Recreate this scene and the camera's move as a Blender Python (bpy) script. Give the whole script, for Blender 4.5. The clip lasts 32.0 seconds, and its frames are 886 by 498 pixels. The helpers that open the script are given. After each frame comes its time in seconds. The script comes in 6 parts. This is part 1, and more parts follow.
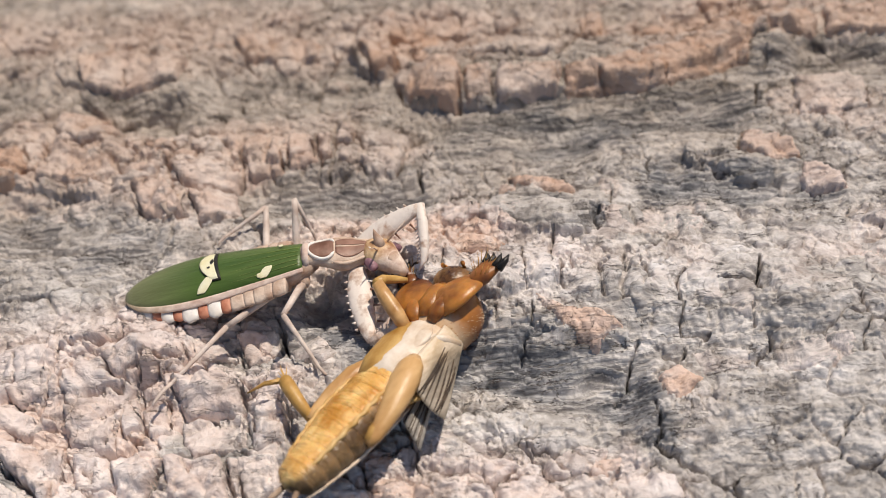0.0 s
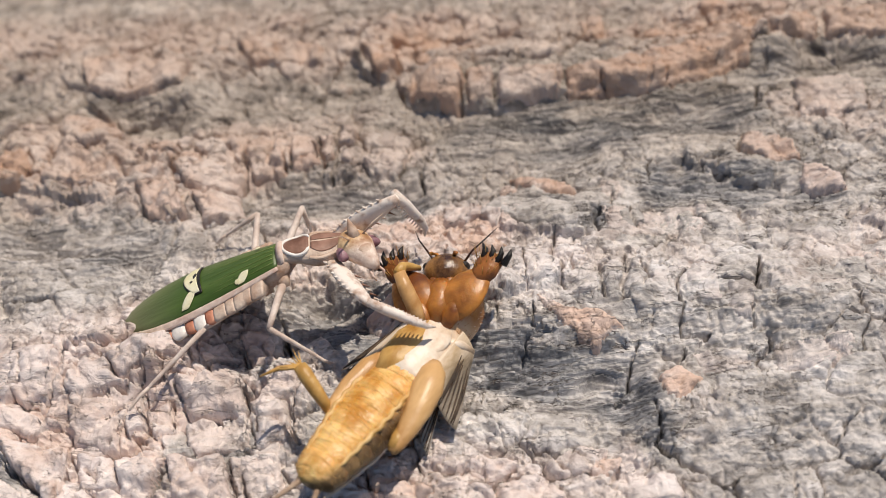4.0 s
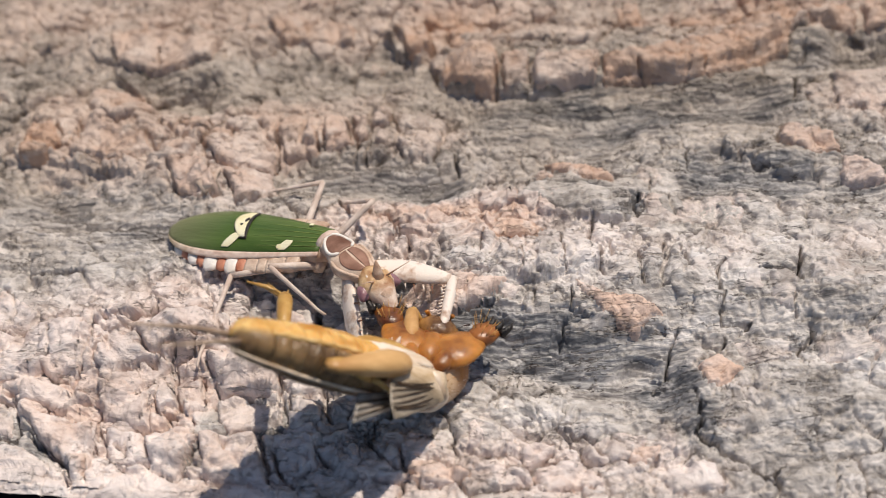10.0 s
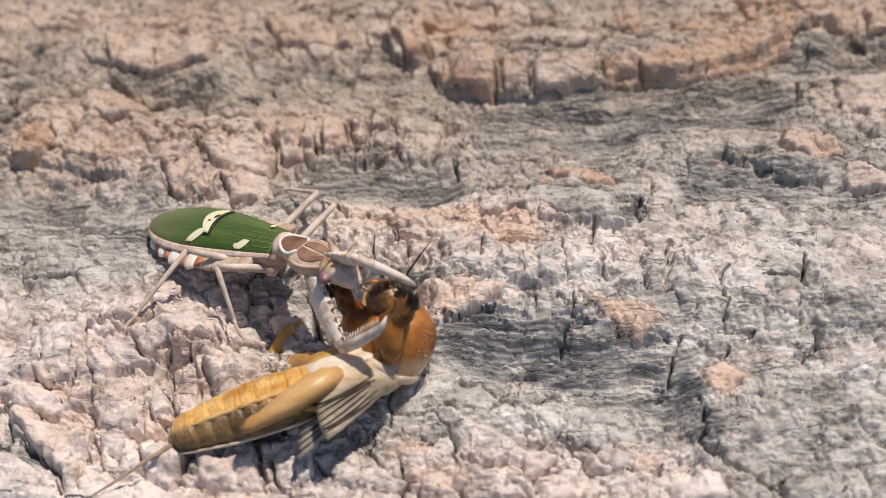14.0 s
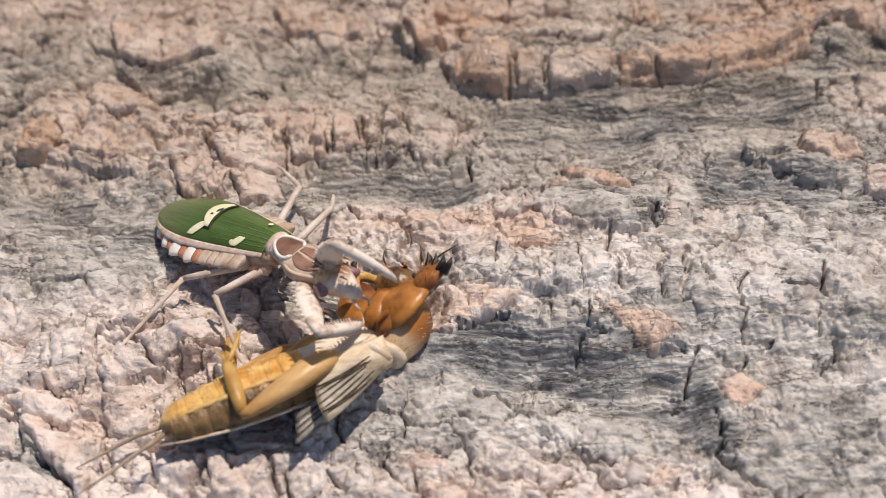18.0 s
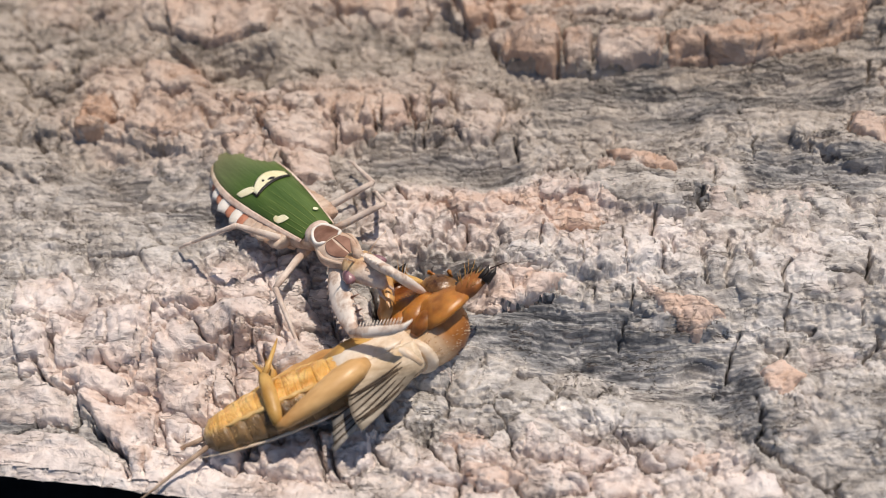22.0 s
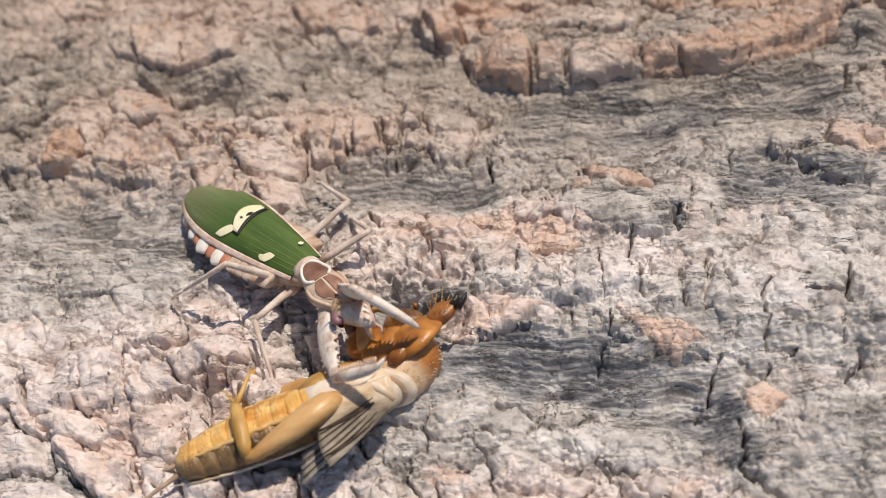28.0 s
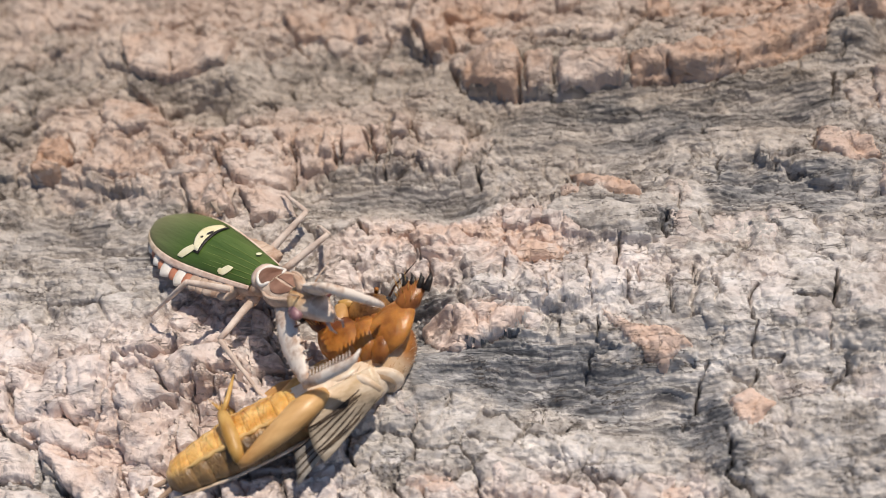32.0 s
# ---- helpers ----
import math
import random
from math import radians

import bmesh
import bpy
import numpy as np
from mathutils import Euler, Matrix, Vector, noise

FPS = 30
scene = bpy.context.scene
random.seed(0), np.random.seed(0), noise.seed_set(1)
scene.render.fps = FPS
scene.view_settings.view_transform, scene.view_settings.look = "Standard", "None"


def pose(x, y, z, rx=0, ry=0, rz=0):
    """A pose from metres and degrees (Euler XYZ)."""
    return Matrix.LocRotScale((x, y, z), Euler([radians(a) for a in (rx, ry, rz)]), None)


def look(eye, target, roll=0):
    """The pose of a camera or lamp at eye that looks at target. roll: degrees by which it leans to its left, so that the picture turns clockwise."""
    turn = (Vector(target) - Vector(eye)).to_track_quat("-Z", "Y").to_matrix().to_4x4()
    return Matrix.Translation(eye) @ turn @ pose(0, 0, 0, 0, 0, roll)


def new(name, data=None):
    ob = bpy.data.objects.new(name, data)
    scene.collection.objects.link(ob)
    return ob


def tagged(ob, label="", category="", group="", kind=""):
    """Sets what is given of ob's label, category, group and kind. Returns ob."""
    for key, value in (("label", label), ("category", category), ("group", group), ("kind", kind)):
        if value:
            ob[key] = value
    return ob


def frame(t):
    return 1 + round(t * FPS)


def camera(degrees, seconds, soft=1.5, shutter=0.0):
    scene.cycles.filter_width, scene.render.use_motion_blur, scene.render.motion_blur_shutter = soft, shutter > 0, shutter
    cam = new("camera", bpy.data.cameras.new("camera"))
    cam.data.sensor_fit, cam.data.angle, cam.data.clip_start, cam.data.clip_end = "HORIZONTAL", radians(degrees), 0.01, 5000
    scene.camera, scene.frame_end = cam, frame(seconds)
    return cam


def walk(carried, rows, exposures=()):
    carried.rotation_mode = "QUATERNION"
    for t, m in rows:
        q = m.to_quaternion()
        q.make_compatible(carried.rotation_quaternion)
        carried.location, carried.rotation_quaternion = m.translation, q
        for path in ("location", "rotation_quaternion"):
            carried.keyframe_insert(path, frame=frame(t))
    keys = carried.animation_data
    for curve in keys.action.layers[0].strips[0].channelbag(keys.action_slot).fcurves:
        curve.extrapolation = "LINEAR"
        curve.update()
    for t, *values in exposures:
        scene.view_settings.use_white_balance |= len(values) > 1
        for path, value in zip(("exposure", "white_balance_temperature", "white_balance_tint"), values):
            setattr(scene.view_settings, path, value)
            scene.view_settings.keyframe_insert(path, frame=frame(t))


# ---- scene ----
# A flower mantis eating a mole cricket on weathered bark. Lengths below are in millimetres unless a name says otherwise.
MM = 0.001
cam = camera(42.0, 32.0, soft=0.65, shutter=0.5)
cam.data.dof.use_dof, cam.data.dof.focus_distance, cam.data.dof.aperture_fstop = True, 0.124, 21.0
cam_rows = [(t, pose(x * MM, y * MM, z * MM, rx, ry, rz)) for t, x, y, z, rx, ry, rz in (
    (0.00, 10.50, -85.22, 99.74, 41.06, 4.49, -0.87),
    (0.50, 11.48, -86.09, 100.11, 41.23, 4.79, -0.75),
    (1.00, 11.19, -86.13, 99.95, 41.11, 4.65, -0.87),
    (1.50, 11.18, -86.20, 100.07, 41.07, 4.71, -0.81),
    (2.00, 11.39, -86.12, 100.29, 41.15, 4.82, -0.73),
    (2.50, 11.29, -86.26, 100.45, 41.23, 4.88, -0.63),
    (3.00, 11.54, -86.04, 100.60, 41.08, 4.95, -0.62),
    (3.50, 11.28, -86.02, 100.42, 41.19, 4.83, -0.66),
    (5.50, 10.19, -85.86, 99.86, 41.33, 4.44, -0.75),
    (6.00, 10.30, -85.90, 99.92, 41.43, 4.49, -0.72),
    (6.50, 10.49, -85.70, 100.07, 41.33, 4.53, -0.73),
    (7.00, 9.93, -85.14, 99.27, 41.14, 4.20, -0.85),
    (7.50, 9.51, -84.79, 98.38, 41.12, 3.91, -0.91),
    (8.00, 9.52, -84.47, 98.82, 41.02, 4.02, -0.83),
    (8.50, 9.06, -84.23, 98.64, 41.09, 3.89, -0.90),
    (9.00, 9.01, -84.59, 98.36, 41.27, 3.79, -0.87),
    (9.50, 7.63, -85.55, 97.59, 41.38, 3.36, -0.65),
    (10.00, 5.74, -86.46, 97.90, 41.36, 3.38, 0.17),
    (10.50, 4.86, -86.83, 98.08, 41.40, 3.37, 0.59),
    (11.00, 4.11, -86.35, 96.87, 41.45, 2.93, 0.36),
    (11.50, 4.40, -85.43, 96.72, 41.20, 2.87, 0.16),
    (12.00, 4.95, -85.43, 96.87, 41.24, 2.95, 0.04),
    (12.50, 4.79, -85.64, 96.52, 41.47, 2.91, 0.07),
    (13.00, 4.87, -85.22, 96.69, 41.36, 2.89, 0.00),
    (13.50, 4.63, -85.19, 97.19, 41.38, 2.91, 0.00),
    (14.00, 4.35, -85.19, 96.79, 41.52, 2.76, -0.04),
    (14.50, 4.20, -85.23, 96.44, 41.44, 2.70, 0.05),
    (16.50, 3.71, -84.87, 96.01, 41.43, 2.51, -0.06),
    (17.00, 3.85, -85.74, 95.72, 41.57, 2.61, 0.07),
    (17.50, 3.17, -85.72, 95.87, 41.63, 2.39, -0.10),
    (18.00, 3.05, -79.83, 98.98, 39.28, 2.64, 0.17),
    (18.50, 2.26, -71.25, 99.54, 35.92, 2.46, -0.37),
    (19.00, 1.09, -71.89, 99.44, 36.01, 2.40, 0.07),
    (19.50, 1.64, -71.96, 99.29, 36.00, 2.56, 0.01),
    (20.00, 1.77, -72.61, 98.59, 36.10, 2.64, 0.07),
    (20.50, 1.70, -74.10, 99.82, 36.11, 3.12, 0.79),
    (21.00, 2.71, -76.20, 101.74, 36.46, 3.96, 1.65),
    (21.50, 3.78, -77.92, 103.16, 36.92, 4.40, 2.12),
    (22.00, 3.92, -78.18, 102.52, 36.91, 4.28, 2.28),
    (22.50, 3.83, -78.48, 101.99, 36.99, 4.17, 2.24),
    (23.00, 4.33, -78.33, 101.89, 37.05, 4.28, 2.26),
    (23.50, 4.05, -78.56, 101.58, 37.24, 4.16, 2.26),
    (24.00, 3.86, -79.01, 101.11, 37.43, 4.15, 2.33),
    (24.50, 3.71, -78.50, 100.94, 37.19, 4.02, 2.28),
    (25.00, 4.63, -78.01, 101.95, 37.27, 4.49, 2.10),
    (25.50, 5.77, -74.13, 104.27, 36.42, 5.31, 0.84),
    (27.50, 6.37, -72.67, 104.05, 35.87, 5.46, 0.55),
    (28.00, 6.63, -72.81, 103.75, 35.83, 5.51, 0.53),
    (28.50, 7.29, -73.14, 103.67, 35.91, 5.71, 0.58),
    (29.00, 7.62, -73.13, 103.38, 35.93, 5.66, 0.46),
    (29.50, 7.56, -73.24, 103.46, 35.98, 5.60, 0.41),
    (30.00, 7.32, -73.31, 103.57, 36.06, 5.65, 0.52),
    (30.50, 7.75, -73.13, 103.18, 36.16, 5.62, 0.52),
    (31.00, 7.60, -72.97, 102.91, 36.13, 5.47, 0.34),
    (31.50, 7.90, -73.25, 103.04, 36.40, 5.51, 0.38),
    (32.00, 7.97, -73.33, 103.35, 36.46, 5.60, 0.45),
)]
walk(cam, cam_rows, exposures=((0.0, -0.40), (32.0, -0.40)))

# ---- light ----
SUN_TO = Vector((0.29, 0.30, 0.91)).normalized()
world = bpy.data.worlds.new("sky")
scene.world = world
world.use_nodes = True
nt = world.node_tree
sky = nt.nodes.new("ShaderNodeTexSky")
sky.sky_type, sky.sun_disc = "NISHITA", False
sky.sun_elevation = math.asin(SUN_TO.z)
sky.sun_rotation = math.atan2(SUN_TO.x, SUN_TO.y)
nt.links.new(sky.outputs[0], nt.nodes["Background"].inputs[0])
nt.nodes["Background"].inputs[1].default_value = 0.10
sun = new("sun", bpy.data.lights.new("sun", "SUN"))
sun.data.energy, sun.data.angle, sun.data.color = 4.8, radians(1.0), (1.0, 0.89, 0.76)
sun.matrix_world = look(SUN_TO, (0, 0, 0))


# ---- materials ----
def shader(name, rough=0.6, spec=0.4):
    m = bpy.data.materials.new(name)
    m.use_nodes = True
    b = m.node_tree.nodes["Principled BSDF"]
    b.inputs["Roughness"].default_value = rough
    b.inputs["Specular IOR Level"].default_value = spec
    return m, m.node_tree, b


def node(t, kind, inputs=None, **sets):
    n = t.nodes.new(kind)
    for k, v in (inputs or {}).items():
        n.inputs[k].default_value = v
    if "op" in sets:
        n.operation = sets["op"]
    if "blend" in sets:
        n.data_type, n.blend_type = "RGBA", sets["blend"]
    return n


def noise_at(t, co, scale, detail=4.0, stretch=None, twist=0.0):
    if stretch:
        mp = node(t, "ShaderNodeMapping", {"Scale": stretch})
        t.links.new(co, mp.inputs[0])
        co = mp.outputs[0]
    n = node(t, "ShaderNodeTexNoise", {"Scale": scale, "Detail": detail, "Roughness": 0.6, "Distortion": twist})
    t.links.new(co, n.inputs["Vector"])
    return n.outputs["Fac"]


def ramp(t, fac, lo, hi):
    r = node(t, "ShaderNodeMapRange", {"From Min": lo, "From Max": hi})
    t.links.new(fac, r.inputs[0])
    return r.outputs[0]


def mix(t, fac, a, b, blend="MIX"):
    n = node(t, "ShaderNodeMix", blend=blend)
    for s, v in ((0, fac), (6, a), (7, b)):
        if isinstance(v, (int, float)):
            n.inputs[s].default_value = v
        elif isinstance(v, tuple):
            n.inputs[s].default_value = (*v, 1)
        else:
            t.links.new(v, n.inputs[s])
    return n.outputs[2]


def bump(t, b, height, strength, dist):
    n = node(t, "ShaderNodeBump", {"Strength": strength, "Distance": dist})
    t.links.new(height, n.inputs["Height"])
    t.links.new(n.outputs[0], b.inputs["Normal"])


def bark_material():
    m, t, b = shader("weathered_bark", 0.43, 0.5)
    co = node(t, "ShaderNodeTexCoord").outputs["Object"]
    tan = node(t, "ShaderNodeAttribute")
    tan.attribute_name = "tan"
    tan = tan.outputs["Fac"]
    big = noise_at(t, co, 90, 5)
    fibre = noise_at(t, co, 300, 6, (0.30, 1.7, 1.0), 0.9)
    mottle = noise_at(t, co, 330, 5, None, 1.2)
    fine = noise_at(t, co, 1100, 5, (0.7, 1.2, 1.0), 0.6)
    f = node(t, "ShaderNodeMath", op="ADD")
    t.links.new(tan, f.inputs[0])
    t.links.new(ramp(t, big, 0.30, 1.75), f.inputs[1])
    swirl = mix(t, ramp(t, f.outputs[0], -0.1, 0.35), fibre, mottle)
    grey = mix(t, ramp(t, swirl, 0.38, 0.60), (0.25, 0.225, 0.205), (0.645, 0.60, 0.565))
    # dark grey of bare bark, with the shade in the hollows coloured in too
    coal_shade = mix(t, ramp(t, swirl, 0.40, 0.62), (0.10, 0.102, 0.11), (0.36, 0.355, 0.36))
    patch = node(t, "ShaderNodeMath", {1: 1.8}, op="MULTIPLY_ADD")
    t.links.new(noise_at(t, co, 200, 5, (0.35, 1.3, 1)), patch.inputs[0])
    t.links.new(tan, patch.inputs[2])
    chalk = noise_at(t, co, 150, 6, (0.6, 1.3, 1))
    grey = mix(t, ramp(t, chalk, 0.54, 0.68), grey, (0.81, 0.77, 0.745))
    grey = mix(t, ramp(t, patch.outputs[0], 0.80, 0.15), grey, coal_shade)
    warm = mix(t, ramp(t, mottle, 0.36, 0.62), (0.56, 0.442, 0.39), (0.78, 0.655, 0.60))
    warm = mix(t, ramp(t, big, 0.42, 0.64), warm, (0.84, 0.745, 0.705))
    warm = mix(t, ramp(t, tan, 0.68, 1.10), warm, (0.69, 0.49, 0.385))
    base = mix(t, ramp(t, f.outputs[0], 0.22, 0.78), grey, warm)
    pale = node(t, "ShaderNodeMath", {1: 0.40}, op="MULTIPLY")
    t.links.new(ramp(t, noise_at(t, co, 520, 5, (0.7, 1.2, 1)), 0.55, 0.66), pale.inputs[0])
    base = mix(t, pale.outputs[0], base, (0.88, 0.835, 0.81))
    spots = node(t, "ShaderNodeMath", op="MULTIPLY")
    t.links.new(ramp(t, noise_at(t, co, 620, 6, (0.5, 1.5, 1), 1.4), 0.60, 0.70), spots.inputs[0])
    t.links.new(ramp(t, f.outputs[0], 1.3, 0.1), spots.inputs[1])
    base = mix(t, spots.outputs[0], base, (0.17, 0.15, 0.145))
    # hairline splits along the fibres and a few across them: where a stretched noise crosses its middle
    lines = []
    for scale, stretch, width, seldom in ((260, (0.22, 1.7, 1.0), 0.010, 0.49), (150, (1.5, 0.6, 1.0), 0.004, 0.55)):
        d = node(t, "ShaderNodeMath", {1: 0.5}, op="SUBTRACT")
        t.links.new(noise_at(t, co, scale, 5, stretch), d.inputs[0])
        a = node(t, "ShaderNodeMath", op="ABSOLUTE")
        t.links.new(d.outputs[0], a.inputs[0])
        some = node(t, "ShaderNodeMath", op="MULTIPLY")
        t.links.new(ramp(t, a.outputs[0], width, 0.0), some.inputs[0])
        t.links.new(ramp(t, noise_at(t, co, 150, 3), seldom, seldom + 0.08), some.inputs[1])
        lines.append(some.outputs[0])
    split = node(t, "ShaderNodeMath", op="MAXIMUM")
    t.links.new(lines[0], split.inputs[0])
    t.links.new(lines[1], split.inputs[1])
    soft = node(t, "ShaderNodeMath", op="MULTIPLY")
    t.links.new(split.outputs[0], soft.inputs[0])
    t.links.new(ramp(t, f.outputs[0], 0.6, 0.0), soft.inputs[1])
    base = mix(t, soft.outputs[0], base, (0.16, 0.13, 0.12))
    # the light's falloff up the log, multiplied into the colour as a browner tone
    falloff = node(t, "ShaderNodeAttribute")
    falloff.attribute_name = "falloff"
    base = mix(t, falloff.outputs["Fac"], base, (0.73, 0.665, 0.595), "MULTIPLY")
    t.links.new(base, b.inputs["Base Color"])
    h = node(t, "ShaderNodeMath", {1: 0.35}, op="MULTIPLY_ADD")
    t.links.new(fine, h.inputs[0])
    t.links.new(swirl, h.inputs[2])
    h3 = node(t, "ShaderNodeMath", {1: -0.5}, op="MULTIPLY_ADD")
    t.links.new(split.outputs[0], h3.inputs[0])
    t.links.new(h.outputs[0], h3.inputs[2])
    bump(t, b, h3.outputs[0], 0.9, 0.0008)
    return m


def skin(name, a, c, rough=0.45, scale=600, stretch=None, strength=0.6, spec=0.4, lo=0.35, hi=0.65, glow=0.0):
    """An insect's cuticle: two tones in patches, with fine grain."""
    m, t, b = shader(name, rough, spec)
    co = node(t, "ShaderNodeTexCoord").outputs["Object"]
    col = mix(t, ramp(t, noise_at(t, co, scale, 4, stretch), lo, hi), a, c)
    t.links.new(col, b.inputs["Base Color"])
    b.inputs["Subsurface Weight"].default_value = glow
    b.inputs["Subsurface Radius"].default_value = (0.0014, 0.0006, 0.0002)
    bump(t, b, noise_at(t, co, scale * 3, 5, stretch), strength, 0.0002)
    return m


def blend_skin(name, axis, lo, hi, first, second, rough=0.45, scale=300, stretch=None, spec=0.4, sway=0.003):
    """Two pairs of tones that pass into one another along an axis of the body."""
    m, t, b = shader(name, rough, spec)
    co = node(t, "ShaderNodeTexCoord").outputs["Object"]
    sep = node(t, "ShaderNodeSeparateXYZ")
    t.links.new(co, sep.inputs[0])
    n = noise_at(t, co, scale, 5, stretch)
    wob = node(t, "ShaderNodeMath", {1: sway}, op="MULTIPLY_ADD")
    t.links.new(n, wob.inputs[0])
    t.links.new(sep.outputs[axis], wob.inputs[2])
    k = ramp(t, n, 0.36, 0.64)
    col = mix(t, ramp(t, wob.outputs[0], lo, hi), mix(t, k, *first), mix(t, k, *second))
    t.links.new(col, b.inputs["Base Color"])
    bump(t, b, noise_at(t, co, scale * 4, 4, stretch), 0.5, 0.00015)
    return m


def belly_skin():
    """Amber below with brown blotches, smoky grey-brown up one flank, across the body."""
    m, t, b = shader("cricket_abdomen_skin", 0.38, 0.5)
    co = node(t, "ShaderNodeTexCoord").outputs["Object"]
    sep = node(t, "ShaderNodeSeparateXYZ")
    t.links.new(co, sep.inputs[0])
    n, n2 = noise_at(t, co, 420, 5), noise_at(t, co, 170, 3, (1, 2, 1))
    yel = mix(t, ramp(t, n, 0.35, 0.68), (0.74, 0.38, 0.085), (0.93, 0.63, 0.25))
    yel = mix(t, ramp(t, n2, 0.50, 0.66), yel, (0.58, 0.26, 0.04))
    drk = mix(t, ramp(t, n2, 0.35, 0.7), (0.11, 0.062, 0.026), (0.38, 0.235, 0.105))
    side = node(t, "ShaderNodeMath", {1: 0.55}, op="MULTIPLY_ADD")
    t.links.new(sep.outputs["Y"], side.inputs[0])
    t.links.new(sep.outputs["Z"], side.inputs[2])
    edge = node(t, "ShaderNodeMath", {1: 0.0016}, op="MULTIPLY_ADD")
    t.links.new(n2, edge.inputs[0])
    t.links.new(side.outputs[0], edge.inputs[2])
    col = mix(t, ramp(t, edge.outputs[0], 0.0007, 0.0017), drk, yel)
    t.links.new(col, b.inputs["Base Color"])
    b.inputs["Subsurface Weight"].default_value = 0.25
    b.inputs["Subsurface Radius"].default_value = (0.0012, 0.0007, 0.0003)
    wrinkle = noise_at(t, co, 380, 4, (2.2, 0.6, 0.6), 0.8)
    bump(t, b, wrinkle, 0.8, 0.0007)
    return m


def shell_skin():
    """The shield over the cricket's fore-body: waxy tan by the waist, chestnut towards the head."""
    m, t, b = shader("cricket_shell", 0.33, 0.5)
    co = node(t, "ShaderNodeTexCoord").outputs["Object"]
    sep = node(t, "ShaderNodeSeparateXYZ")
    t.links.new(co, sep.inputs[0])
    n = noise_at(t, co, 260, 4)
    tan = mix(t, ramp(t, n, 0.35, 0.7), (0.58, 0.36, 0.18), (0.80, 0.62, 0.44))
    red = mix(t, ramp(t, n, 0.35, 0.7), (0.20, 0.062, 0.012), (0.52, 0.205, 0.04))
    wob = node(t, "ShaderNodeMath", {1: 0.004}, op="MULTIPLY")
    t.links.new(n, wob.inputs[0])
    at = node(t, "ShaderNodeMath", op="ADD")
    t.links.new(wob.outputs[0], at.inputs[0])
    t.links.new(sep.outputs["X"], at.inputs[1])
    t.links.new(mix(t, ramp(t, at.outputs[0], 0.0018, 0.0034), tan, red), b.inputs["Base Color"])
    bump(t, b, noise_at(t, co, 900, 4), 0.4, 0.0002)
    return m


BARK = bark_material()
WING_GREEN = blend_skin("wing_green", "X", -0.0225, -0.0105, ((0.21, 0.20, 0.10), (0.28, 0.27, 0.15)), ((0.052, 0.098, 0.014), (0.105, 0.165, 0.036)), 0.40, 420, (0.2, 1.6, 1), 0.45, 0.004)
WING_EDGE = blend_skin("wing_edge_cream", "X", -0.0205, -0.0125, ((0.42, 0.33, 0.20), (0.55, 0.44, 0.30)), ((0.58, 0.40, 0.32), (0.84, 0.70, 0.60)), 0.5, 480)
CREAM = skin("cream_cuticle", (0.44, 0.27, 0.18), (0.72, 0.57, 0.45), 0.5, 520, None, 0.8)
SPOT = skin("spot_yellow", (0.80, 0.72, 0.42), (0.88, 0.84, 0.62), 0.5, 500)
SPOT_GREEN = skin("spot_lime", (0.55, 0.55, 0.10), (0.75, 0.72, 0.30), 0.5, 500)
VEIN_GREEN = skin("vein_green", (0.16, 0.23, 0.05), (0.36, 0.42, 0.14), 0.45, 700)
BLACK = skin("black_cuticle", (0.012, 0.010, 0.009), (0.03, 0.022, 0.018), 0.35, 900)
SADDLE = skin("saddle_brown", (0.14, 0.06, 0.035), (0.36, 0.20, 0.14), 0.45, 330, None, 0.4, 0.4, 0.38, 0.70)
HEAD = blend_skin("head_cream", "X", 0.0022, 0.0036, ((0.36, 0.17, 0.07), (0.78, 0.56, 0.32)), ((0.52, 0.33, 0.24), (0.84, 0.70, 0.59)), 0.5, 700, None, 0.35, 0.002)
RED_BAND = skin("red_band", (0.46, 0.13, 0.06), (0.64, 0.30, 0.19), 0.5, 500)
WHITE_BAND = skin("white_band", (0.80, 0.72, 0.62), (0.90, 0.86, 0.80), 0.5, 600)
EYE_PURPLE = skin("eye_purple", (0.15, 0.06, 0.08), (0.34, 0.19, 0.21), 0.25, 700, spec=0.5)
LEG_PALE = skin("leg_pale", (0.46, 0.33, 0.26), (0.74, 0.63, 0.55), 0.55, 420, lo=0.3, hi=0.6)
ARM_PALE = skin("arm_pale", (0.48, 0.32, 0.23), (0.86, 0.76, 0.67), 0.5, 520, None, 0.5, 0.4, 0.36, 0.52)
BELLY, SHELL = belly_skin(), shell_skin()
CR_BROWN = skin("cricket_brown", (0.15, 0.042, 0.008), (0.58, 0.24, 0.045), 0.36, 240, None, 0.6, 0.5, 0.34, 0.66, 0.25)
CR_DARK = skin("cricket_dark", (0.016, 0.008, 0.005), (0.055, 0.022, 0.010), 0.16, 350, None, 0.15, 0.65)
CR_HAND = skin("cricket_hand", (0.09, 0.026, 0.008), (0.36, 0.13, 0.028), 0.32, 300, None, 0.6, 0.5)
CR_HEAD = skin("cricket_head", (0.05, 0.018, 0.007), (0.40, 0.20, 0.06), 0.24, 330, None, 0.9, 0.6, 0.40, 0.66)
CR_HAIR = skin("cricket_feeler", (0.27, 0.18, 0.12), (0.46, 0.34, 0.25), 0.6, 600)
CR_FOLD = skin("cricket_fold", (0.58, 0.32, 0.085), (0.78, 0.54, 0.24), 0.42, 500)
CR_TAN = skin("cricket_tan", (0.38, 0.165, 0.035), (0.74, 0.46, 0.20), 0.38, 200, (0.5, 1.4, 1.4), 0.6, 0.5, 0.30, 0.62)
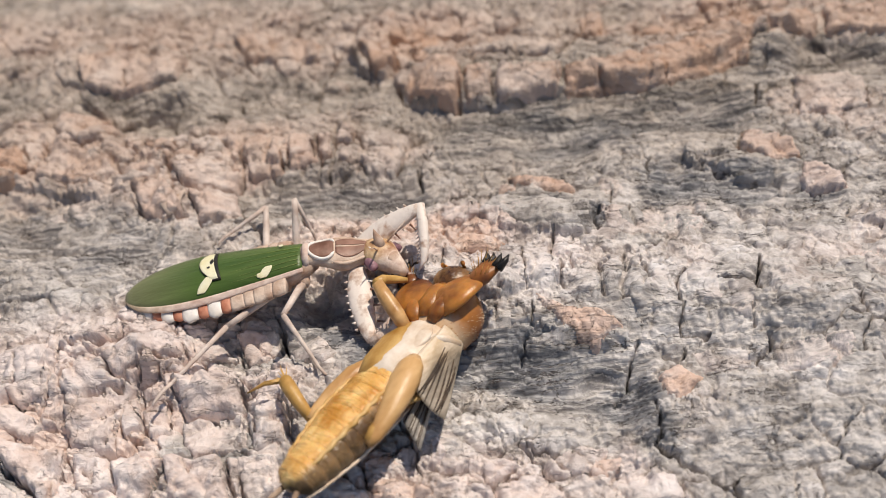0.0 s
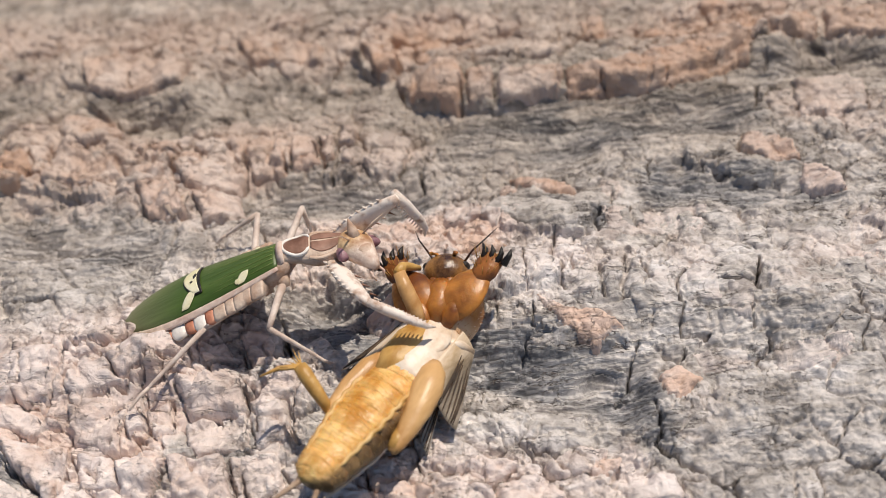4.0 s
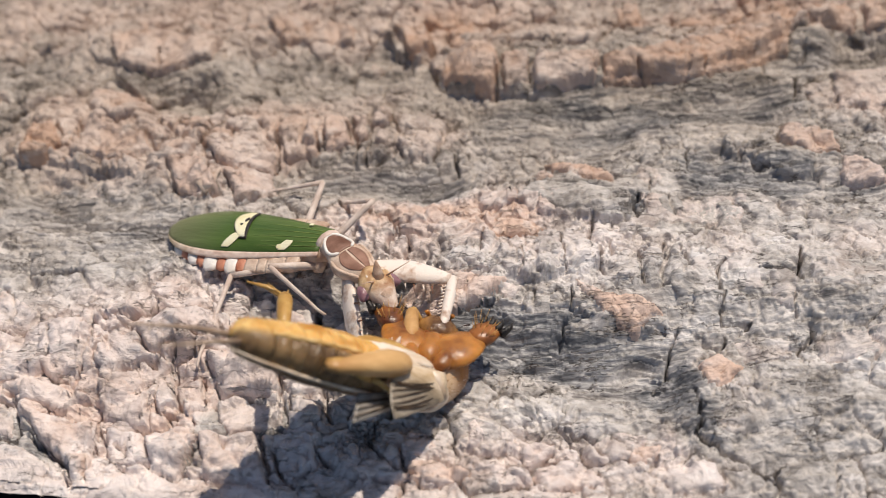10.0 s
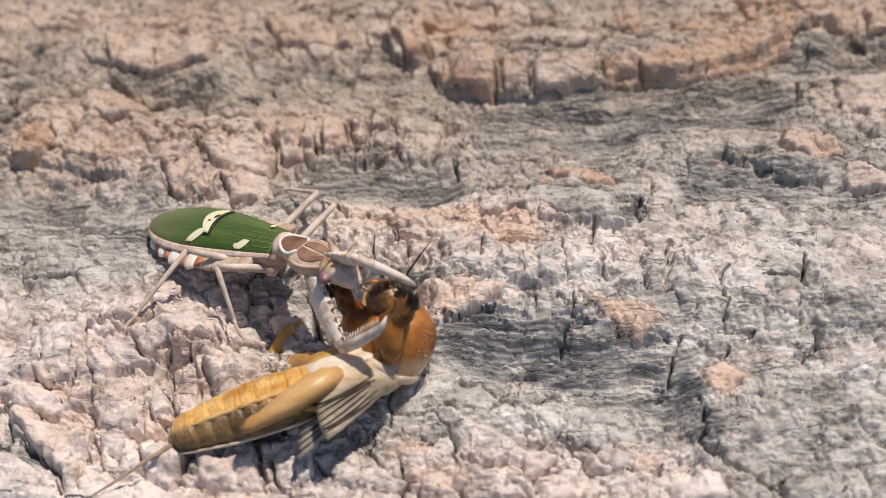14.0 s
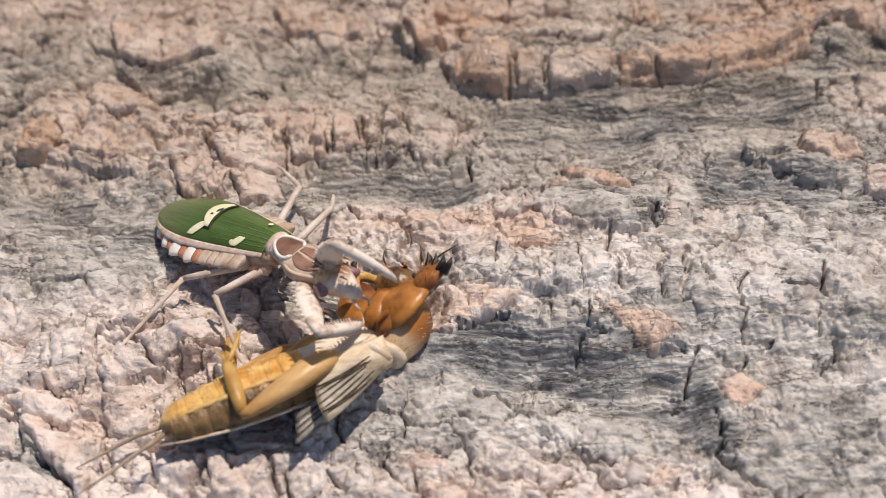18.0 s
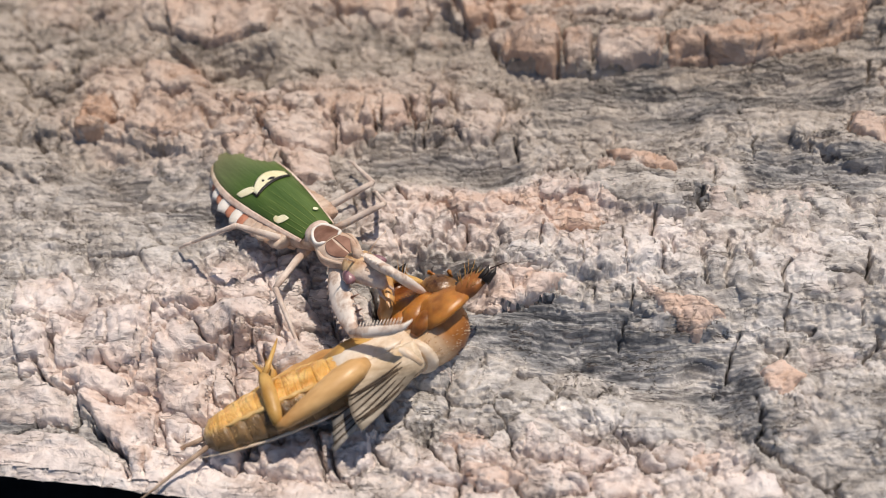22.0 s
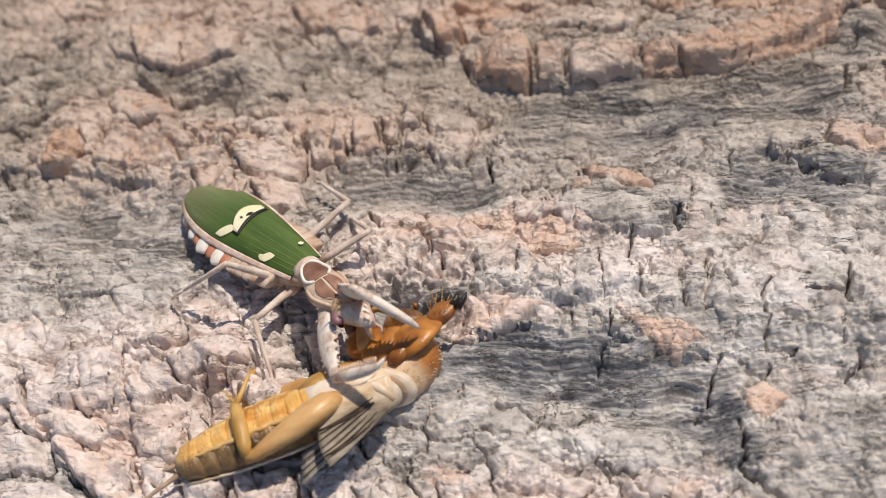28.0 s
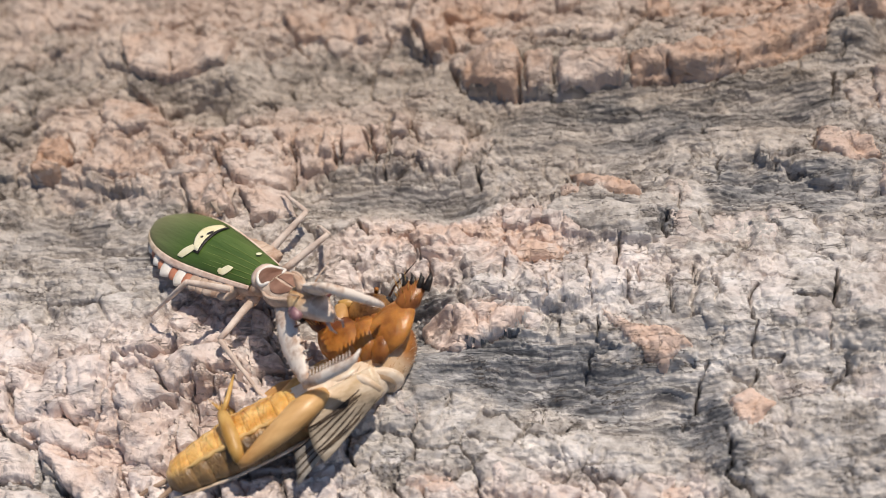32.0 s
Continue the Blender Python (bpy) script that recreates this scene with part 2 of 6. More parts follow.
CR_LEG = skin("cricket_leg", (0.36, 0.165, 0.025), (0.64, 0.40, 0.13), 0.42, 300, (0.6, 1.3, 1.3), 0.6, 0.45, 0.30, 0.62)
CR_PALE = skin("cricket_pale", (0.60, 0.42, 0.26), (0.88, 0.77, 0.64), 0.42, 300, None, 0.5, 0.45, 0.32, 0.62)
FOREWING = blend_skin("cricket_forewing", "Y", -0.0036, -0.0020, ((0.15, 0.12, 0.085), (0.42, 0.35, 0.27)), ((0.62, 0.44, 0.25), (0.86, 0.74, 0.60)), 0.38, 420, (0.4, 1.3, 1))
MEMBRANE = skin("wing_membrane", (0.14, 0.125, 0.11), (0.40, 0.36, 0.31), 0.35, 500, spec=0.6)
VEIN = skin("wing_vein", (0.035, 0.022, 0.014), (0.09, 0.055, 0.03), 0.5, 800)
GROUND = skin("dark_cloth", (0.008, 0.009, 0.011), (0.016, 0.018, 0.021), 0.9, 300, spec=0.1)


# ---- mesh helpers ----
def part(name, bm, material, parent=None, label=""):
    """One mesh object from a bmesh in millimetres."""
    me = bpy.data.meshes.new(name)
    bmesh.ops.scale(bm, vec=(MM, MM, MM), verts=bm.verts)
    bmesh.ops.recalc_face_normals(bm, faces=bm.faces)
    for fc in bm.faces:
        fc.smooth = True
    bm.to_mesh(me)
    bm.free()
    me.materials.append(material)
    ob = new(name, me)
    if parent:
        ob.parent = parent
    return tagged(ob, label=label)


def tube(rings, n=14, bm=None, closed=True):
    """A body through rings (centre, radius sideways, radius upwards) along its line; ends closed round."""
    bm = bm or bmesh.new()
    loops = []
    cs = [Vector(r[0]) for r in rings]
    for i, (c, ra, rb) in enumerate(rings):
        d = (cs[min(i + 1, len(cs) - 1)] - cs[max(i - 1, 0)]).normalized()
        up = Vector((0, 0, 1)) if abs(d.z) < 0.9 else Vector((1, 0, 0))
        s = up.cross(d).normalized()
        u = d.cross(s)
        loops.append([bm.verts.new(cs[i] + s * ra * math.cos(a) + u * rb * math.sin(a)) for a in (k * math.tau / n for k in range(n))])
    for a, b in zip(loops, loops[1:]):
        for k in range(n):
            bm.faces.new((a[k], a[(k + 1) % n], b[(k + 1) % n], b[k]))
    if closed:
        bm.faces.new(loops[0][::-1])
        bm.faces.new(loops[-1])
    return bm


def egg(c, r, bm=None, seg=16, rings=10, turn=None):
    """An ellipsoid."""
    bm = bm or bmesh.new()
    m = Matrix.Translation(c) @ (turn or Matrix()) @ Matrix.Diagonal((*r, 1))
    bmesh.ops.create_uvsphere(bm, u_segments=seg, v_segments=rings, radius=1, matrix=m)
    return bm


def limb(points, radii, n=10, bm=None, flat=1.0):
    return tube([(p, r, r * flat) for p, r in zip(points, radii)], n, bm)


def sheet(top, thick, nx, ny):
    """A thin closed skin over top(u, v), u and v from 0 to 1."""
    bm = bmesh.new()
    a = [[bm.verts.new(top(i / nx, j / ny)) for j in range(ny + 1)] for i in range(nx + 1)]
    b = [[bm.verts.new(Vector(top(i / nx, j / ny)) - Vector((0, 0, thick))) for j in range(ny + 1)] for i in range(nx + 1)]
    for i in range(nx):
        for j in range(ny):
            bm.faces.new((a[i][j], a[i + 1][j], a[i + 1][j + 1], a[i][j + 1]))
            bm.faces.new((b[i][j + 1], b[i + 1][j + 1], b[i + 1][j], b[i][j]))
    rim = [(i, 0) for i in range(nx)] + [(nx, j) for j in range(ny)] + [(i, ny) for i in range(nx, 0, -1)] + [(0, j) for j in range(ny, 0, -1)]
    for (i, j), (k, l) in zip(rim, rim[1:] + rim[:1]):
        bm.faces.new((a[i][j], b[i][j], b[k][l], a[k][l]))
    return bm


# ---- bark: relief ----
def lattice(ix, iy, seed):
    h = (ix * 374761393 + iy * 668265263 + seed * 982451653) & 0xFFFFFFFF
    h = ((h ^ (h >> 13)) * 1274126177) & 0xFFFFFFFF
    return ((h ^ (h >> 16)) & 0xFFFF) / 65535.0


def vnoise(x, y, seed):
    ix, iy = np.floor(x).astype(np.int64), np.floor(y).astype(np.int64)
    fx, fy = x - ix, y - iy
    fx, fy = fx * fx * (3 - 2 * fx), fy * fy * (3 - 2 * fy)
    a, b = lattice(ix, iy, seed), lattice(ix + 1, iy, seed)
    c, d = lattice(ix, iy + 1, seed), lattice(ix + 1, iy + 1, seed)
    return (a * (1 - fx) + b * fx) * (1 - fy) + (c * (1 - fx) + d * fx) * fy


def fbm(x, y, seed, octaves=4):
    s, a, tot = 0, 1.0, 0
    for k in range(octaves):
        s, tot = s + a * vnoise(x * 2 ** k, y * 2 ** k, seed + k), tot + a
        a *= 0.5
    return s / tot - 0.5


def cells(x, y, seed):
    """Distances to the nearest and second nearest seed of a jittered grid, and the nearest's own number."""
    ix, iy = np.floor(x).astype(np.int64), np.floor(y).astype(np.int64)
    f1, f2, who = np.full(x.shape, 9.0), np.full(x.shape, 9.0), np.zeros(x.shape)
    lean = np.zeros(x.shape)
    for dx in (-1, 0, 1):
        for dy in (-1, 0, 1):
            cx, cy = ix + dx, iy + dy
            ox, oy = cx + lattice(cx, cy, seed) - x, cy + lattice(cx, cy, seed + 7) - y
            d = np.hypot(ox, oy)
            near = d < f1
            f2 = np.where(near, f1, np.minimum(f2, d))
            who = np.where(near, lattice(cx, cy, seed + 13), who)
            lean = np.where(near, (lattice(cx, cy, seed + 17) - 0.5) * ox + (lattice(cx, cy, seed + 23) - 0.5) * oy, lean)
            f1 = np.where(near, d, f1)
    return f1, f2, who, lean


def step(e0, e1, v):
    k = np.clip((v - e0) / (e1 - e0), 0, 1)
    return k * k * (3 - 2 * k)


def line_distance(x, y, pts):
    """Distance to a broken line, and how far along it."""
    best, along = np.full(x.shape, 1e9), np.zeros(x.shape)
    n = len(pts) - 1
    for i, ((ax, ay), (bx, by)) in enumerate(zip(pts, pts[1:])):
        dx, dy = bx - ax, by - ay
        k = np.clip(((x - ax) * dx + (y - ay) * dy) / (dx * dx + dy * dy + 1e-9), 0, 1)
        d = np.hypot(x - ax - k * dx, y - ay - k * dy)
        along = np.where(d < best, (i + k) / n, along)
        best = np.minimum(best, d)
    return best, along


RIDGES, CRACKS, TAN_SHADES, LIPS = [], [], [], []


def ridge(p, q, half, height):
    RIDGES.append((p, q, half, height))


def crack(width, depth, *pts, loose=False):
    CRACKS.append((width, depth, pts, loose))


def terrace(height, fade, *pts):
    LIPS.append((height, fade, pts))


def tan_shade_patch(p, q, half, amount):
    TAN_SHADES.append((p, q, half, amount))


# swells and hollows of the log's face
ridge((2.4, -2.8), (50.6, -9.8), 9, 2.6)
ridge((9.1, 5.2), (22.1, 4.1), 6, 1.5)
ridge((5.9, -15.4), (21.0, -17.8), 6, -2.8)
ridge((9.0, -25.1), (20.7, -25.2), 7, -1.6)
ridge((26.3, -21.0), (44.3, -20.8), 9, 1.2)
ridge((-19.7, 13.8), (-1.6, 10.7), 6, -2.6)
ridge((-1.6, 11.6), (19.3, 17.5), 7, -1.8)
ridge((32.0, 10.0), (46.1, 7.8), 5, -1.2)
ridge((0.4, 33.4), (45.4, 35.4), 7, 1.8)
ridge((45.4, 35.4), (63.3, 36.9), 7, 1.8)
ridge((0.4, 24.0), (37.4, 22.9), 7, -1.8)
ridge((-23.2, 33.6), (-1.9, 33.6), 8, -2.6)
ridge((-45.2, 39.5), (-28.9, 36.5), 10, 1.8)
ridge((-38.4, 27.9), (-31.3, 26.1), 4, -2.0)
ridge((-49.5, 26.8), (-24.4, 17.6), 9, 1.4)
ridge((-48.6, 10.2), (-33.8, 5.3), 8, -1.6)
ridge((-20.0, -9.0), (-11.4, -6.6), 7, -2.6)
ridge((-10.4, -3.4), (-4.5, -7.1), 4, -2.6)
ridge((-40.5, -13.6), (-26.0, -11.7), 8, 1.5)
ridge((-32.9, -14.9), (-18.8, -20.0), 4, -1.6)
ridge((-13.2, -16.2), (-6.2, -13.1), 5, 0.8)
ridge((40.9, -10.5), (48.7, -17.0), 7, 1.0)
ridge((52.8, 32.2), (60.7, 29.1), 6, -2.0)

# open cracks
crack(0.35, 2.0, (-50.2, -15.0), (-49.6, -16.4), (-48.8, -17.6), (-47.6, -18.2), (-46.3, -18.5), (-45.2, -19.2), (-44.5, -20.9), (-43.9, -22.5), (-44.0, -23.1))
crack(0.30, 1.8, (-51.0, -23.5), (-48.3, -22.8), (-45.7, -23.0), (-44.0, -23.2))
crack(0.20, 1.2, (-48.6, -21.6), (-48.3, -23.0))
crack(0.42, 1.9, (-44.3, -21.9), (-42.9, -22.5), (-41.8, -23.5), (-40.1, -24.5), (-39.0, -25.4), (-38.2, -26.4), (-37.6, -27.6), (-37.3, -28.7))
crack(0.30, 1.5, (-48.9, -11.8), (-48.7, -13.2), (-48.4, -15.0))
crack(0.28, 1.4, (-43.2, -10.1), (-42.7, -11.9), (-42.4, -14.0), (-43.1, -15.1), (-44.1, -15.8))
crack(0.36, 1.8, (-38.5, -10.1), (-37.8, -11.2), (-37.7, -13.0), (-38.1, -14.4), (-38.3, -16.3))
crack(0.20, 1.0, (-38.3, -16.3), (-38.8, -17.6), (-39.2, -18.9))
crack(0.45, 2.0, (-38.5, -9.9), (-37.7, -9.2), (-35.7, -9.8), (-33.2, -9.8), (-31.8, -8.8), (-30.7, -7.7))
crack(0.50, 2.4, (-34.5, -16.2), (-33.8, -15.2), (-32.1, -14.5), (-30.8, -14.9), (-29.1, -13.8), (-28.1, -12.4), (-26.6, -12.3))
crack(0.30, 1.5, (-26.5, -13.0), (-27.3, -14.2), (-28.8, -14.2))
crack(0.30, 1.5, (-31.1, -18.3), (-30.8, -19.6), (-31.3, -20.6), (-31.9, -21.0))
crack(0.30, 1.5, (-30.3, -20.0), (-28.9, -21.0), (-27.8, -20.9))
crack(0.20, 1.0, (-35.8, -19.9), (-35.6, -21.6), (-35.5, -22.9))
crack(0.45, 2.2, (-34.1, -23.5), (-33.1, -24.1), (-32.5, -23.2))
crack(0.20, 1.2, (-33.1, -24.1), (-32.8, -25.5))
crack(0.32, 1.6, (-36.3, -25.4), (-36.2, -27.3), (-35.8, -28.5))
crack(0.30, 1.6, (-38.3, -27.3), (-37.1, -29.4))
crack(0.45, 2.4, (-24.5, -10.7), (-23.9, -12.1), (-23.2, -12.9))
crack(0.25, 1.2, (-53.2, -15.7), (-51.3, -15.9), (-50.1, -15.4))
crack(0.34, 2.0, (-17.3, -25.5), (-16.9, -26.7), (-15.9, -28.3), (-15.0, -29.2))
crack(0.34, 2.0, (-12.9, -24.9), (-11.9, -25.8), (-11.0, -27.1))
crack(0.28, 1.8, (-7.6, -24.0), (-7.1, -25.5), (-6.0, -26.8), (-5.2, -27.4), (-4.3, -28.0), (-3.0, -28.6))
crack(0.14, 0.7, (-0.6, -19.6), (1.1, -20.0), (4.5, -20.3))
crack(0.45, 2.6, (23.2, -15.5), (22.9, -17.0))
crack(0.34, 2.0, (21.7, -18.0), (21.3, -18.9))
crack(0.20, 1.2, (24.2, -12.8), (23.2, -15.5))
crack(0.45, 1.4, (25.5, -19.5), (25.7, -22.0), (25.8, -23.5), (24.8, -24.5))
crack(0.55, 2.4, (24.8, -24.5), (26.3, -25.4), (27.7, -26.6), (28.9, -27.8), (30.0, -28.7), (31.9, -30.1))
crack(0.25, 1.5, (26.5, -24.0), (28.9, -24.2))
crack(0.42, 2.0, (28.8, -12.9), (29.4, -10.1), (29.4, -8.0), (29.6, -5.8), (30.5, -4.7))
crack(0.40, 2.0, (29.1, -13.0), (31.7, -12.8), (32.3, -12.4))
crack(0.42, 2.4, (27.0, -14.2), (28.3, -14.9), (29.0, -13.9))
crack(0.50, 2.2, (31.0, -3.6), (33.0, -4.2), (34.1, -4.3))
crack(0.60, 2.4, (33.8, -6.6), (36.0, -6.8), (37.7, -7.0))
crack(0.45, 2.6, (38.4, -3.4), (38.2, -6.0), (37.7, -7.8), (37.9, -9.2))
crack(0.30, 1.5, (36.7, -9.9), (36.6, -12.3))
crack(0.36, 2.0, (38.1, -13.0), (37.6, -14.3), (36.1, -16.3), (37.3, -17.3))
crack(0.22, 1.3, (29.8, -19.5), (30.2, -20.8))
crack(0.28, 1.6, (24.1, -1.2), (24.4, -3.8))
crack(0.22, 1.3, (25.9, -3.9), (26.3, -5.7), (25.6, -7.2))
crack(0.18, 1.0, (21.5, -3.4), (21.5, -5.6), (21.3, -7.8))
crack(0.20, 1.0, (18.3, -1.8), (18.4, -4.1))
crack(0.45, 2.6, (21.7, 5.3), (21.6, 2.4))
crack(0.25, 1.5, (21.7, 5.3), (22.5, 4.6))
crack(0.30, 2.0, (16.7, 2.2), (16.3, -1.0))
crack(0.22, 1.2, (24.2, 9.0), (23.6, 6.0))
crack(0.28, 1.5, (25.8, 6.0), (26.0, 3.1))
crack(0.28, 1.2, (29.3, 14.4), (28.6, 11.0))
crack(0.45, 2.0, (28.3, 20.9), (27.9, 18.6))
crack(0.35, 2.0, (33.1, 13.9), (35.0, 13.4), (36.7, 12.4), (38.1, 11.3), (39.6, 10.8))
crack(0.36, 1.8, (41.3, 18.5), (40.3, 15.4))
crack(0.45, 2.0, (46.4, 32.4), (45.6, 29.9))
crack(0.45, 2.0, (44.9, 27.9), (43.7, 23.1))
crack(0.45, 2.0, (11.7, 14.2), (11.7, 11.9))
crack(0.45, 2.0, (-23.2, 32.6), (-22.5, 30.0))
crack(0.55, 2.2, (-27.9, 28.2), (-26.0, 27.9), (-24.1, 27.0))
crack(0.42, 2.2, (-21.2, 20.0), (-20.9, 15.3), (-21.0, 14.4))
crack(0.28, 1.5, (-18.5, 12.9), (-16.5, 13.8))
crack(0.32, 1.8, (-9.8, 22.9), (-9.2, 20.0), (-9.6, 17.7), (-10.1, 14.9))
crack(0.32, 1.8, (-12.3, 20.6), (-11.7, 18.7), (-11.0, 17.9))
crack(0.28, 1.5, (-7.3, 21.8), (-6.6, 20.4))
crack(0.32, 1.8, (1.4, 16.3), (1.4, 13.6))
crack(0.36, 1.6, (-8.4, 14.9), (-6.4, 16.2))
crack(0.45, 2.4, (-13.1, 7.9), (-12.0, 6.9), (-11.6, 6.2))
crack(0.40, 2.2, (-9.0, 6.6), (-8.3, 5.7))
crack(0.32, 1.8, (-1.2, 5.5), (0.1, 4.4), (1.4, 4.4))
crack(0.22, 1.3, (-5.4, 4.0), (-5.3, 1.9))
crack(0.28, 1.5, (-10.2, 3.7), (-10.6, 2.5))
crack(0.36, 2.0, (-4.1, 0.7), (-4.3, -0.9))
crack(0.25, 1.4, (-13.0, 2.1), (-12.6, 1.3))
crack(0.80, 2.6, (-1.3, 32.3), (-1.1, 29.0))
crack(0.30, 1.6, (7.8, 7.3), (8.2, 9.0), (10.2, 10.7))
crack(0.90, 2.6, (-62.8, 28.7), (-62.2, 25.0))
crack(0.50, 1.8, (-60.5, 24.0), (-56.6, 23.3))
crack(0.45, 2.0, (-45.1, 34.0), (-44.2, 32.0), (-42.3, 30.4))
crack(0.45, 2.0, (-38.5, 35.2), (-37.6, 32.8))
crack(0.50, 2.0, (-48.5, 20.5), (-48.7, 17.7))
crack(0.30, 1.4, (-47.7, 16.7), (-47.0, 14.8))
crack(0.50, 2.0, (-58.6, 17.1), (-56.9, 14.7), (-56.2, 13.3))
crack(0.32, 1.8, (-34.1, 22.9), (-33.9, 20.0))
crack(0.30, 1.5, (-26.3, 20.7), (-26.3, 18.3))
crack(0.40, 1.6, (6.7, 29.7), (6.4, 27.2))
crack(0.36, 1.4, (10.5, 30.0), (10.9, 28.0))
crack(0.30, 1.3, (19.0, 29.6), (18.7, 27.6))
crack(0.36, 1.4, (25.0, 29.0), (25.0, 27.0))
crack(0.36, 1.4, (33.1, 30.0), (33.1, 28.5))
crack(0.55, 2.8, (-15.5, -3.8), (-14.5, -5.9), (-13.8, -8.7), (-13.1, -10.3))
crack(0.45, 2.4, (-19.8, -8.3), (-18.5, -9.2), (-17.6, -8.8))
crack(0.45, 2.4, (-17.0, -8.5), (-15.9, -9.7), (-14.3, -10.2))
crack(0.42, 2.0, (-19.4, -9.1), (-18.7, -11.0), (-17.5, -12.2), (-16.3, -12.7))
crack(0.30, 1.6, (-13.4, -10.3), (-11.1, -12.7), (-9.9, -13.5))
crack(0.36, 1.8, (-14.8, -12.4), (-14.9, -14.3), (-16.0, -15.3), (-16.8, -16.7), (-17.1, -17.0))
crack(0.40, 2.0, (-17.1, -17.0), (-16.4, -18.8), (-16.2, -20.9))
crack(0.32, 1.8, (-18.9, -15.1), (-17.8, -15.9), (-17.1, -17.0))
crack(0.40, 2.2, (-12.5, -18.4), (-12.4, -20.4), (-11.6, -22.2))
crack(0.50, 2.2, (-29.1, -20.7), (-27.9, -21.1))
crack(0.36, 1.8, (-25.6, -16.4), (-25.0, -18.6), (-24.9, -20.0))
crack(0.32, 1.6, (-25.8, -13.2), (-24.0, -12.5), (-23.0, -13.0))
crack(0.30, 1.5, (-22.8, -23.8), (-22.1, -24.8))
crack(0.30, 1.5, (-17.3, -26.1), (-16.3, -27.4))
crack(0.42, 2.0, (-25.8, -24.9), (-25.9, -26.2), (-26.3, -27.4))
crack(0.28, 1.8, (-4.4, 1.9), (-4.4, -1.2))
crack(0.20, 1.2, (4.2, 0.5), (4.0, -2.4))
crack(0.20, 1.2, (9.0, -1.6), (8.6, -3.5), (8.2, -6.0))
crack(0.30, 1.6, (13.1, 0.4), (13.0, -3.0), (12.8, -6.2))
crack(0.25, 1.6, (16.5, 0.9), (16.1, -1.3))
crack(0.25, 1.5, (16.9, -2.5), (16.8, -6.1))
crack(0.20, 1.2, (18.1, -2.2), (18.2, -4.4))
crack(0.20, 1.2, (21.3, -3.5), (21.1, -7.7))
crack(0.25, 1.4, (23.9, -1.4), (23.9, -3.6), (24.4, -4.4))
crack(0.16, 1.0, (2.1, -7.4), (2.3, -9.5))
crack(0.16, 1.0, (-1.7, -5.4), (-2.0, -7.9))
crack(0.28, 1.6, (13.7, -8.0), (13.5, -10.1), (14.4, -10.1))
crack(0.24, 1.4, (14.4, -10.5), (12.6, -11.7), (12.1, -13.4))
crack(0.18, 1.1, (9.6, -7.5), (9.8, -9.5))
crack(0.20, 1.0, (-2.3, -9.3), (0.1, -9.7), (3.1, -9.2), (4.3, -8.6), (6.1, -8.0))
crack(0.15, 0.8, (1.3, -5.2), (4.7, -5.4))
crack(0.20, 1.1, (12.1, -23.1), (13.4, -23.8), (14.7, -24.4), (15.6, -25.9), (16.1, -26.5))
crack(0.24, 1.3, (16.8, -24.2), (18.1, -25.2), (19.0, -26.4))

# lips where a layer of bark ends and the face below lies deeper
terrace(1.6, 8, (-0.5, 28.9), (2.5, 27.6), (7.0, 26.9), (12.1, 26.2), (15.6, 27.2), (21.8, 28.0), (32.0, 28.6), (39.1, 30.9), (45.0, 33.8))
terrace(1.4, 6, (-45.2, 32.8), (-42.8, 29.9), (-39.4, 27.6), (-35.8, 27.9), (-32.6, 29.0), (-28.1, 31.3))
terrace(1.0, 5, (-55.4, 18.1), (-52.5, 16.6), (-49.6, 16.5), (-48.1, 17.8))
terrace(1.0, 6, (-59.2, 16.4), (-54.8, 16.3), (-51.3, 16.5), (-47.6, 16.0), (-42.9, 14.0), (-37.1, 12.9))
terrace(1.2, 5, (32.7, 13.7), (36.6, 12.0), (39.4, 10.3), (43.0, 9.4))
terrace(0.8, 6, (-2.0, -9.3), (-0.1, -9.8), (2.9, -9.0), (8.1, -6.0), (10.7, -7.3))
terrace(0.7, 4, (12.4, -9.3), (17.5, -12.0), (20.3, -12.8), (23.7, -12.8))
terrace(1.0, 4, (-38.5, -9.8), (-35.6, -10.0), (-33.1, -10.0), (-31.7, -9.0), (-30.3, -7.7))
terrace(1.2, 5, (-34.7, -16.5), (-33.7, -15.6), (-31.6, -14.9), (-30.7, -15.2), (-28.7, -14.1), (-26.5, -12.6))
terrace(0.9, 4, (-53.0, -15.9), (-50.0, -15.4), (-48.7, -17.8), (-45.0, -19.4), (-43.7, -22.2), (-41.3, -23.8), (-38.8, -25.6), (-37.2, -28.8))
terrace(1.8, 5, (-8.7, 40.3), (-6.3, 36.8), (-3.0, 35.0))
terrace(1.0, 5, (9.9, 3.3), (14.3, 2.4), (17.9, 1.9), (21.3, 2.0))
terrace(0.7, 4, (-16.5, 13.5), (-12.4, 14.5), (-6.4, 15.9))

# where the bark keeps its warm outer layer; amounts below zero paint dark grey bark and the hollows' shade
tan_shade_patch((-2.2, -11.6), (12.4, -12.8), 5.5, -1.3)
tan_shade_patch((11.2, -13.7), (23.5, -17.2), 5, -0.55)
tan_shade_patch((30.7, 10.1), (46.8, 8.2), 5, -0.8)
tan_shade_patch((-19.6, 12.3), (-0.2, 11.0), 6, -0.7)
tan_shade_patch((9.7, 21.5), (39.5, 22.6), 8, -0.6)
tan_shade_patch((10.5, 6.9), (21.5, 5.0), 4, -0.6)
tan_shade_patch((23.7, -19.4), (26.5, -23.6), 4, -0.7)
tan_shade_patch((-18.3, -7.6), (-6.4, -7.0), 7, -0.8)
tan_shade_patch((46.0, 30.7), (61.0, 30.2), 6, -0.6)
tan_shade_patch((-19.5, 35.5), (-3.4, 33.8), 7, -0.4)
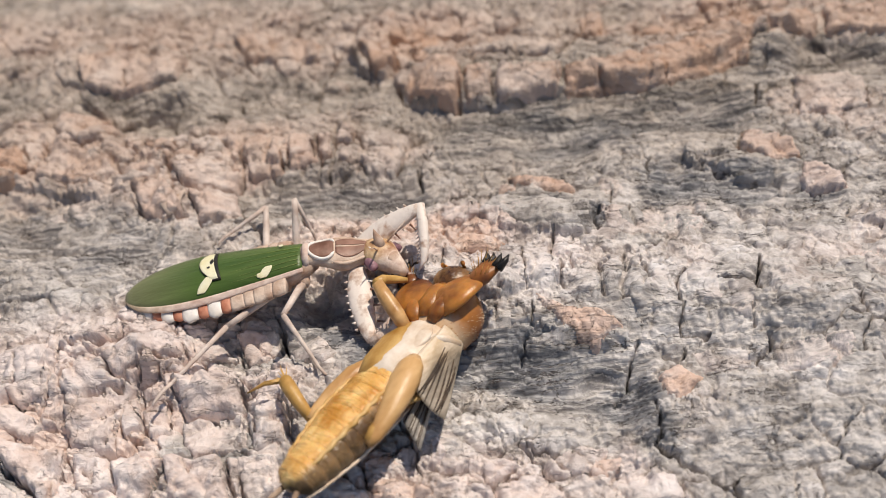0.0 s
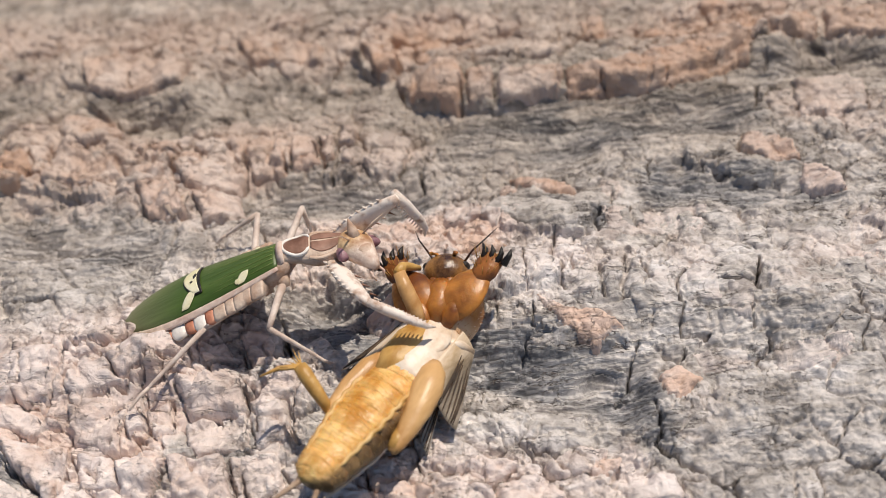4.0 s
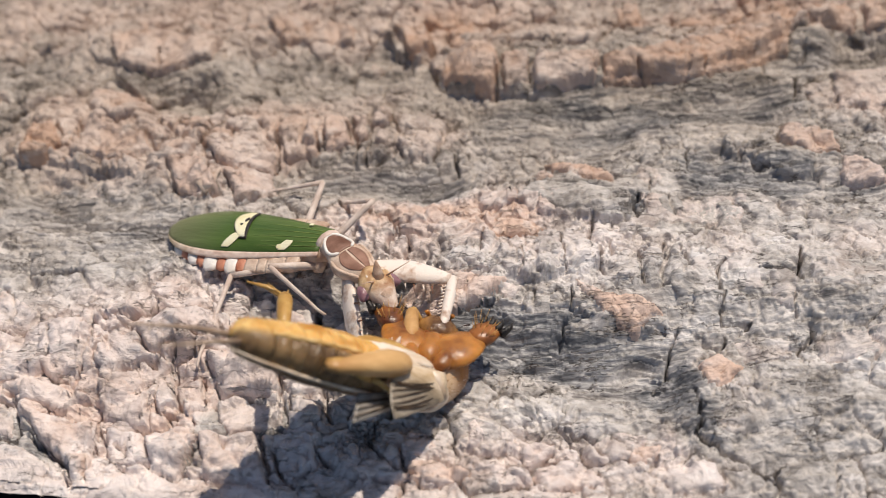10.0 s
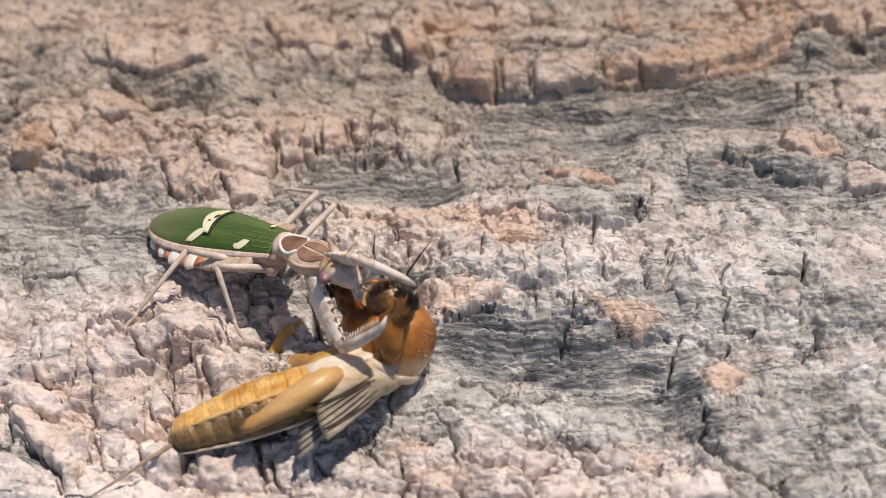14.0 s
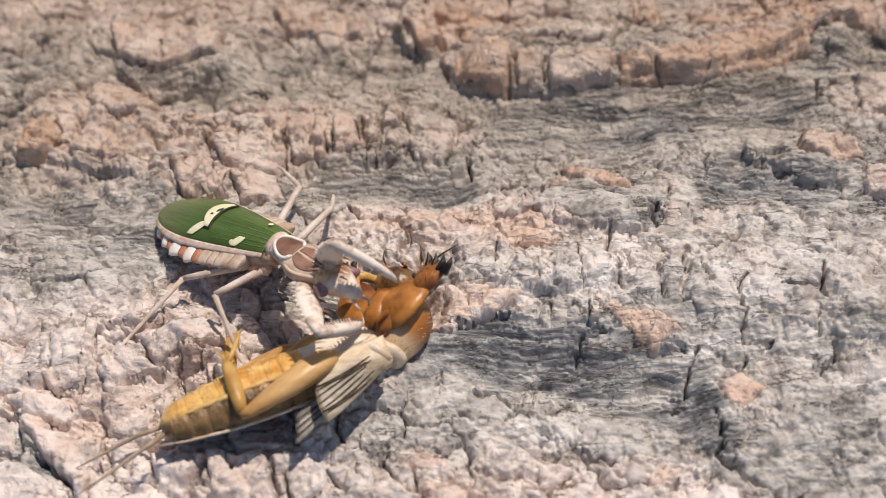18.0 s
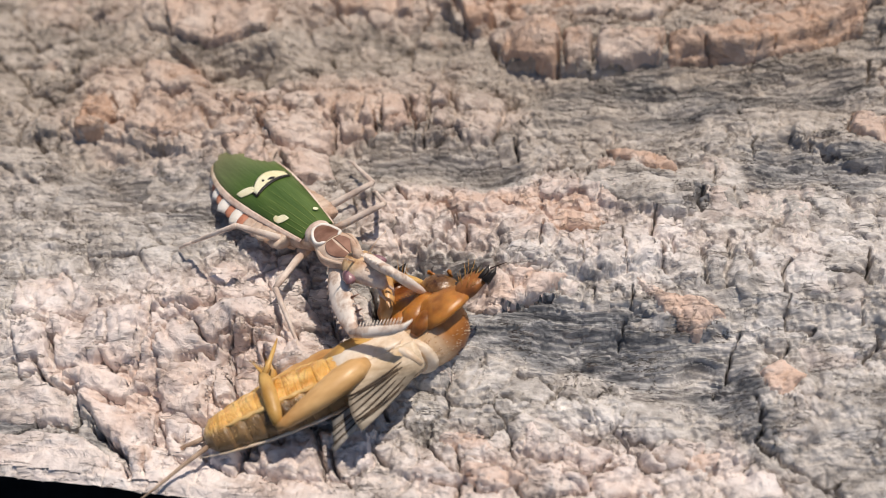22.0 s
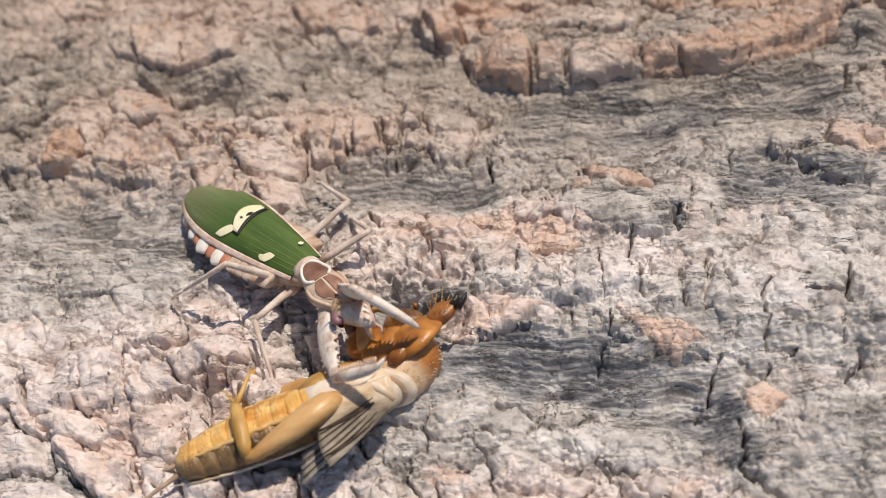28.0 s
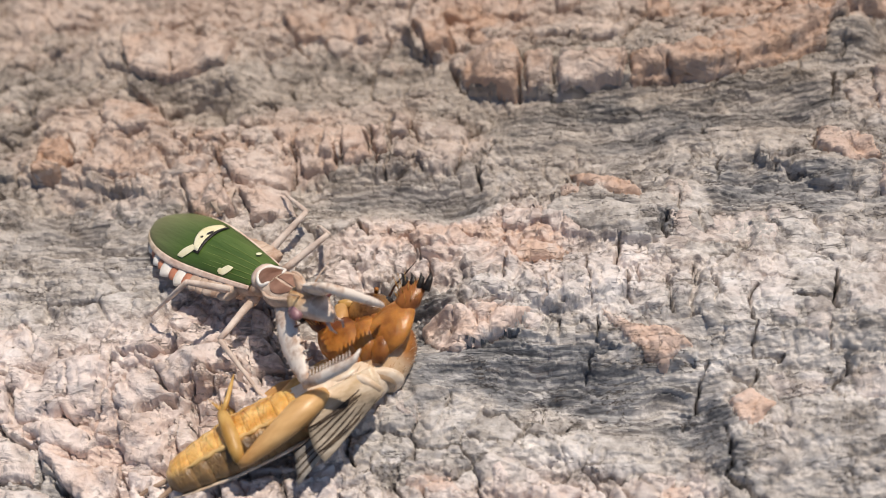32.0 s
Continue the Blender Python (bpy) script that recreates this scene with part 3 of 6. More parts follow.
tan_shade_patch((-49.6, 8.4), (-35.4, 6.3), 7, -0.35)
tan_shade_patch((-54.0, -20.0), (-44.5, -25.0), 6, -1.1)
tan_shade_patch((-23.5, -22.5), (-17.5, -21.5), 5, -1.0)
tan_shade_patch((-44.0, -14.8), (-18.5, -12.2), 16, 0.55)
tan_shade_patch((-41.3, -25.9), (-22.0, -27.1), 14, 0.5)
tan_shade_patch((-57.6, 48.3), (-2.0, 42.0), 16, 0.5)
tan_shade_patch((-48.4, 21.9), (-21.3, 15.4), 12, 0.55)
tan_shade_patch((1.2, 41.6), (43.9, 39.1), 12, 0.4)
tan_shade_patch((40.2, 39.6), (63.9, 39.2), 12, 0.5)
tan_shade_patch((-20.6, 22.4), (-1.7, 21.6), 7, 0.35)
tan_shade_patch((-9.7, 7.7), (9.1, 5.2), 7, 0.5)
tan_shade_patch((-11.9, 1.8), (7.2, 3.1), 8, 0.5)
tan_shade_patch((10.1, -1.8), (30.3, -1.8), 6, 0.30)
tan_shade_patch((-6.7, -27.4), (20.9, -28.4), 7, 0.45)
tan_shade_patch((48.2, 23.9), (58.5, 20.7), 7, 0.3)
tan_shade_patch((46.1, -0.6), (52.8, -1.1), 6, 0.3)


EDGE = ((-50.1, -28.7), (-27.7, -31.1))


def front(x):
    (ax, ay), (bx, by) = EDGE
    return ay + (x - ax) * (by - ay) / (bx - ax)


def lip_height(x, y, height, fade, pts):
    """A layer that stands up along a broken line from left to right and sinks away behind it."""
    best, side, along = np.full(x.shape, 1e9), np.zeros(x.shape), np.zeros(x.shape)
    n = len(pts) - 1
    for i, ((ax, ay), (bx, by)) in enumerate(zip(pts, pts[1:])):
        dx, dy = bx - ax, by - ay
        k = np.clip(((x - ax) * dx + (y - ay) * dy) / (dx * dx + dy * dy), 0, 1)
        d = np.hypot(x - ax - k * dx, y - ay - k * dy)
        s = np.sign(dx * (y - ay) - dy * (x - ax))
        near = d < best
        side, along, best = np.where(near, s, side), np.where(near, (i + k) / n, along), np.minimum(best, d)
    v = side * best
    return height * step(-0.15, 0.3, v) * step(fade, 0.5, v) * step(0.0, 0.06, along) * step(1.0, 0.94, along)


def face(x, y):
    """Height of the bark over the log's face, at arrays of places, without its open cracks."""
    wx = x + 2.2 * fbm(x / 5, y / 5, 31, 3)
    wy = y + 2.2 * fbm(x / 5, y / 5, 47, 3)
    z = 2.0 * fbm(x / 16, y / 11, 3, 3) - 0.0016 * (y - 8) ** 2
    for p, q, half, h in RIDGES:
        d, _ = line_distance(wx, wy, (p, q))
        z = z + 1.1 * h * step(1, 0, d / half)
    jx, jy = x + 1.1 * fbm(x / 1.5, y / 1.5, 11, 4), y + 1.1 * fbm(x / 1.5, y / 1.5, 19, 4)
    for height, fade, pts in LIPS:
        xs, ys = [p[0] for p in pts], [p[1] for p in pts]
        m = (x > min(xs) - 2) & (x < max(xs) + 2) & (y > min(ys) - 3) & (y < max(ys) + fade + 3)
        if m.any():
            z[m] += lip_height(jx[m], jy[m], height, fade, pts)
    warm = warmth(x, y)
    open_ = step(-0.42, 0.22, warm)
    thick = 0.15 + 0.40 * open_ + 0.45 * step(0.0, 0.5, warm)
    # flakes of the warm outer bark: rounded lumps, each at its own height and tilt
    ux, uy = wx + 1.6 * fbm(x / 1.7, y / 1.7, 33, 4), wy + 1.6 * fbm(x / 1.7, y / 1.7, 35, 4)
    f1, f2, who, lean = cells(ux / 6.0, uy / 4.6, 5)
    split = step(-0.05, 0.2, fbm(x / 6, y / 6, 73, 3))
    z = z + ((who - 0.5) * 0.9 + 1.1 * lean) * step(0.0, 0.10, f2 - f1) * thick
    z = z + 0.35 * open_ * step(0.0, 0.25, f2 - f1) - 1.5 * split * open_ * step(0.05, 0.022, f2 - f1)
    g1, g2, who2, lean2 = cells(ux / 2.6 + 3, uy / 2.0, 9)
    z = z + ((who2 - 0.5) * 0.40 + 0.8 * lean2) * step(0.0, 0.12, g2 - g1) * thick
    z = z + 0.12 * open_ * step(0.0, 0.4, g2 - g1) - 0.7 * (1 - split) * open_ * step(0.055, 0.025, g2 - g1) * step(0.0, 0.2, fbm(x / 4, y / 4, 177, 2))
    e1, e2, who3, lean3 = cells(ux / 1.0 + 7, uy / (0.9 - 0.25 * (1 - open_)), 21)
    z = z + ((who3 - 0.5) * 0.40 + 1.15 * lean3) * step(0.0, 0.18, e2 - e1) * (0.30 + 0.60 * thick)
    # fibres of the bare grey face, in thin layers that break off one below another
    bare = 1 - 0.85 * open_
    k = wy * 0.55 + 2.2 * fbm(wx / 14, wy / 4.0, 83, 4)
    z = z + 0.75 * (k - np.floor(k)) ** 1.8 * bare
    k2 = wy * 1.7 + 1.9 * fbm(wx / 6, wy / 1.6, 97, 4) + 4
    z = z + 0.34 * (k2 - np.floor(k2)) ** 1.6 * bare
    z = z + 0.7 * bare * fbm(wx / 5.0, wy / 0.9, 101, 4)
    sx, sy = x + 1.6 * fbm(x / 1.3, y / 1.3, 51, 3), y + 1.6 * fbm(x / 1.3, y / 1.3, 57, 3)
    z = z + (0.45 + 0.4 * thick) * fbm(sx / 1.9, sy / 1.4, 15, 4)
    # creases like crumpled paper, where a warped noise crosses its middle
    for size, seed, deep, wide in ((3.6, 151, 0.55, 0.030), (1.7, 157, 0.30, 0.045)):
        c = fbm(sx / size, sy / (0.8 * size), seed, 4)
        z = z - deep * np.exp(-(c / wide) ** 2) * (0.25 + 0.75 * open_) * step(-0.12, 0.12, fbm(x / 5, y / 5, seed + 9, 2))
    return z


def cuts(x, y, gaps=True):
    """Depth of the open cracks, with or without the gaps round the loose plates."""
    z = np.zeros(x.shape)
    jx = x + 1.5 * fbm(x / 1.6, y / 1.6, 11, 5)
    jy = y + 1.5 * fbm(x / 1.6, y / 1.6, 19, 5)
    uneven = 0.35 + 0.95 * step(-0.22, 0.16, fbm(x / 1.5, y / 1.5, 169, 3))
    for width, depth, pts, loose in CRACKS:
        if loose and not gaps:
            continue
        xs, ys = [p[0] for p in pts], [p[1] for p in pts]
        m = (x > min(xs) - 2.5) & (x < max(xs) + 2.5) & (y > min(ys) - 2.5) & (y < max(ys) + 2.5)
        if m.any():
            d, a = line_distance(jx[m], jy[m], pts)
            w = 0.38 * width * (0.45 + 0.75 * np.sin(np.clip(a, 0.03, 0.97) * math.pi)) * (0.9 + 1.3 * fbm(jx[m] / 1.3, jy[m] / 1.3, 29, 2))
            z[m] += uneven[m] * (1.3 * depth * np.exp(-(d / np.maximum(1.1 * w, 0.12)) ** 4) + 0.08 * depth * np.exp(-(d / (2.5 * width + 0.2)) ** 2))
    return z


def settle(x, y, z):
    """The face runs out level towards the log's front edge."""
    return z * (0.2 + 0.8 * step(0, 5, y - front(x)))


def relief(x, y):
    return settle(x, y, face(x, y) - cuts(x, y))


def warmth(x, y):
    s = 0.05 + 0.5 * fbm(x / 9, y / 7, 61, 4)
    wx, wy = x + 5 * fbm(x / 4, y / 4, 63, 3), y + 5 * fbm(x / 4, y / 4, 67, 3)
    # sums below zero take the painted dark of bare bark and hollows
    for p, q, half, amount in TAN_SHADES:
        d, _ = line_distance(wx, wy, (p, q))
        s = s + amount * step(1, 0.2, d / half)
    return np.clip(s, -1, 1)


def top_falloff(x, y):
    """Darker, browner bark towards the top of the log: the light's falloff put into the colour."""
    return step(-6, 30, y - 0.10 * x + 14 * fbm(x / 12, y / 9, 141, 4))


def mesh_of(name, verts, faces, material, tan=None):
    me = bpy.data.meshes.new(name)
    me.from_pydata((verts * MM).tolist(), [], faces.tolist())
    me.polygons.foreach_set("use_smooth", [True] * len(me.polygons))
    me.materials.append(material)
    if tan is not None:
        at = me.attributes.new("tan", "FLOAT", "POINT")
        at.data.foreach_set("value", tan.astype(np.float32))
        at = me.attributes.new("falloff", "FLOAT", "POINT")
        at.data.foreach_set("value", top_falloff(verts[:, 0], verts[:, 1]).astype(np.float32))
    me.update()
    return me


def grid_faces(nx, ny):
    i = (np.arange(nx - 1)[:, None] * ny + np.arange(ny - 1)[None, :]).ravel()
    return np.stack([i, i + ny, i + ny + 1, i + 1], 1)


PLATES = []


def plate(pts, thick, tone, name="bark_plate", label="", gap=1.0):
    """Marks out a loose plate of outer bark, with a narrow gap round it."""
    if pts[0][0] < -14 and pts[0][1] < -6:
        tone = 0.35 + 0.4 * tone
    if tone < 0.45:
        thick *= 0.55
    PLATES.append((pts, thick, tone, name, label))
    if thick > 0.55:
        crack(0.2 + 0.1 * gap, 0.8 * thick * gap, *pts, pts[0], loose=True)


plate([(-0.2, 34.3), (2.8, 34.9), (6.1, 33.9), (7.0, 30.4), (6.3, 26.7), (3.0, 27.9), (-0.3, 29.1)], 1.3, 0.95, label="thick rust-tan bark plate")
plate([(7.3, 31.7), (10.7, 31.6), (10.8, 27.3), (7.5, 27.0)], 1.2, 0.7, gap=0.35)
plate([(11.4, 31.3), (19.7, 30.6), (19.1, 27.3), (11.7, 26.4)], 1.2, 0.8, gap=0.35)
plate([(19.9, 30.1), (26.7, 31.2), (34.0, 33.4), (40.5, 36.2), (45.3, 34.9), (44.0, 31.1), (34.0, 28.2), (26.7, 27.6), (20.4, 27.0)], 1.1, 1.0, label="long rust-tan bark plate", gap=0.5)
plate([(47.1, 40.0), (53.9, 40.4), (53.9, 35.3), (46.2, 35.7)], 1.3, 0.95, gap=0.35)
plate([(55.7, 40.2), (63.9, 39.0), (62.6, 34.1), (54.9, 34.8)], 1.3, 0.9, gap=0.35)
plate([(12.2, 15.0), (18.8, 11.7), (20.0, 9.9), (17.6, 9.5), (12.9, 12.4)], 0.9, 1.0, label="thin rust-tan bark flake")
plate([(10.7, 12.6), (12.9, 11.6), (12.5, 9.8), (10.8, 10.1)], 0.8, 0.8)
plate([(13.8, -7.2), (17.1, -8.2), (21.2, -10.1), (23.0, -11.6), (19.7, -13.0), (16.9, -11.2)], 0.7, 1.0, gap=0.3)
plate([(26.1, -16.4), (28.2, -15.8), (30.4, -17.1), (28.9, -19.2), (26.4, -19.7)], 0.7, 1.0, gap=0.35)
plate([(41.2, 18.5), (46.4, 15.4), (46.9, 12.9), (43.2, 13.0), (40.5, 15.2)], 1.1, 0.95)
plate([(47.0, 11.9), (51.1, 9.4), (50.9, 7.2), (47.3, 7.6), (46.1, 9.5)], 1.1, 0.8)
plate([(-53.2, 23.2), (-49.6, 22.3), (-48.1, 18.8), (-49.4, 16.4), (-53.0, 16.5)], 1.4, 1.0)
plate([(-41.7, -22.5), (-35.8, -21.0), (-35.9, -26.8), (-37.4, -27.7)], 1.4, 0.95)
plate([(-30.8, -22.8), (-28.0, -22.2), (-25.8, -24.9), (-27.0, -28.2), (-29.7, -27.2)], 1.5, 0.9)
plate([(-28.5, -17.4), (-25.9, -16.3), (-24.7, -19.6), (-26.7, -20.9), (-28.0, -19.8)], 1.2, 1.0)
plate([(-34.3, -10.5), (-28.9, -8.5), (-18.7, -10.1), (-24.1, -11.9), (-31.5, -13.6)], 1.0, 0.8)
plate([(-25.4, -14.8), (-20.8, -13.4), (-16.7, -16.0), (-17.2, -18.2), (-23.2, -18.5)], 1.2, 0.75)
plate([(-7.6, 41.6), (-2.7, 41.6), (-1.9, 36.9), (-5.0, 36.0)], 1.6, 1.0)
plate([(-25.3, 44.9), (-18.0, 45.0), (-12.6, 43.2), (-12.8, 39.8), (-24.0, 40.3)], 1.2, 0.9, gap=0.35)
plate([(23.0, 44.1), (26.3, 44.4), (26.8, 40.4), (23.9, 39.5)], 1.6, 0.9)
plate([(-5.2, -5.7), (0.9, -5.0), (7.1, -6.3), (2.8, -9.1), (-1.5, -10.3), (-4.5, -9.1)], 0.8, 0.85, gap=0.4)
plate([(-4.0, -26.4), (-1.1, -26.8), (2.3, -28.6), (-1.1, -29.8), (-3.9, -28.9)], 1.0, 0.85)
plate([(17.9, -25.0), (21.4, -25.4), (20.2, -27.1), (18.3, -26.7)], 0.7, 0.9)
plate([(-44.7, -9.2), (-39.2, -9.3), (-38.4, -14.5), (-41.1, -16.6), (-43.8, -14.1)], 1.2, 0.75)
plate([(-37.2, -14.6), (-35.5, -11.0), (-32.3, -12.7), (-34.3, -16.9)], 0.9, 0.6)
plate([(-30.1, -5.2), (-24.6, -7.9), (-28.3, -8.4), (-32.0, -7.4)], 0.7, 0.7)
plate([(-34.0, 14.6), (-29.8, 15.2), (-27.0, 10.1), (-29.5, 8.5), (-33.0, 10.7)], 1.0, 0.85)
plate([(-26.7, 13.0), (-21.1, 13.4), (-19.9, 8.6), (-24.7, 8.1)], 1.0, 0.75)
plate([(30.5, -4.2), (33.9, -4.3), (33.5, -9.2), (29.9, -9.1)], 0.5, 0.25)
plate([(39.2, -4.1), (44.7, -4.2), (47.4, -8.0), (43.8, -10.8), (38.2, -9.2)], 0.5, 0.2)
plate([(34.4, -6.9), (37.4, -7.2), (36.3, -11.7), (33.8, -11.1)], 0.5, 0.2)
plate([(-13.1, -9.6), (-10.1, -8.2), (-7.4, -12.2), (-10.7, -13.5)], 1.0, 0.35)
plate([(-19.2, -4.8), (-15.4, -6.3), (-14.3, -9.8), (-17.4, -10.0)], 1.2, 0.3)
plate([(-44.2, -20.0), (-38.8, -21.3), (-36.0, -24.6), (-37.1, -27.2), (-40.9, -23.9)], 1.4, 0.95)
plate([(-26.2, -7.3), (-22.6, -6.2), (-19.6, -10.4), (-23.1, -11.8)], 1.0, 0.5)
plate([(-19.4, -6.7), (-15.9, -7.5), (-15.3, -11.1), (-17.9, -11.8)], 1.1, 0.7)

plate([(-45.0, -10.7), (-43.3, -10.4), (-42.0, -15.0), (-44.4, -15.2)], 1.0, 0.8)
plate([(-36.6, -16.9), (-33.7, -16.7), (-31.0, -18.5), (-30.6, -22.0), (-35.4, -20.7)], 1.1, 0.8)
plate([(-31.2, -16.0), (-29.0, -15.1), (-28.2, -19.6), (-30.0, -20.3)], 1.0, 0.7)
plate([(-35.3, -21.8), (-31.1, -22.4), (-30.3, -25.9), (-33.6, -26.5)], 1.2, 0.85)
plate([(-44.8, -16.4), (-40.4, -17.1), (-37.2, -19.0), (-40.3, -20.0), (-44.1, -19.5)], 1.1, 0.8)
plate([(-24.3, -18.6), (-17.2, -18.5), (-16.4, -22.5), (-22.6, -22.9)], 0.9, 0.3)
plate([(-16.3, -18.5), (-13.1, -17.3), (-12.8, -22.2), (-15.6, -22.9)], 1.0, 0.35)
plate([(-19.1, -23.4), (-13.9, -23.2), (-12.4, -27.0), (-16.8, -28.4)], 1.0, 0.5)
plate([(-25.2, -23.0), (-19.6, -23.3), (-17.4, -28.4), (-23.6, -28.4)], 1.1, 0.7)
plate([(-53.9, -10.4), (-49.9, -10.8), (-48.1, -16.5), (-51.7, -17.2)], 1.1, 0.75)
plate([(-49.3, -10.8), (-43.4, -10.1), (-41.8, -14.5), (-43.6, -17.3), (-47.5, -16.5)], 1.0, 0.7)
plate([(-42.6, -10.1), (-38.2, -10.2), (-38.4, -15.9), (-41.1, -15.9)], 1.0, 0.7)
plate([(-54.0, -17.9), (-49.1, -17.6), (-44.9, -20.0), (-44.4, -22.8), (-52.6, -22.5)], 1.0, 0.2)
plate([(-52.3, -23.7), (-44.0, -23.7), (-39.9, -26.5), (-41.0, -28.5), (-51.0, -28.1)], 1.2, 0.25)
plate([(-36.7, -15.9), (-32.8, -13.1), (-28.9, -14.6), (-31.2, -18.7), (-34.7, -19.3)], 0.9, 0.6)
plate([(-42.7, -10.1), (-50.0, -3.9), (-54.9, -5.4), (-54.4, -9.6)], 0.6, 0.45)
plate([(-46.2, 40.8), (-38.1, 40.1), (-30.5, 37.9), (-30.8, 33.2), (-39.7, 31.2), (-44.1, 33.9)], 1.6, 0.75)
plate([(-46.4, 29.0), (-39.5, 28.3), (-36.8, 23.9), (-41.8, 22.1), (-46.4, 25.7)], 1.2, 0.8)
plate([(-21.2, 21.2), (-16.8, 22.0), (-16.0, 16.6), (-20.0, 16.0)], 1.1, 0.8)
plate([(-15.7, 21.9), (-12.5, 22.0), (-10.8, 17.4), (-15.0, 16.6)], 1.1, 0.75)
plate([(-12.1, 22.6), (-10.4, 22.8), (-9.5, 19.4), (-10.6, 17.5)], 1.0, 0.7)
plate([(-9.4, 24.9), (-7.0, 23.5), (-7.1, 20.4), (-9.0, 20.0)], 1.0, 0.6)
plate([(-6.1, 23.0), (-0.3, 23.3), (1.3, 18.2), (-2.3, 15.6), (-5.9, 17.4)], 0.8, 0.4)
plate([(-30.2, 18.2), (-26.0, 18.8), (-21.5, 17.4), (-21.3, 13.9), (-27.5, 14.0)], 1.0, 0.8)
plate([(-46.9, 21.8), (-39.5, 21.6), (-35.7, 16.7), (-40.5, 15.2), (-46.6, 16.7)], 1.0, 0.75)
plate([(10.1, -1.9), (13.1, -2.2), (12.7, -6.0), (10.2, -5.8)], 0.5, 0.25)
plate([(13.6, -2.2), (16.6, -2.3), (16.5, -6.3), (13.6, -6.3)], 0.5, 0.2)
plate([(17.2, -2.5), (21.0, -3.5), (20.8, -7.9), (17.0, -7.2)], 0.5, 0.3)
plate([(21.8, -3.7), (25.7, -4.0), (25.5, -7.8), (21.3, -8.1)], 0.5, 0.2)
plate([(26.4, -4.1), (29.8, -3.9), (29.1, -9.6), (26.0, -8.8)], 0.5, 0.15)
plate([(37.9, -14.2), (46.0, -14.0), (45.9, -16.8), (38.4, -17.3)], 0.6, 0.35)
plate([(29.7, -14.3), (36.1, -14.0), (36.3, -16.8), (30.6, -16.8)], 0.7, 0.3)
plate([(50.5, -1.1), (55.2, -1.5), (53.3, -8.4), (49.2, -6.5)], 0.8, 0.3)
plate([(40.7, 3.2), (50.2, 3.2), (49.7, -0.9), (40.6, -0.9)], 0.7, 0.15)
plate([(9.4, 9.5), (21.0, 6.7), (21.8, 2.5), (13.5, 3.0), (9.2, 5.5)], 0.8, -0.3)
plate([(3.8, 8.4), (8.5, 7.8), (8.8, 5.2), (4.4, 5.2)], 0.7, 0.75)
plate([(22.3, 5.8), (34.6, 5.5), (33.9, 1.3), (23.1, 1.9)], 0.5, 0.4)
plate([(1.2, 39.2), (13.5, 39.0), (21.0, 36.9), (19.9, 33.5), (2.7, 36.1)], 1.0, 0.45)
plate([(28.6, 19.6), (40.3, 18.9), (39.6, 13.6), (28.5, 13.6)], 0.7, 0.05)
plate([(49.1, 28.1), (58.2, 27.7), (57.2, 20.8), (48.9, 20.6)], 0.8, 0.5)
plate([(-7.2, -16.6), (-4.9, -13.9), (-1.9, -14.1), (-3.6, -19.0)], 0.7, 0.1)
plate([(5.6, -27.5), (13.4, -26.7), (15.9, -29.3), (9.8, -30.4)], 0.7, 0.7)
plate([(20.4, -27.7), (26.5, -27.5), (27.6, -30.6), (21.6, -31.1)], 0.6, 0.45)

# smaller loose flakes, thick over the warm bark and few on the bare grey face
rng = random.Random(4)
for _ in range(300):
    cx, cy = rng.uniform(-62, 58), rng.uniform(-30, 52)
    w = float(warmth(np.array([cx]), np.array([cy]))[0])
    if rng.random() > 0.25 + 0.9 * max(w, 0):
        continue
    a, b, tilt = rng.uniform(1.2, 3.4), rng.uniform(0.8, 2.0), rng.uniform(-0.5, 0.5)
    ring = []
    for k in range(7):
        an, r = k * math.tau / 7, rng.uniform(0.7, 1.15)
        ex, ey = a * r * math.cos(an), b * r * math.sin(an)
        ring.append((cx + ex * math.cos(tilt) - ey * math.sin(tilt), cy + ex * math.sin(tilt) + ey * math.cos(tilt)))
    plate(ring, rng.uniform(0.35, 1.0), w + rng.uniform(-0.15, 0.35), "bark_flake")


# ---- the log ----
FLOOR = -30.0
log = new("log")
tagged(log, "weathered grey log with flaking tan bark on a dark cloth", "log")


def make_log():
    gx = np.concatenate([np.linspace(-120, -72, 60), np.arange(-71.8, 66, 0.145), np.linspace(66.5, 120, 60)])
    gv = np.concatenate([[0, 0.02, 0.1], np.arange(0.25, 86, 0.145), np.linspace(86.5, 112, 40)])
    x = np.repeat(gx, len(gv))
    v = np.tile(gv, len(gx))
    lip = front(x) + 0.5 * fbm(x / 6, x * 0, 5, 3)
    y = lip + v
    z = relief(x, y)
    z = z - 0.5 * step(1.2, 0.0, v) - 0.010 * np.maximum(y - 52, 0) ** 2
    top = np.stack([x, y, z], 1)
    faces = grid_faces(len(gx), len(gv))
    n, m = len(gx), len(gv)
    rim = np.concatenate([np.arange(n) * m, (n - 1) * m + np.arange(1, m), np.arange(n - 2, -1, -1) * m + m - 1, np.arange(m - 2, 0, -1)])
    low = top[rim].copy()
    low[:, 2] = FLOOR
    low[:n, 1] += 45  # the face overhangs at its front edge
    base = len(top)
    k = np.arange(len(rim))
    k2 = (k + 1) % len(rim)
    skirt = np.stack([rim, base + k, base + k2, rim[k2]], 1)
    verts = np.concatenate([top, low])
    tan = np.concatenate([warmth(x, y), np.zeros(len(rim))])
    ob = new("bark", mesh_of("bark", verts, np.concatenate([faces, skirt]), BARK, tan))
    ob.parent = log


make_log()


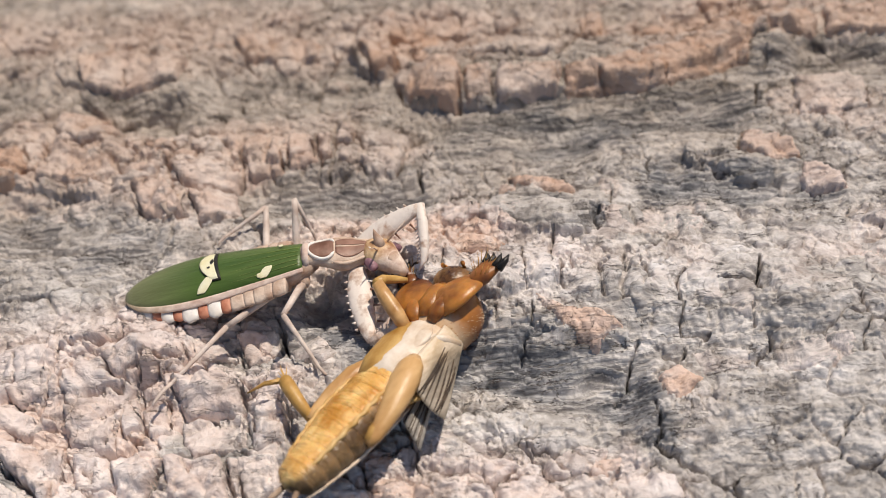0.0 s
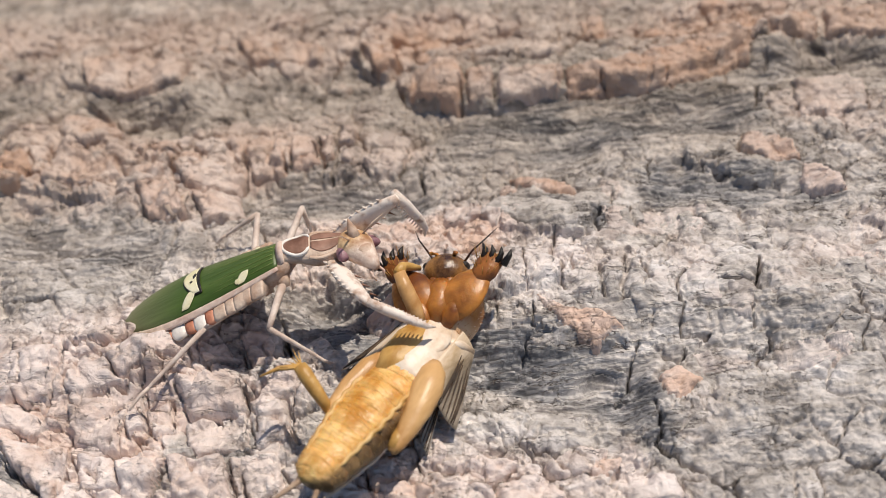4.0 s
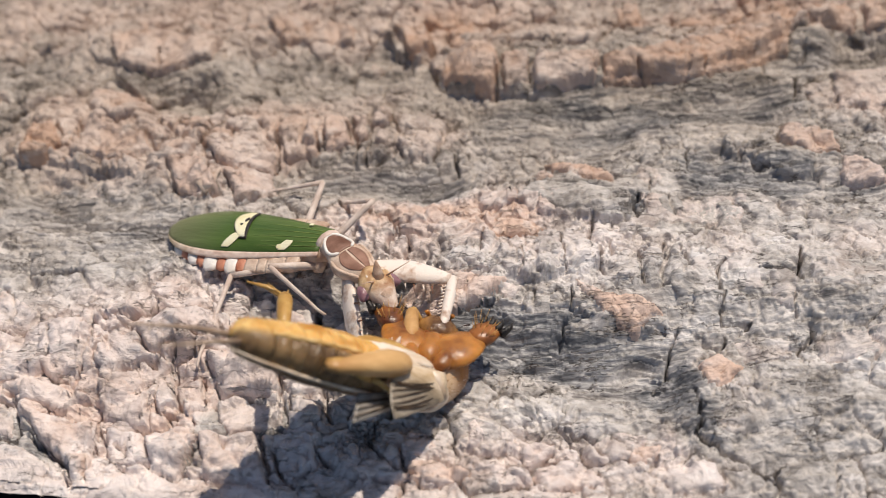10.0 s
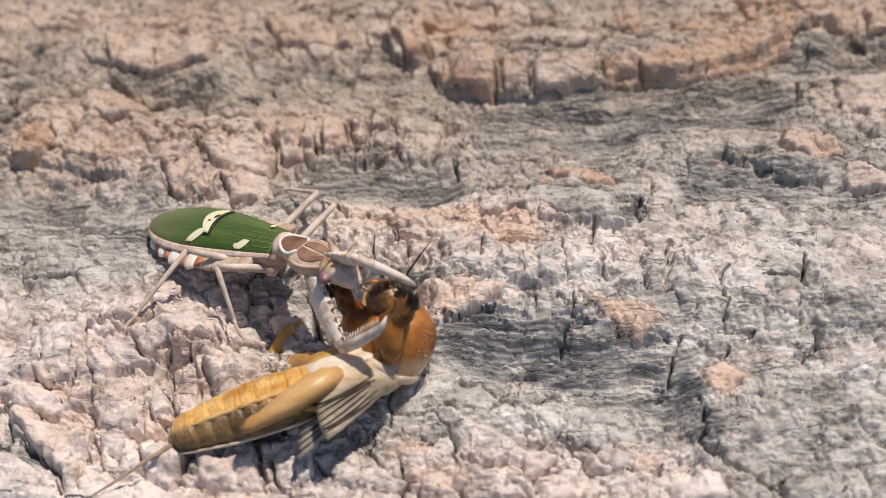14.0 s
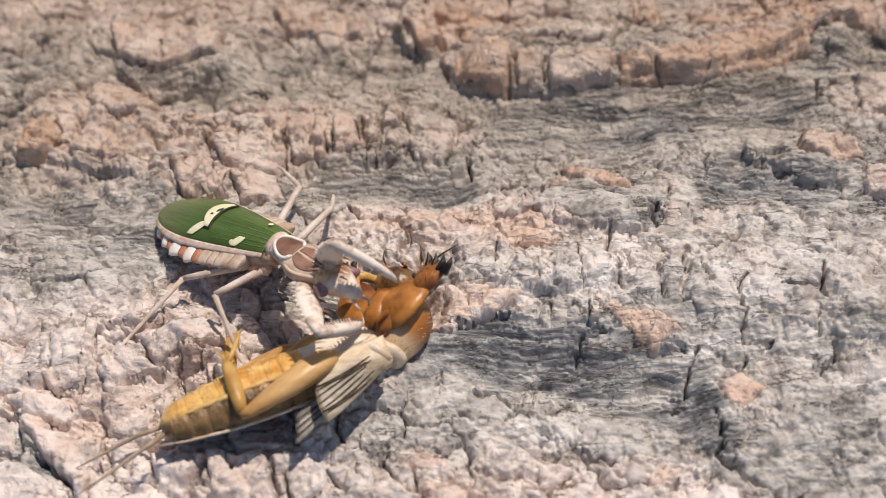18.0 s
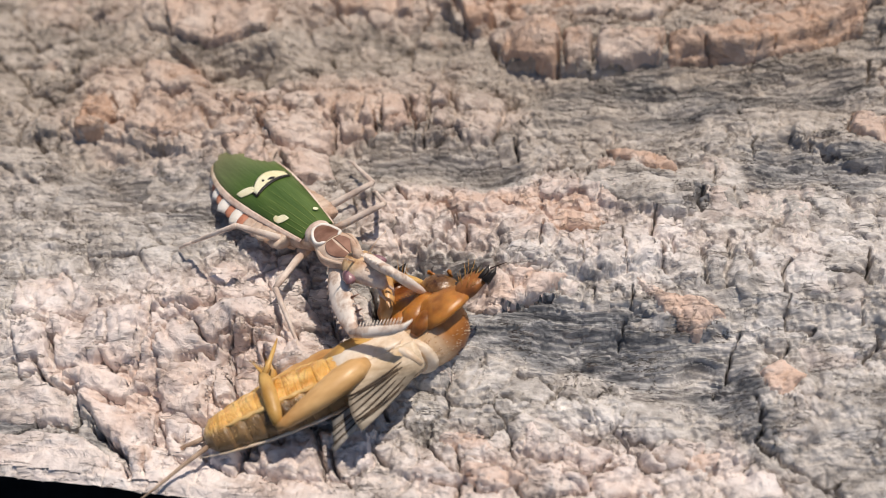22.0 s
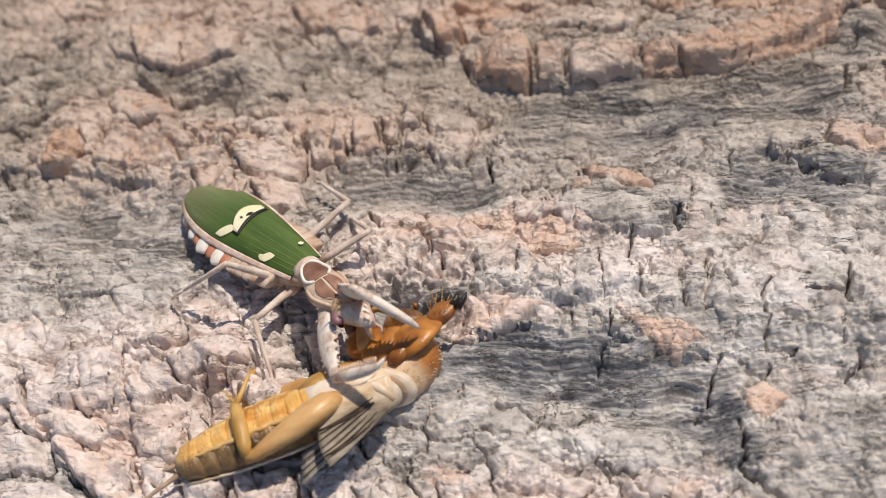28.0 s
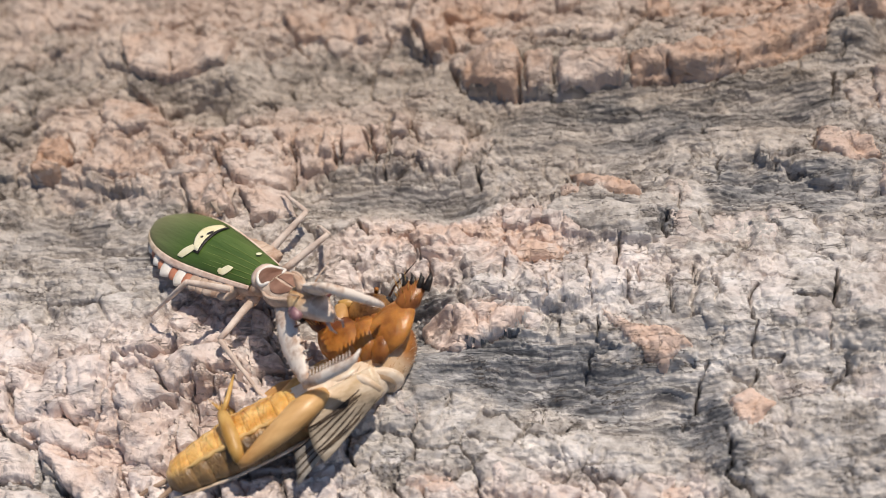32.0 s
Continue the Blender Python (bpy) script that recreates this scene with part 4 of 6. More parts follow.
def build_plate(pts, thick, tone, name, label):
    """A loose plate of outer bark that lies on the face, with a broken edge."""
    pts = [Vector((*p, 0)) for p in pts]
    xs, ys = [p.x for p in pts], [p.y for p in pts]
    gx, gy = np.arange(min(xs) - 1, max(xs) + 1.01, 0.22), np.arange(min(ys) - 1, max(ys) + 1.01, 0.22)
    x, y = np.repeat(gx, len(gy)), np.tile(gy, len(gx))
    px, py = x + 1.3 * fbm(x / 2.2, y / 2.2, 111, 3), y + 1.3 * fbm(x / 2.2, y / 2.2, 117, 3)
    d, _ = line_distance(px, py, [(p.x, p.y) for p in pts + pts[:1]])
    inside = np.zeros(x.shape, bool)
    for a, b in zip(pts, pts[1:] + pts[:1]):
        hit = ((a.y > py) != (b.y > py)) & (px < (b.x - a.x) * (py - a.y) / (b.y - a.y + 1e-9) + a.x)
        inside ^= hit
    s = np.where(inside, d, -d)
    low = relief(x, y)
    rough = face(x, y)
    flat = rough
    for _ in range(3):
        g = flat.reshape(len(gx), len(gy))
        p = np.pad(g, 2, mode="edge")
        flat = (p[:-4, 2:-2] + p[4:, 2:-2] + p[2:-2, :-4] + p[2:-2, 4:] + 2 * g).ravel() / 6
    up = thick * step(-0.1, 0.35, s) * (0.8 + 0.5 * fbm(x / 4, y / 3, 121, 3))
    f1, f2, who, lean = cells(px / 3.2, py / 2.0, 17)
    z = 0.6 * rough + 0.4 * flat - cuts(x, y, False) + up - 0.16 * step(0.12, 0, f2 - f1) + 0.2 * fbm(x / 1.0, y / 0.8, 125, 3) + 0.3 * (who - 0.5) + 0.5 * lean
    z = settle(x, y, z)
    keep = (s > -0.35) & (y > front(x) + 1.0)
    z = np.where(s < 0.0, np.minimum(z, low - 0.5), z)
    faces = grid_faces(len(gx), len(gy))
    faces = faces[keep[faces].all(1)]
    if len(faces) < 4:
        return
    used = np.unique(faces)
    back = np.full(len(x), -1)
    back[used] = np.arange(len(used))
    verts = np.stack([x, y, z], 1)[used]
    t = np.clip(tone + 0.5 * fbm(x / 3, y / 2, 131, 3), 0, 1.2)[used]
    ob = new(name, mesh_of(name, verts, back[faces], BARK, t))
    ob.parent = log
    tagged(ob, label=label)


for spec in PLATES:
    build_plate(*spec)


def sliver(name, pts, width, mat, label):
    """A curled splinter of dry bark lying on the face."""
    z = relief(np.array([p[0] for p in pts], float), np.array([p[1] for p in pts], float))
    line = [(p[0], p[1], float(h) + 0.55) for p, h in zip(pts, z)]
    part(name, tube([(c, width * w, 0.14) for c, w in zip(line, (0.5, 1.0, 0.9, 0.3))], 8), mat, log, label)


DRY = skin("dry_sliver", (0.42, 0.31, 0.24), (0.62, 0.50, 0.41), 0.7, 500, (0.5, 1.5, 1))
sliver("bark_sliver", [(-31.2, 14.8), (-30.1, 12.3), (-29.3, 10.4), (-28.6, 9.0)], 0.55, DRY, "pale curled bark sliver")
sliver("bark_sliver", [(-28.8, 9.2), (-28.0, 10.2), (-27.5, 11.5), (-27.0, 12.4)], 0.5, DRY, "pale curled bark sliver")

ground = new("ground", mesh_of("ground", np.array([[-3e5, -3e5, FLOOR], [3e5, -3e5, FLOOR], [3e5, 3e5, FLOOR], [-3e5, 3e5, FLOOR]], float), np.array([[0, 1, 2, 3]]), GROUND))
tagged(ground, "dark plain cloth under the log", "ground", kind="structure")


# ---- the mantis: x forward from the wing bases, y to its left, z up ----
mantis = new("mantis")
tagged(mantis, "green-winged flower mantis with pale legs feeding on a cricket", "mantis")
WL, WW = 21.8, 4.15


def wing_half(u):
    """Half the closed wings' width, from tips (0) to bases (1)."""
    return WW * (1 - (1 - min(u / 0.42, 1)) ** 2.3) ** 0.55 * (1 - 0.46 * max(0, (u - 0.42) / 0.58) ** 1.4)


def wing_top(u, s, lift=0.0):
    """A place on the closed wings: s from -1 (its right edge) to 1."""
    w = wing_half(max(u, 0.0))
    return Vector((-WL * (1 - u), w * s, 1.5 * (1 - s * s) * min(1, w / WW) - 1.0 * (1 - u) * 0.4 + lift + 0.0))


for side, name in ((-1, "right_forewing"), (1, "left_forewing")):
    lift = 0.0 if side < 0 else -0.16
    a0, a1 = ((-0.86, 0.90) if side < 0 else (0.10, 0.92))
    part(name, sheet(lambda u, v: wing_top(0.012 + 0.976 * u, a0 + (a1 - a0) * v, lift), 0.14, 34, 10), WING_GREEN, mantis, "leaf-green leathery forewing")
    e0, e1 = ((-1.0, -0.85) if side < 0 else (0.91, 1.0))
    part("wing_margin", sheet(lambda u, v: wing_top(0.012 + 0.976 * u, e0 + (e1 - e0) * v, lift + 0.02), 0.16, 34, 3), WING_EDGE, mantis, "pinkish wing margin")


def on_wing(name, u0, u1, s0, s1, lift, mat, label="", bow=0.0, taper=0.0, lean=0.0, nx=8, ny=14):
    """A mark lying across the wings: u along them, s across."""
    def at(a, b):
        s = s0 + (s1 - s0) * b
        mid = (u0 + u1) / 2 + bow * (1 - (2 * b - 1) ** 2) + lean * (b - 0.5)
        half = (u1 - u0) / 2 * max(0.06, 1 - taper * (2 * b - 1) ** 2)
        return wing_top(mid + half * (2 * a - 1), s, lift)
    return part(name, sheet(at, 0.05, nx, ny), mat, mantis, label)


# raised veins that fan out from the wing base
for s0, s1, u1 in ((-0.62, -0.66, 0.62), (-0.40, -0.52, 0.66), (-0.18, -0.34, 0.60), (0.08, -0.10, 0.58), (0.34, 0.22, 0.62)):
    us = np.linspace(0.97, u1, 12)
    part("wing_vein", limb([wing_top(u, s0 + (s1 - s0) * (0.97 - u) / (0.97 - u1), 0.03) for u in us], [0.042 * (1 - 0.75 * k / 11) for k in range(12)], 5), VEIN_GREEN, mantis, "pale green wing vein")
on_wing("eye_spot_border", 0.472, 0.573, -0.50, 0.80, 0.16, BLACK, "black border of the eye spot", bow=-0.03, taper=0.55, lean=-0.05)
on_wing("eye_spot", 0.475, 0.553, -0.45, 0.74, 0.19, SPOT, "cream-yellow eye spot", bow=-0.03, taper=0.6, lean=-0.05)
on_wing("eye_spot_pupil", 0.500, 0.520, 0.10, 0.34, 0.23, BLACK, "black streak in the eye spot", taper=0.8)
on_wing("eye_spot_pupil", 0.490, 0.508, -0.06, 0.02, 0.23, BLACK, "black dot in the eye spot", taper=0.8)
on_wing("eye_spot_tail", 0.455, 0.515, -0.76, -0.34, 0.16, SPOT, "lime-yellow end of the eye spot", taper=0.3, lean=0.05)
on_wing("wing_base_mark", 0.775, 0.83, -0.80, -0.44, 0.14, SPOT, "cream mark near the wing base", taper=0.35, lean=0.03)
on_wing("wing_base_mark", 0.755, 0.785, -0.76, -0.62, 0.14, SPOT, "cream mark near the wing base", taper=0.4)
on_wing("wing_base_mark", 0.86, 0.885, 0.50, 0.72, 0.30, SPOT, "cream mark near the wing base", taper=0.7)
# abdomen: ringed, cream with rust bands along the ruffled flanks
for k in range(13):
    x0 = -19.5 + k * 1.32 - (0.1 if k % 2 == 0 else -0.1)
    x1 = -19.5 + (k + 1) * 1.32 + (0.1 if k % 2 == 0 else -0.1)
    def girth(x):
        u = (x + 19.5) / 17.2
        return 4.75 * math.sin(math.pi * min(1, 0.09 + 0.58 * u)) ** 0.7
    cz = lambda x: -0.85 - 0.03 * (-4 - x)
    mid, puff = (x0 + x1) / 2, 0.99 if k > 7 else 1.07 if k % 2 == 0 else 0.985
    rings = [((x, -1.15 + 1.0 * min(1, max(0, (x + 13) / 8)), cz(x)), girth(x) * w, 0.95 * h) for x, w, h in ((x0, 0.985 if k > 7 else 0.96, 0.95), (x0 + 0.25, (puff + 0.97) / 2, 1.0), (mid, puff * 1.015, 1.03), (x1 - 0.25, (puff + 0.97) / 2, 1.0), (x1, 0.985 if k > 7 else 0.96, 0.95))]
    band = CREAM if k > 7 else WHITE_BAND if k % 2 == 0 else RED_BAND
    part("abdomen_ring", tube(rings, 22), band, mantis, "cream abdomen ring" if k > 7 else "chalk-white abdomen ring" if k % 2 == 0 else "rust-red abdomen ring")
part("cercus", limb([(-19.2, 1.0, -2.6), (-21.0, 1.6, -3.0), (-22.3, 1.9, -3.0)], [0.3, 0.25, 0.06]), CREAM, mantis)
part("cercus", limb([(-19.2, -1.0, -2.6), (-21.0, -1.6, -3.0), (-22.3, -1.9, -3.0)], [0.3, 0.25, 0.06]), CREAM, mantis)
part("thorax", tube([((-8.5, 0, -1.8), 2.2, 1.2), ((-6, 0, -1.5), 2.8, 1.3), ((-3, 0, -1.3), 2.8, 1.5), ((-0.8, 0, -0.8), 2.3, 1.6), ((0.8, 0, -0.5), 1.5, 1.1)], 18), CREAM, mantis, "cream thorax")
for y in (-2.2, 2.2):
    for x in (-3.0, -0.9):
        part("hip", tube([((x, y * 0.6, -1.4), 0.9, 0.8), ((x, y * 0.9, -2.0), 0.8, 0.7), ((x, y * 1.05, -2.5), 0.5, 0.45)], 12), CREAM, mantis)

# forebody, hinged at the wing bases
def shield(x):
    return 1.45 + 0.85 * math.exp(-((x - 4.0) / 1.9) ** 2) - 0.3 * max(0, (x - 5.6) / 2)


pronotum = part("pronotum", tube([((x, 0, 0.15 * math.sin(x)), shield(x), 1.05 + 0.25 * math.exp(-((x - 4.4) / 2) ** 2)) for x in np.linspace(-0.4, 7.6, 16)], 20), CREAM, mantis, "cream shield with brown saddles")


def saddle(x0, x1, y0, y1):
    def at(u, v):
        k = abs(2 * u - 1) ** 2.5
        x, s = x0 + (x1 - x0) * u, (y0 + (y1 - y0) * v)
        s = s * (1 - 0.4 * k)
        return (x, shield(x) * s, 0.15 * math.sin(x) + (1.05 + 0.25 * math.exp(-((x - 4.4) / 2) ** 2)) * math.sqrt(max(0.02, 1 - s * s)) + 0.06)
    return part("saddle", sheet(at, 0.05, 12, 12), SADDLE, pronotum, "mottled brown saddle")


saddle(0.35, 3.1, -0.74, 0.74)
saddle(3.3, 6.7, -0.68, -0.07)
saddle(3.3, 6.7, 0.07, 0.68)


def on_shield(x, s, lift):
    return (x, shield(x) * s, 0.15 * math.sin(x) + (1.05 + 0.25 * math.exp(-((x - 4.4) / 2) ** 2)) * math.sqrt(max(0.02, 1 - s * s)) + lift)


ring = [on_shield(1.75 - 1.55 * math.cos(a), 0.86 * math.sin(a), 0.06) for a in np.linspace(-2.7, 2.7, 30)]
part("shield_rim", limb(ring, [0.05] + [0.19] * 28 + [0.05], 8), WHITE_BAND, pronotum, "white raised rim of the shield")
for s in (-1, 1):
    part("shield_rim", limb([on_shield(x, s * 0.90, 0.02) for x in np.linspace(3.0, 7.2, 14)], [0.08] + [0.20] * 12 + [0.08], 8), CREAM, pronotum, "cream raised rim of the shield")
part("collar", tube([((-0.35, 0, 0.1), 1.5, 1.25), ((0.0, 0, 0.1), 1.6, 1.3), ((0.3, 0, 0.1), 1.5, 1.25)], 20), WING_EDGE, pronotum)

# head, hinged on the forebody; x towards the mouth
head = part("head", tube([((-1.0, 0, 0.1), 0.9, 0.9), ((-0.4, 0, 0.25), 1.8, 1.4), ((0.4, 0, 0.35), 2.35, 1.7), ((1.4, 0, 0.3), 2.3, 1.7), ((2.7, 0, 0.1), 1.6, 1.35), ((3.9, 0, -0.1), 1.0, 0.95), ((4.7, 0, -0.25), 0.45, 0.5)], 20), HEAD, mantis, "cream triangular head with brown crown")
for s in (-1, 1):
    part("eye", tube([((0.7, 1.5 * s, 0.1), 0.75, 0.8), ((1.1, 2.1 * s, 0.15), 0.88, 0.85), ((1.5, 2.6 * s, 0.2), 0.72, 0.68), ((1.75, 2.95 * s, 0.25), 0.42, 0.40), ((1.85, 3.15 * s, 0.25), 0.14, 0.14)], 18), EYE_PURPLE, head, "purple-brown conical eye")
    part("antenna", limb([(1.0, 0.9 * s, 1.6), (1.3, 2.4 * s, 3.2), (1.4, 3.9 * s, 3.9)], [0.12, 0.08, 0.03], 6), CREAM, head)
    part("palp", limb([(4.0, 0.5 * s, -0.6), (4.9, 0.9 * s, -1.0), (5.3, 0.6 * s, -1.6)], [0.22, 0.2, 0.1], 6), WING_EDGE, head)
part("crest", tube([((0.9, 0, 1.5), 0.85, 0.6), ((0.3, 0, 2.5), 0.62, 0.45), ((-0.2, 0, 3.2), 0.28, 0.22), ((-0.4, 0, 3.6), 0.08, 0.08)], 12), CREAM, head, "pale pointed crest")
for k in (-1, -0.4, 0.4, 1):
    part("crown_stripe", limb([(-0.7, 0.9 * k, 1.20), (0.2, 1.25 * k, 1.88 - 0.25 * abs(k)), (1.2, 1.2 * k, 1.92 - 0.28 * abs(k))], [0.06, 0.12, 0.05], 6), WHITE_BAND, head, "white crown stripe")
part("face_shield", tube([((2.0, 0, 1.45), 0.5, 0.25), ((2.5, 0, 1.3), 1.0, 0.4), ((3.2, 0, 0.9), 0.7, 0.3), ((3.7, 0, 0.65), 0.3, 0.15)], 14), CREAM, head)
for ob in [head, *head.children]:
    ob.data.transform(Matrix.Diagonal((1.0, 0.84, 0.86, 1.0)))


def arm(side):
    """A grasping foreleg in two hinged pieces, each along x from its joint."""
    upper = part("grasping_femur", tube([((-0.4, 0, 0), 0.5, 0.75), ((0.8, 0, 0.0), 0.58, 1.05), ((2.6, 0, 0.15), 0.66, 1.34), ((4.6, 0, 0.2), 0.64, 1.36), ((6.6, 0, 0.14), 0.55, 1.08), ((8.2, 0, 0.05), 0.52, 0.76), ((9.1, 0, 0), 0.40, 0.48)], 16), ARM_PALE, mantis, "pale mottled grasping foreleg")
    for k in range(7):
        part("spine", limb([(2.0 + k, 0.25, -1.05), (2.3 + k, 0.3, -1.8 - 0.25 * (k % 2))], [0.15, 0.02], 6), SADDLE if k % 2 else ARM_PALE, upper)
    lower = part("grasping_tibia", tube([((-0.3, 0, 0), 0.45, 0.5), ((2, 0, 0.1), 0.55, 0.62), ((5, 0, 0.1), 0.46, 0.52), ((6.4, 0, -0.1), 0.3, 0.34), ((7.3, 0, -0.8), 0.07, 0.07)], 12), ARM_PALE, mantis, "pale spined foreleg tip")
    for k in range(13):
        part("spine", limb([(0.7 + k * 0.44, 0.2, -0.42), (0.95 + k * 0.44, 0.25, -1.05)], [0.13, 0.02], 6), ARM_PALE, lower)
    for k in range(9):
        part("tooth", limb([(0.6 + k * 0.85, 0, 1.05 + 0.35 * math.sin(0.2 + k * 0.34)), (0.5 + k * 0.85, 0, 1.45 + 0.35 * math.sin(0.2 + k * 0.34))], [0.2, 0.04], 6), ARM_PALE, upper)
    return upper, lower


arm_far, arm_near = arm(1), arm(-1)


def walking_leg(fem, tib):
    f = part("leg_femur", limb([(0, 0, 0), (fem * 0.3, 0, 0.05), (fem * 0.8, 0, 0), (fem, 0, 0)], [0.46, 0.44, 0.36, 0.30]), LEG_PALE, mantis, "slender pale leg")
    t = part("leg_tibia", limb([(0, 0, 0), (tib * 0.3, 0, 0), (tib * 0.72, 0, 0), (tib * 0.74, 0, 0)], [0.31, 0.27, 0.20, 0.18]), LEG_PALE, mantis)
    part("tarsus", limb([(tib * 0.73, 0, 0), (tib * 0.85, 0, 0.05), (tib * 0.97, 0, -0.1), (tib, 0, -0.25)], [0.20, 0.19, 0.16, 0.09]), LEG_PALE, t)
    return f, t


LEGS = {"near_hind": (walking_leg(8.0, 11.5), (-2.9, -1.8, -2.0), 8.0, 11.5), "near_mid": (walking_leg(6.0, 8.0), (-0.8, -1.8, -2.0), 6.0, 8.0),
        "far_hind": (walking_leg(8.0, 7.0), (-5.8, 2.4, -2.4), 8.0, 7.0), "far_mid": (walking_leg(7.0, 6.0), (-2.0, 2.4, -2.4), 7.0, 6.0)}

# ---- the mole cricket, on its back: x from tail to waist (0), z out of its belly ----
cricket = new("mole_cricket")
tagged(cricket, "yellow-bellied brown mole cricket lying on its back", "insect")


def trunk(x):
    u = (x + 22.3) / 14.5
    return 3.65 * min(1, 0.62 + 0.75 * u) ** 0.9 * (1 - 0.06 * max(0, u - 0.7))


for k in range(9):
    x0, x1 = -22.3 + k * 1.62, -22.3 + (k + 1) * 1.62 + 0.15
    r = [trunk(x0), trunk((x0 + x1) / 2), trunk(x1)]
    rings = [((x0 - 0.1, 0, 0), r[0] * 0.975, r[0] * 0.722), ((x0 + 0.35, 0, 0), r[0] * 1.0, r[0] * 0.748), (((x0 + x1) / 2, 0, 0.03 * (k % 3)), r[1] * 1.01, r[1] * 0.760), ((x1 - 0.35, 0, 0), r[2] * 1.0, r[2] * 0.750), ((x1 + 0.1, 0, 0), r[2] * 0.98, r[2] * 0.722)]
    if k == 0:
        rings = [((x0 - 1.1, 0, 0), 0.8, 0.5), ((x0 - 0.85, 0, 0), 1.4, 0.95), ((x0 - 0.4, 0, 0), 1.95, 1.35)] + rings
    part("abdomen_ring", tube(rings, 26), BELLY, cricket, "yellow belly ring with smoky flank")
for s in (-1, 1):
    xs = np.linspace(-21.5, -9, 40)
    part("belly_fold", limb([(x, s * trunk(x) * (0.72 + 0.03 * math.sin((x + 22.3) / 0.81 * math.pi)), trunk(x) * 0.52) for x in xs], [(0.17 + 0.11 * abs(math.sin((x + 22.3) / 1.62 * math.pi))) * min(1, (x + 21.6) / 2, (-8.9 - x) / 2) + 0.02 for x in xs], 8), CR_FOLD, cricket, "scalloped yellow belly fold")
part("thorax", tube([((-9.5, 0, 0.1), 3.3, 2.5), ((-7, 0, 0.2), 3.7, 2.85), ((-4, 0, 0.2), 3.7, 2.85), ((-1.5, 0, 0.1), 3.3, 2.7), ((0.3, 0, 0), 2.5, 2.2)], 22), CR_PALE, cricket, "pale waxy thorax")
part("breast_plate", tube([((-9.5, 0.9, 2.0), 1.2, 0.5), ((-7.5, 1.0, 2.4), 1.7, 0.75), ((-4.5, 1.0, 2.5), 1.8, 0.8), ((-1.5, 0.9, 2.1), 1.3, 0.6)], 16), CR_LEG, cricket, "amber breast plate")
part("breast_lobe", egg((-3.2, -1.4, 2.3), (2.0, 1.2, 0.5)), CR_PALE, cricket)
part("breast_lobe", egg((-6.6, -1.6, 2.2), (2.0, 1.3, 0.5)), CR_PALE, cricket)
for s in (-1, 1):
    part("cercus", limb([(-22.9, 0.9 * s, -0.2), (-26, 1.9 * s, -0.6), (-29.5, 2.6 * s, -1.4), (-32.5, 3.0 * s, -2.0)], [0.30, 0.22, 0.15, 0.04], 8), CR_HAIR, cricket, "tapering brown tail feeler")
    # folded wings along each flank, with ribs
    def fore(u, v):
        wv = v * (0.74 + 0.55 * u - 0.30 * u * u)
        return (-0.4 - 9.4 * u * (0.76 + 0.24 * v) * (1 - 0.12 * (2 * v - 1) ** 2 * u), s * (2.7 + (2.1 + 2.5 * u) * wv), 2.2 - 3.1 * wv - 1.5 * u * v + 0.35 * math.sin(3 * v))
    wing = part("forewing", sheet(fore, 0.12, 16, 12), FOREWING, cricket, "pale folded forewing with dark ribs")
    for k in range(9):
        v0 = 0.46 + 0.062 * k
        part("rib", limb([Vector(fore(u, min(0.99, v0 + 0.05 * math.sin(3 * u + k)))) + Vector((0, 0.05 * s, 0.07)) for u in np.linspace(0.25 + 0.06 * (k % 3), 0.99, 9)], [0.04, 0.07, 0.09, 0.10, 0.10, 0.10, 0.09, 0.07, 0.04], 5), VEIN, wing)
    def rear(u, v):
        return (-3.5 - 8.6 * u * (0.86 + 0.14 * v), s * (3.0 + 3.0 * u * (0.25 + 0.75 * v)), -0.4 - 2.3 * v * (0.4 + 0.6 * u) - 1.2 * u + 0.18 * math.sin(16 * v))
    hind = part("hindwing", sheet(rear, 0.08, 12, 16), MEMBRANE, cricket, "smoky pleated hindwing")
    for k in range(6):
        v0 = 0.1 + 0.16 * k
        part("rib", limb([Vector(rear(u, v0)) + Vector((0, 0.04 * s, 0.06)) for u in np.linspace(0.1, 0.99, 7)], [0.05] * 7, 5), VEIN, hind)
    part("wing_edge", limb([(-7, 3.2 * s, -1.4), (-12, 3.1 * s, -1.6), (-17, 2.9 * s, -1.5), (-21.5, 2.2 * s, -1.2), (-24.5, 1.4 * s, -0.9)], [0.2, 0.2, 0.18, 0.14, 0.05], 8), CR_PALE, cricket, "pale wing tip along the flank")

# hind legs; the far one kicks about its hip
part("hind_femur", limb([(-5.6, -2.5, 1.9), (-6.8, -3.1, 2.0), (-8.6, -3.7, 1.8), (-10.8, -4.2, 1.4), (-13.2, -4.5, 0.9), (-15.2, -4.6, 0.4), (-16.1, -4.5, 0.3)], [0.8, 1.4, 1.65, 1.45, 1.1, 0.72, 0.5], 18, None, 0.8), CR_TAN, cricket, "swollen tan hind thigh")
near_shin = part("hind_shin", limb([(0, 0, 0), (1.2, 0, 0.35), (3.2, 0, 0.4), (5.0, 0, 0.2), (5.8, 0, 0.0)], [0.5, 0.72, 0.78, 0.66, 0.5], 12, None, 0.8), CR_LEG, cricket, "amber hind shin")
part("hind_foot", limb([(5.6, 0, 0.1), (6.8, -0.9, 0.3), (8.4, -1.8, 0.1), (9.6, -2.4, -0.3)], [0.34, 0.26, 0.2, 0.07], 8), CR_LEG, near_shin)
for k in range(7):
    part("spur", limb([(5.6, 0, 0.1), (6.6 + 0.15 * k, -0.9 + 0.3 * k, 0.3 + 0.3 * math.cos(k))], [0.12, 0.02], 5), CR_LEG, near_shin)
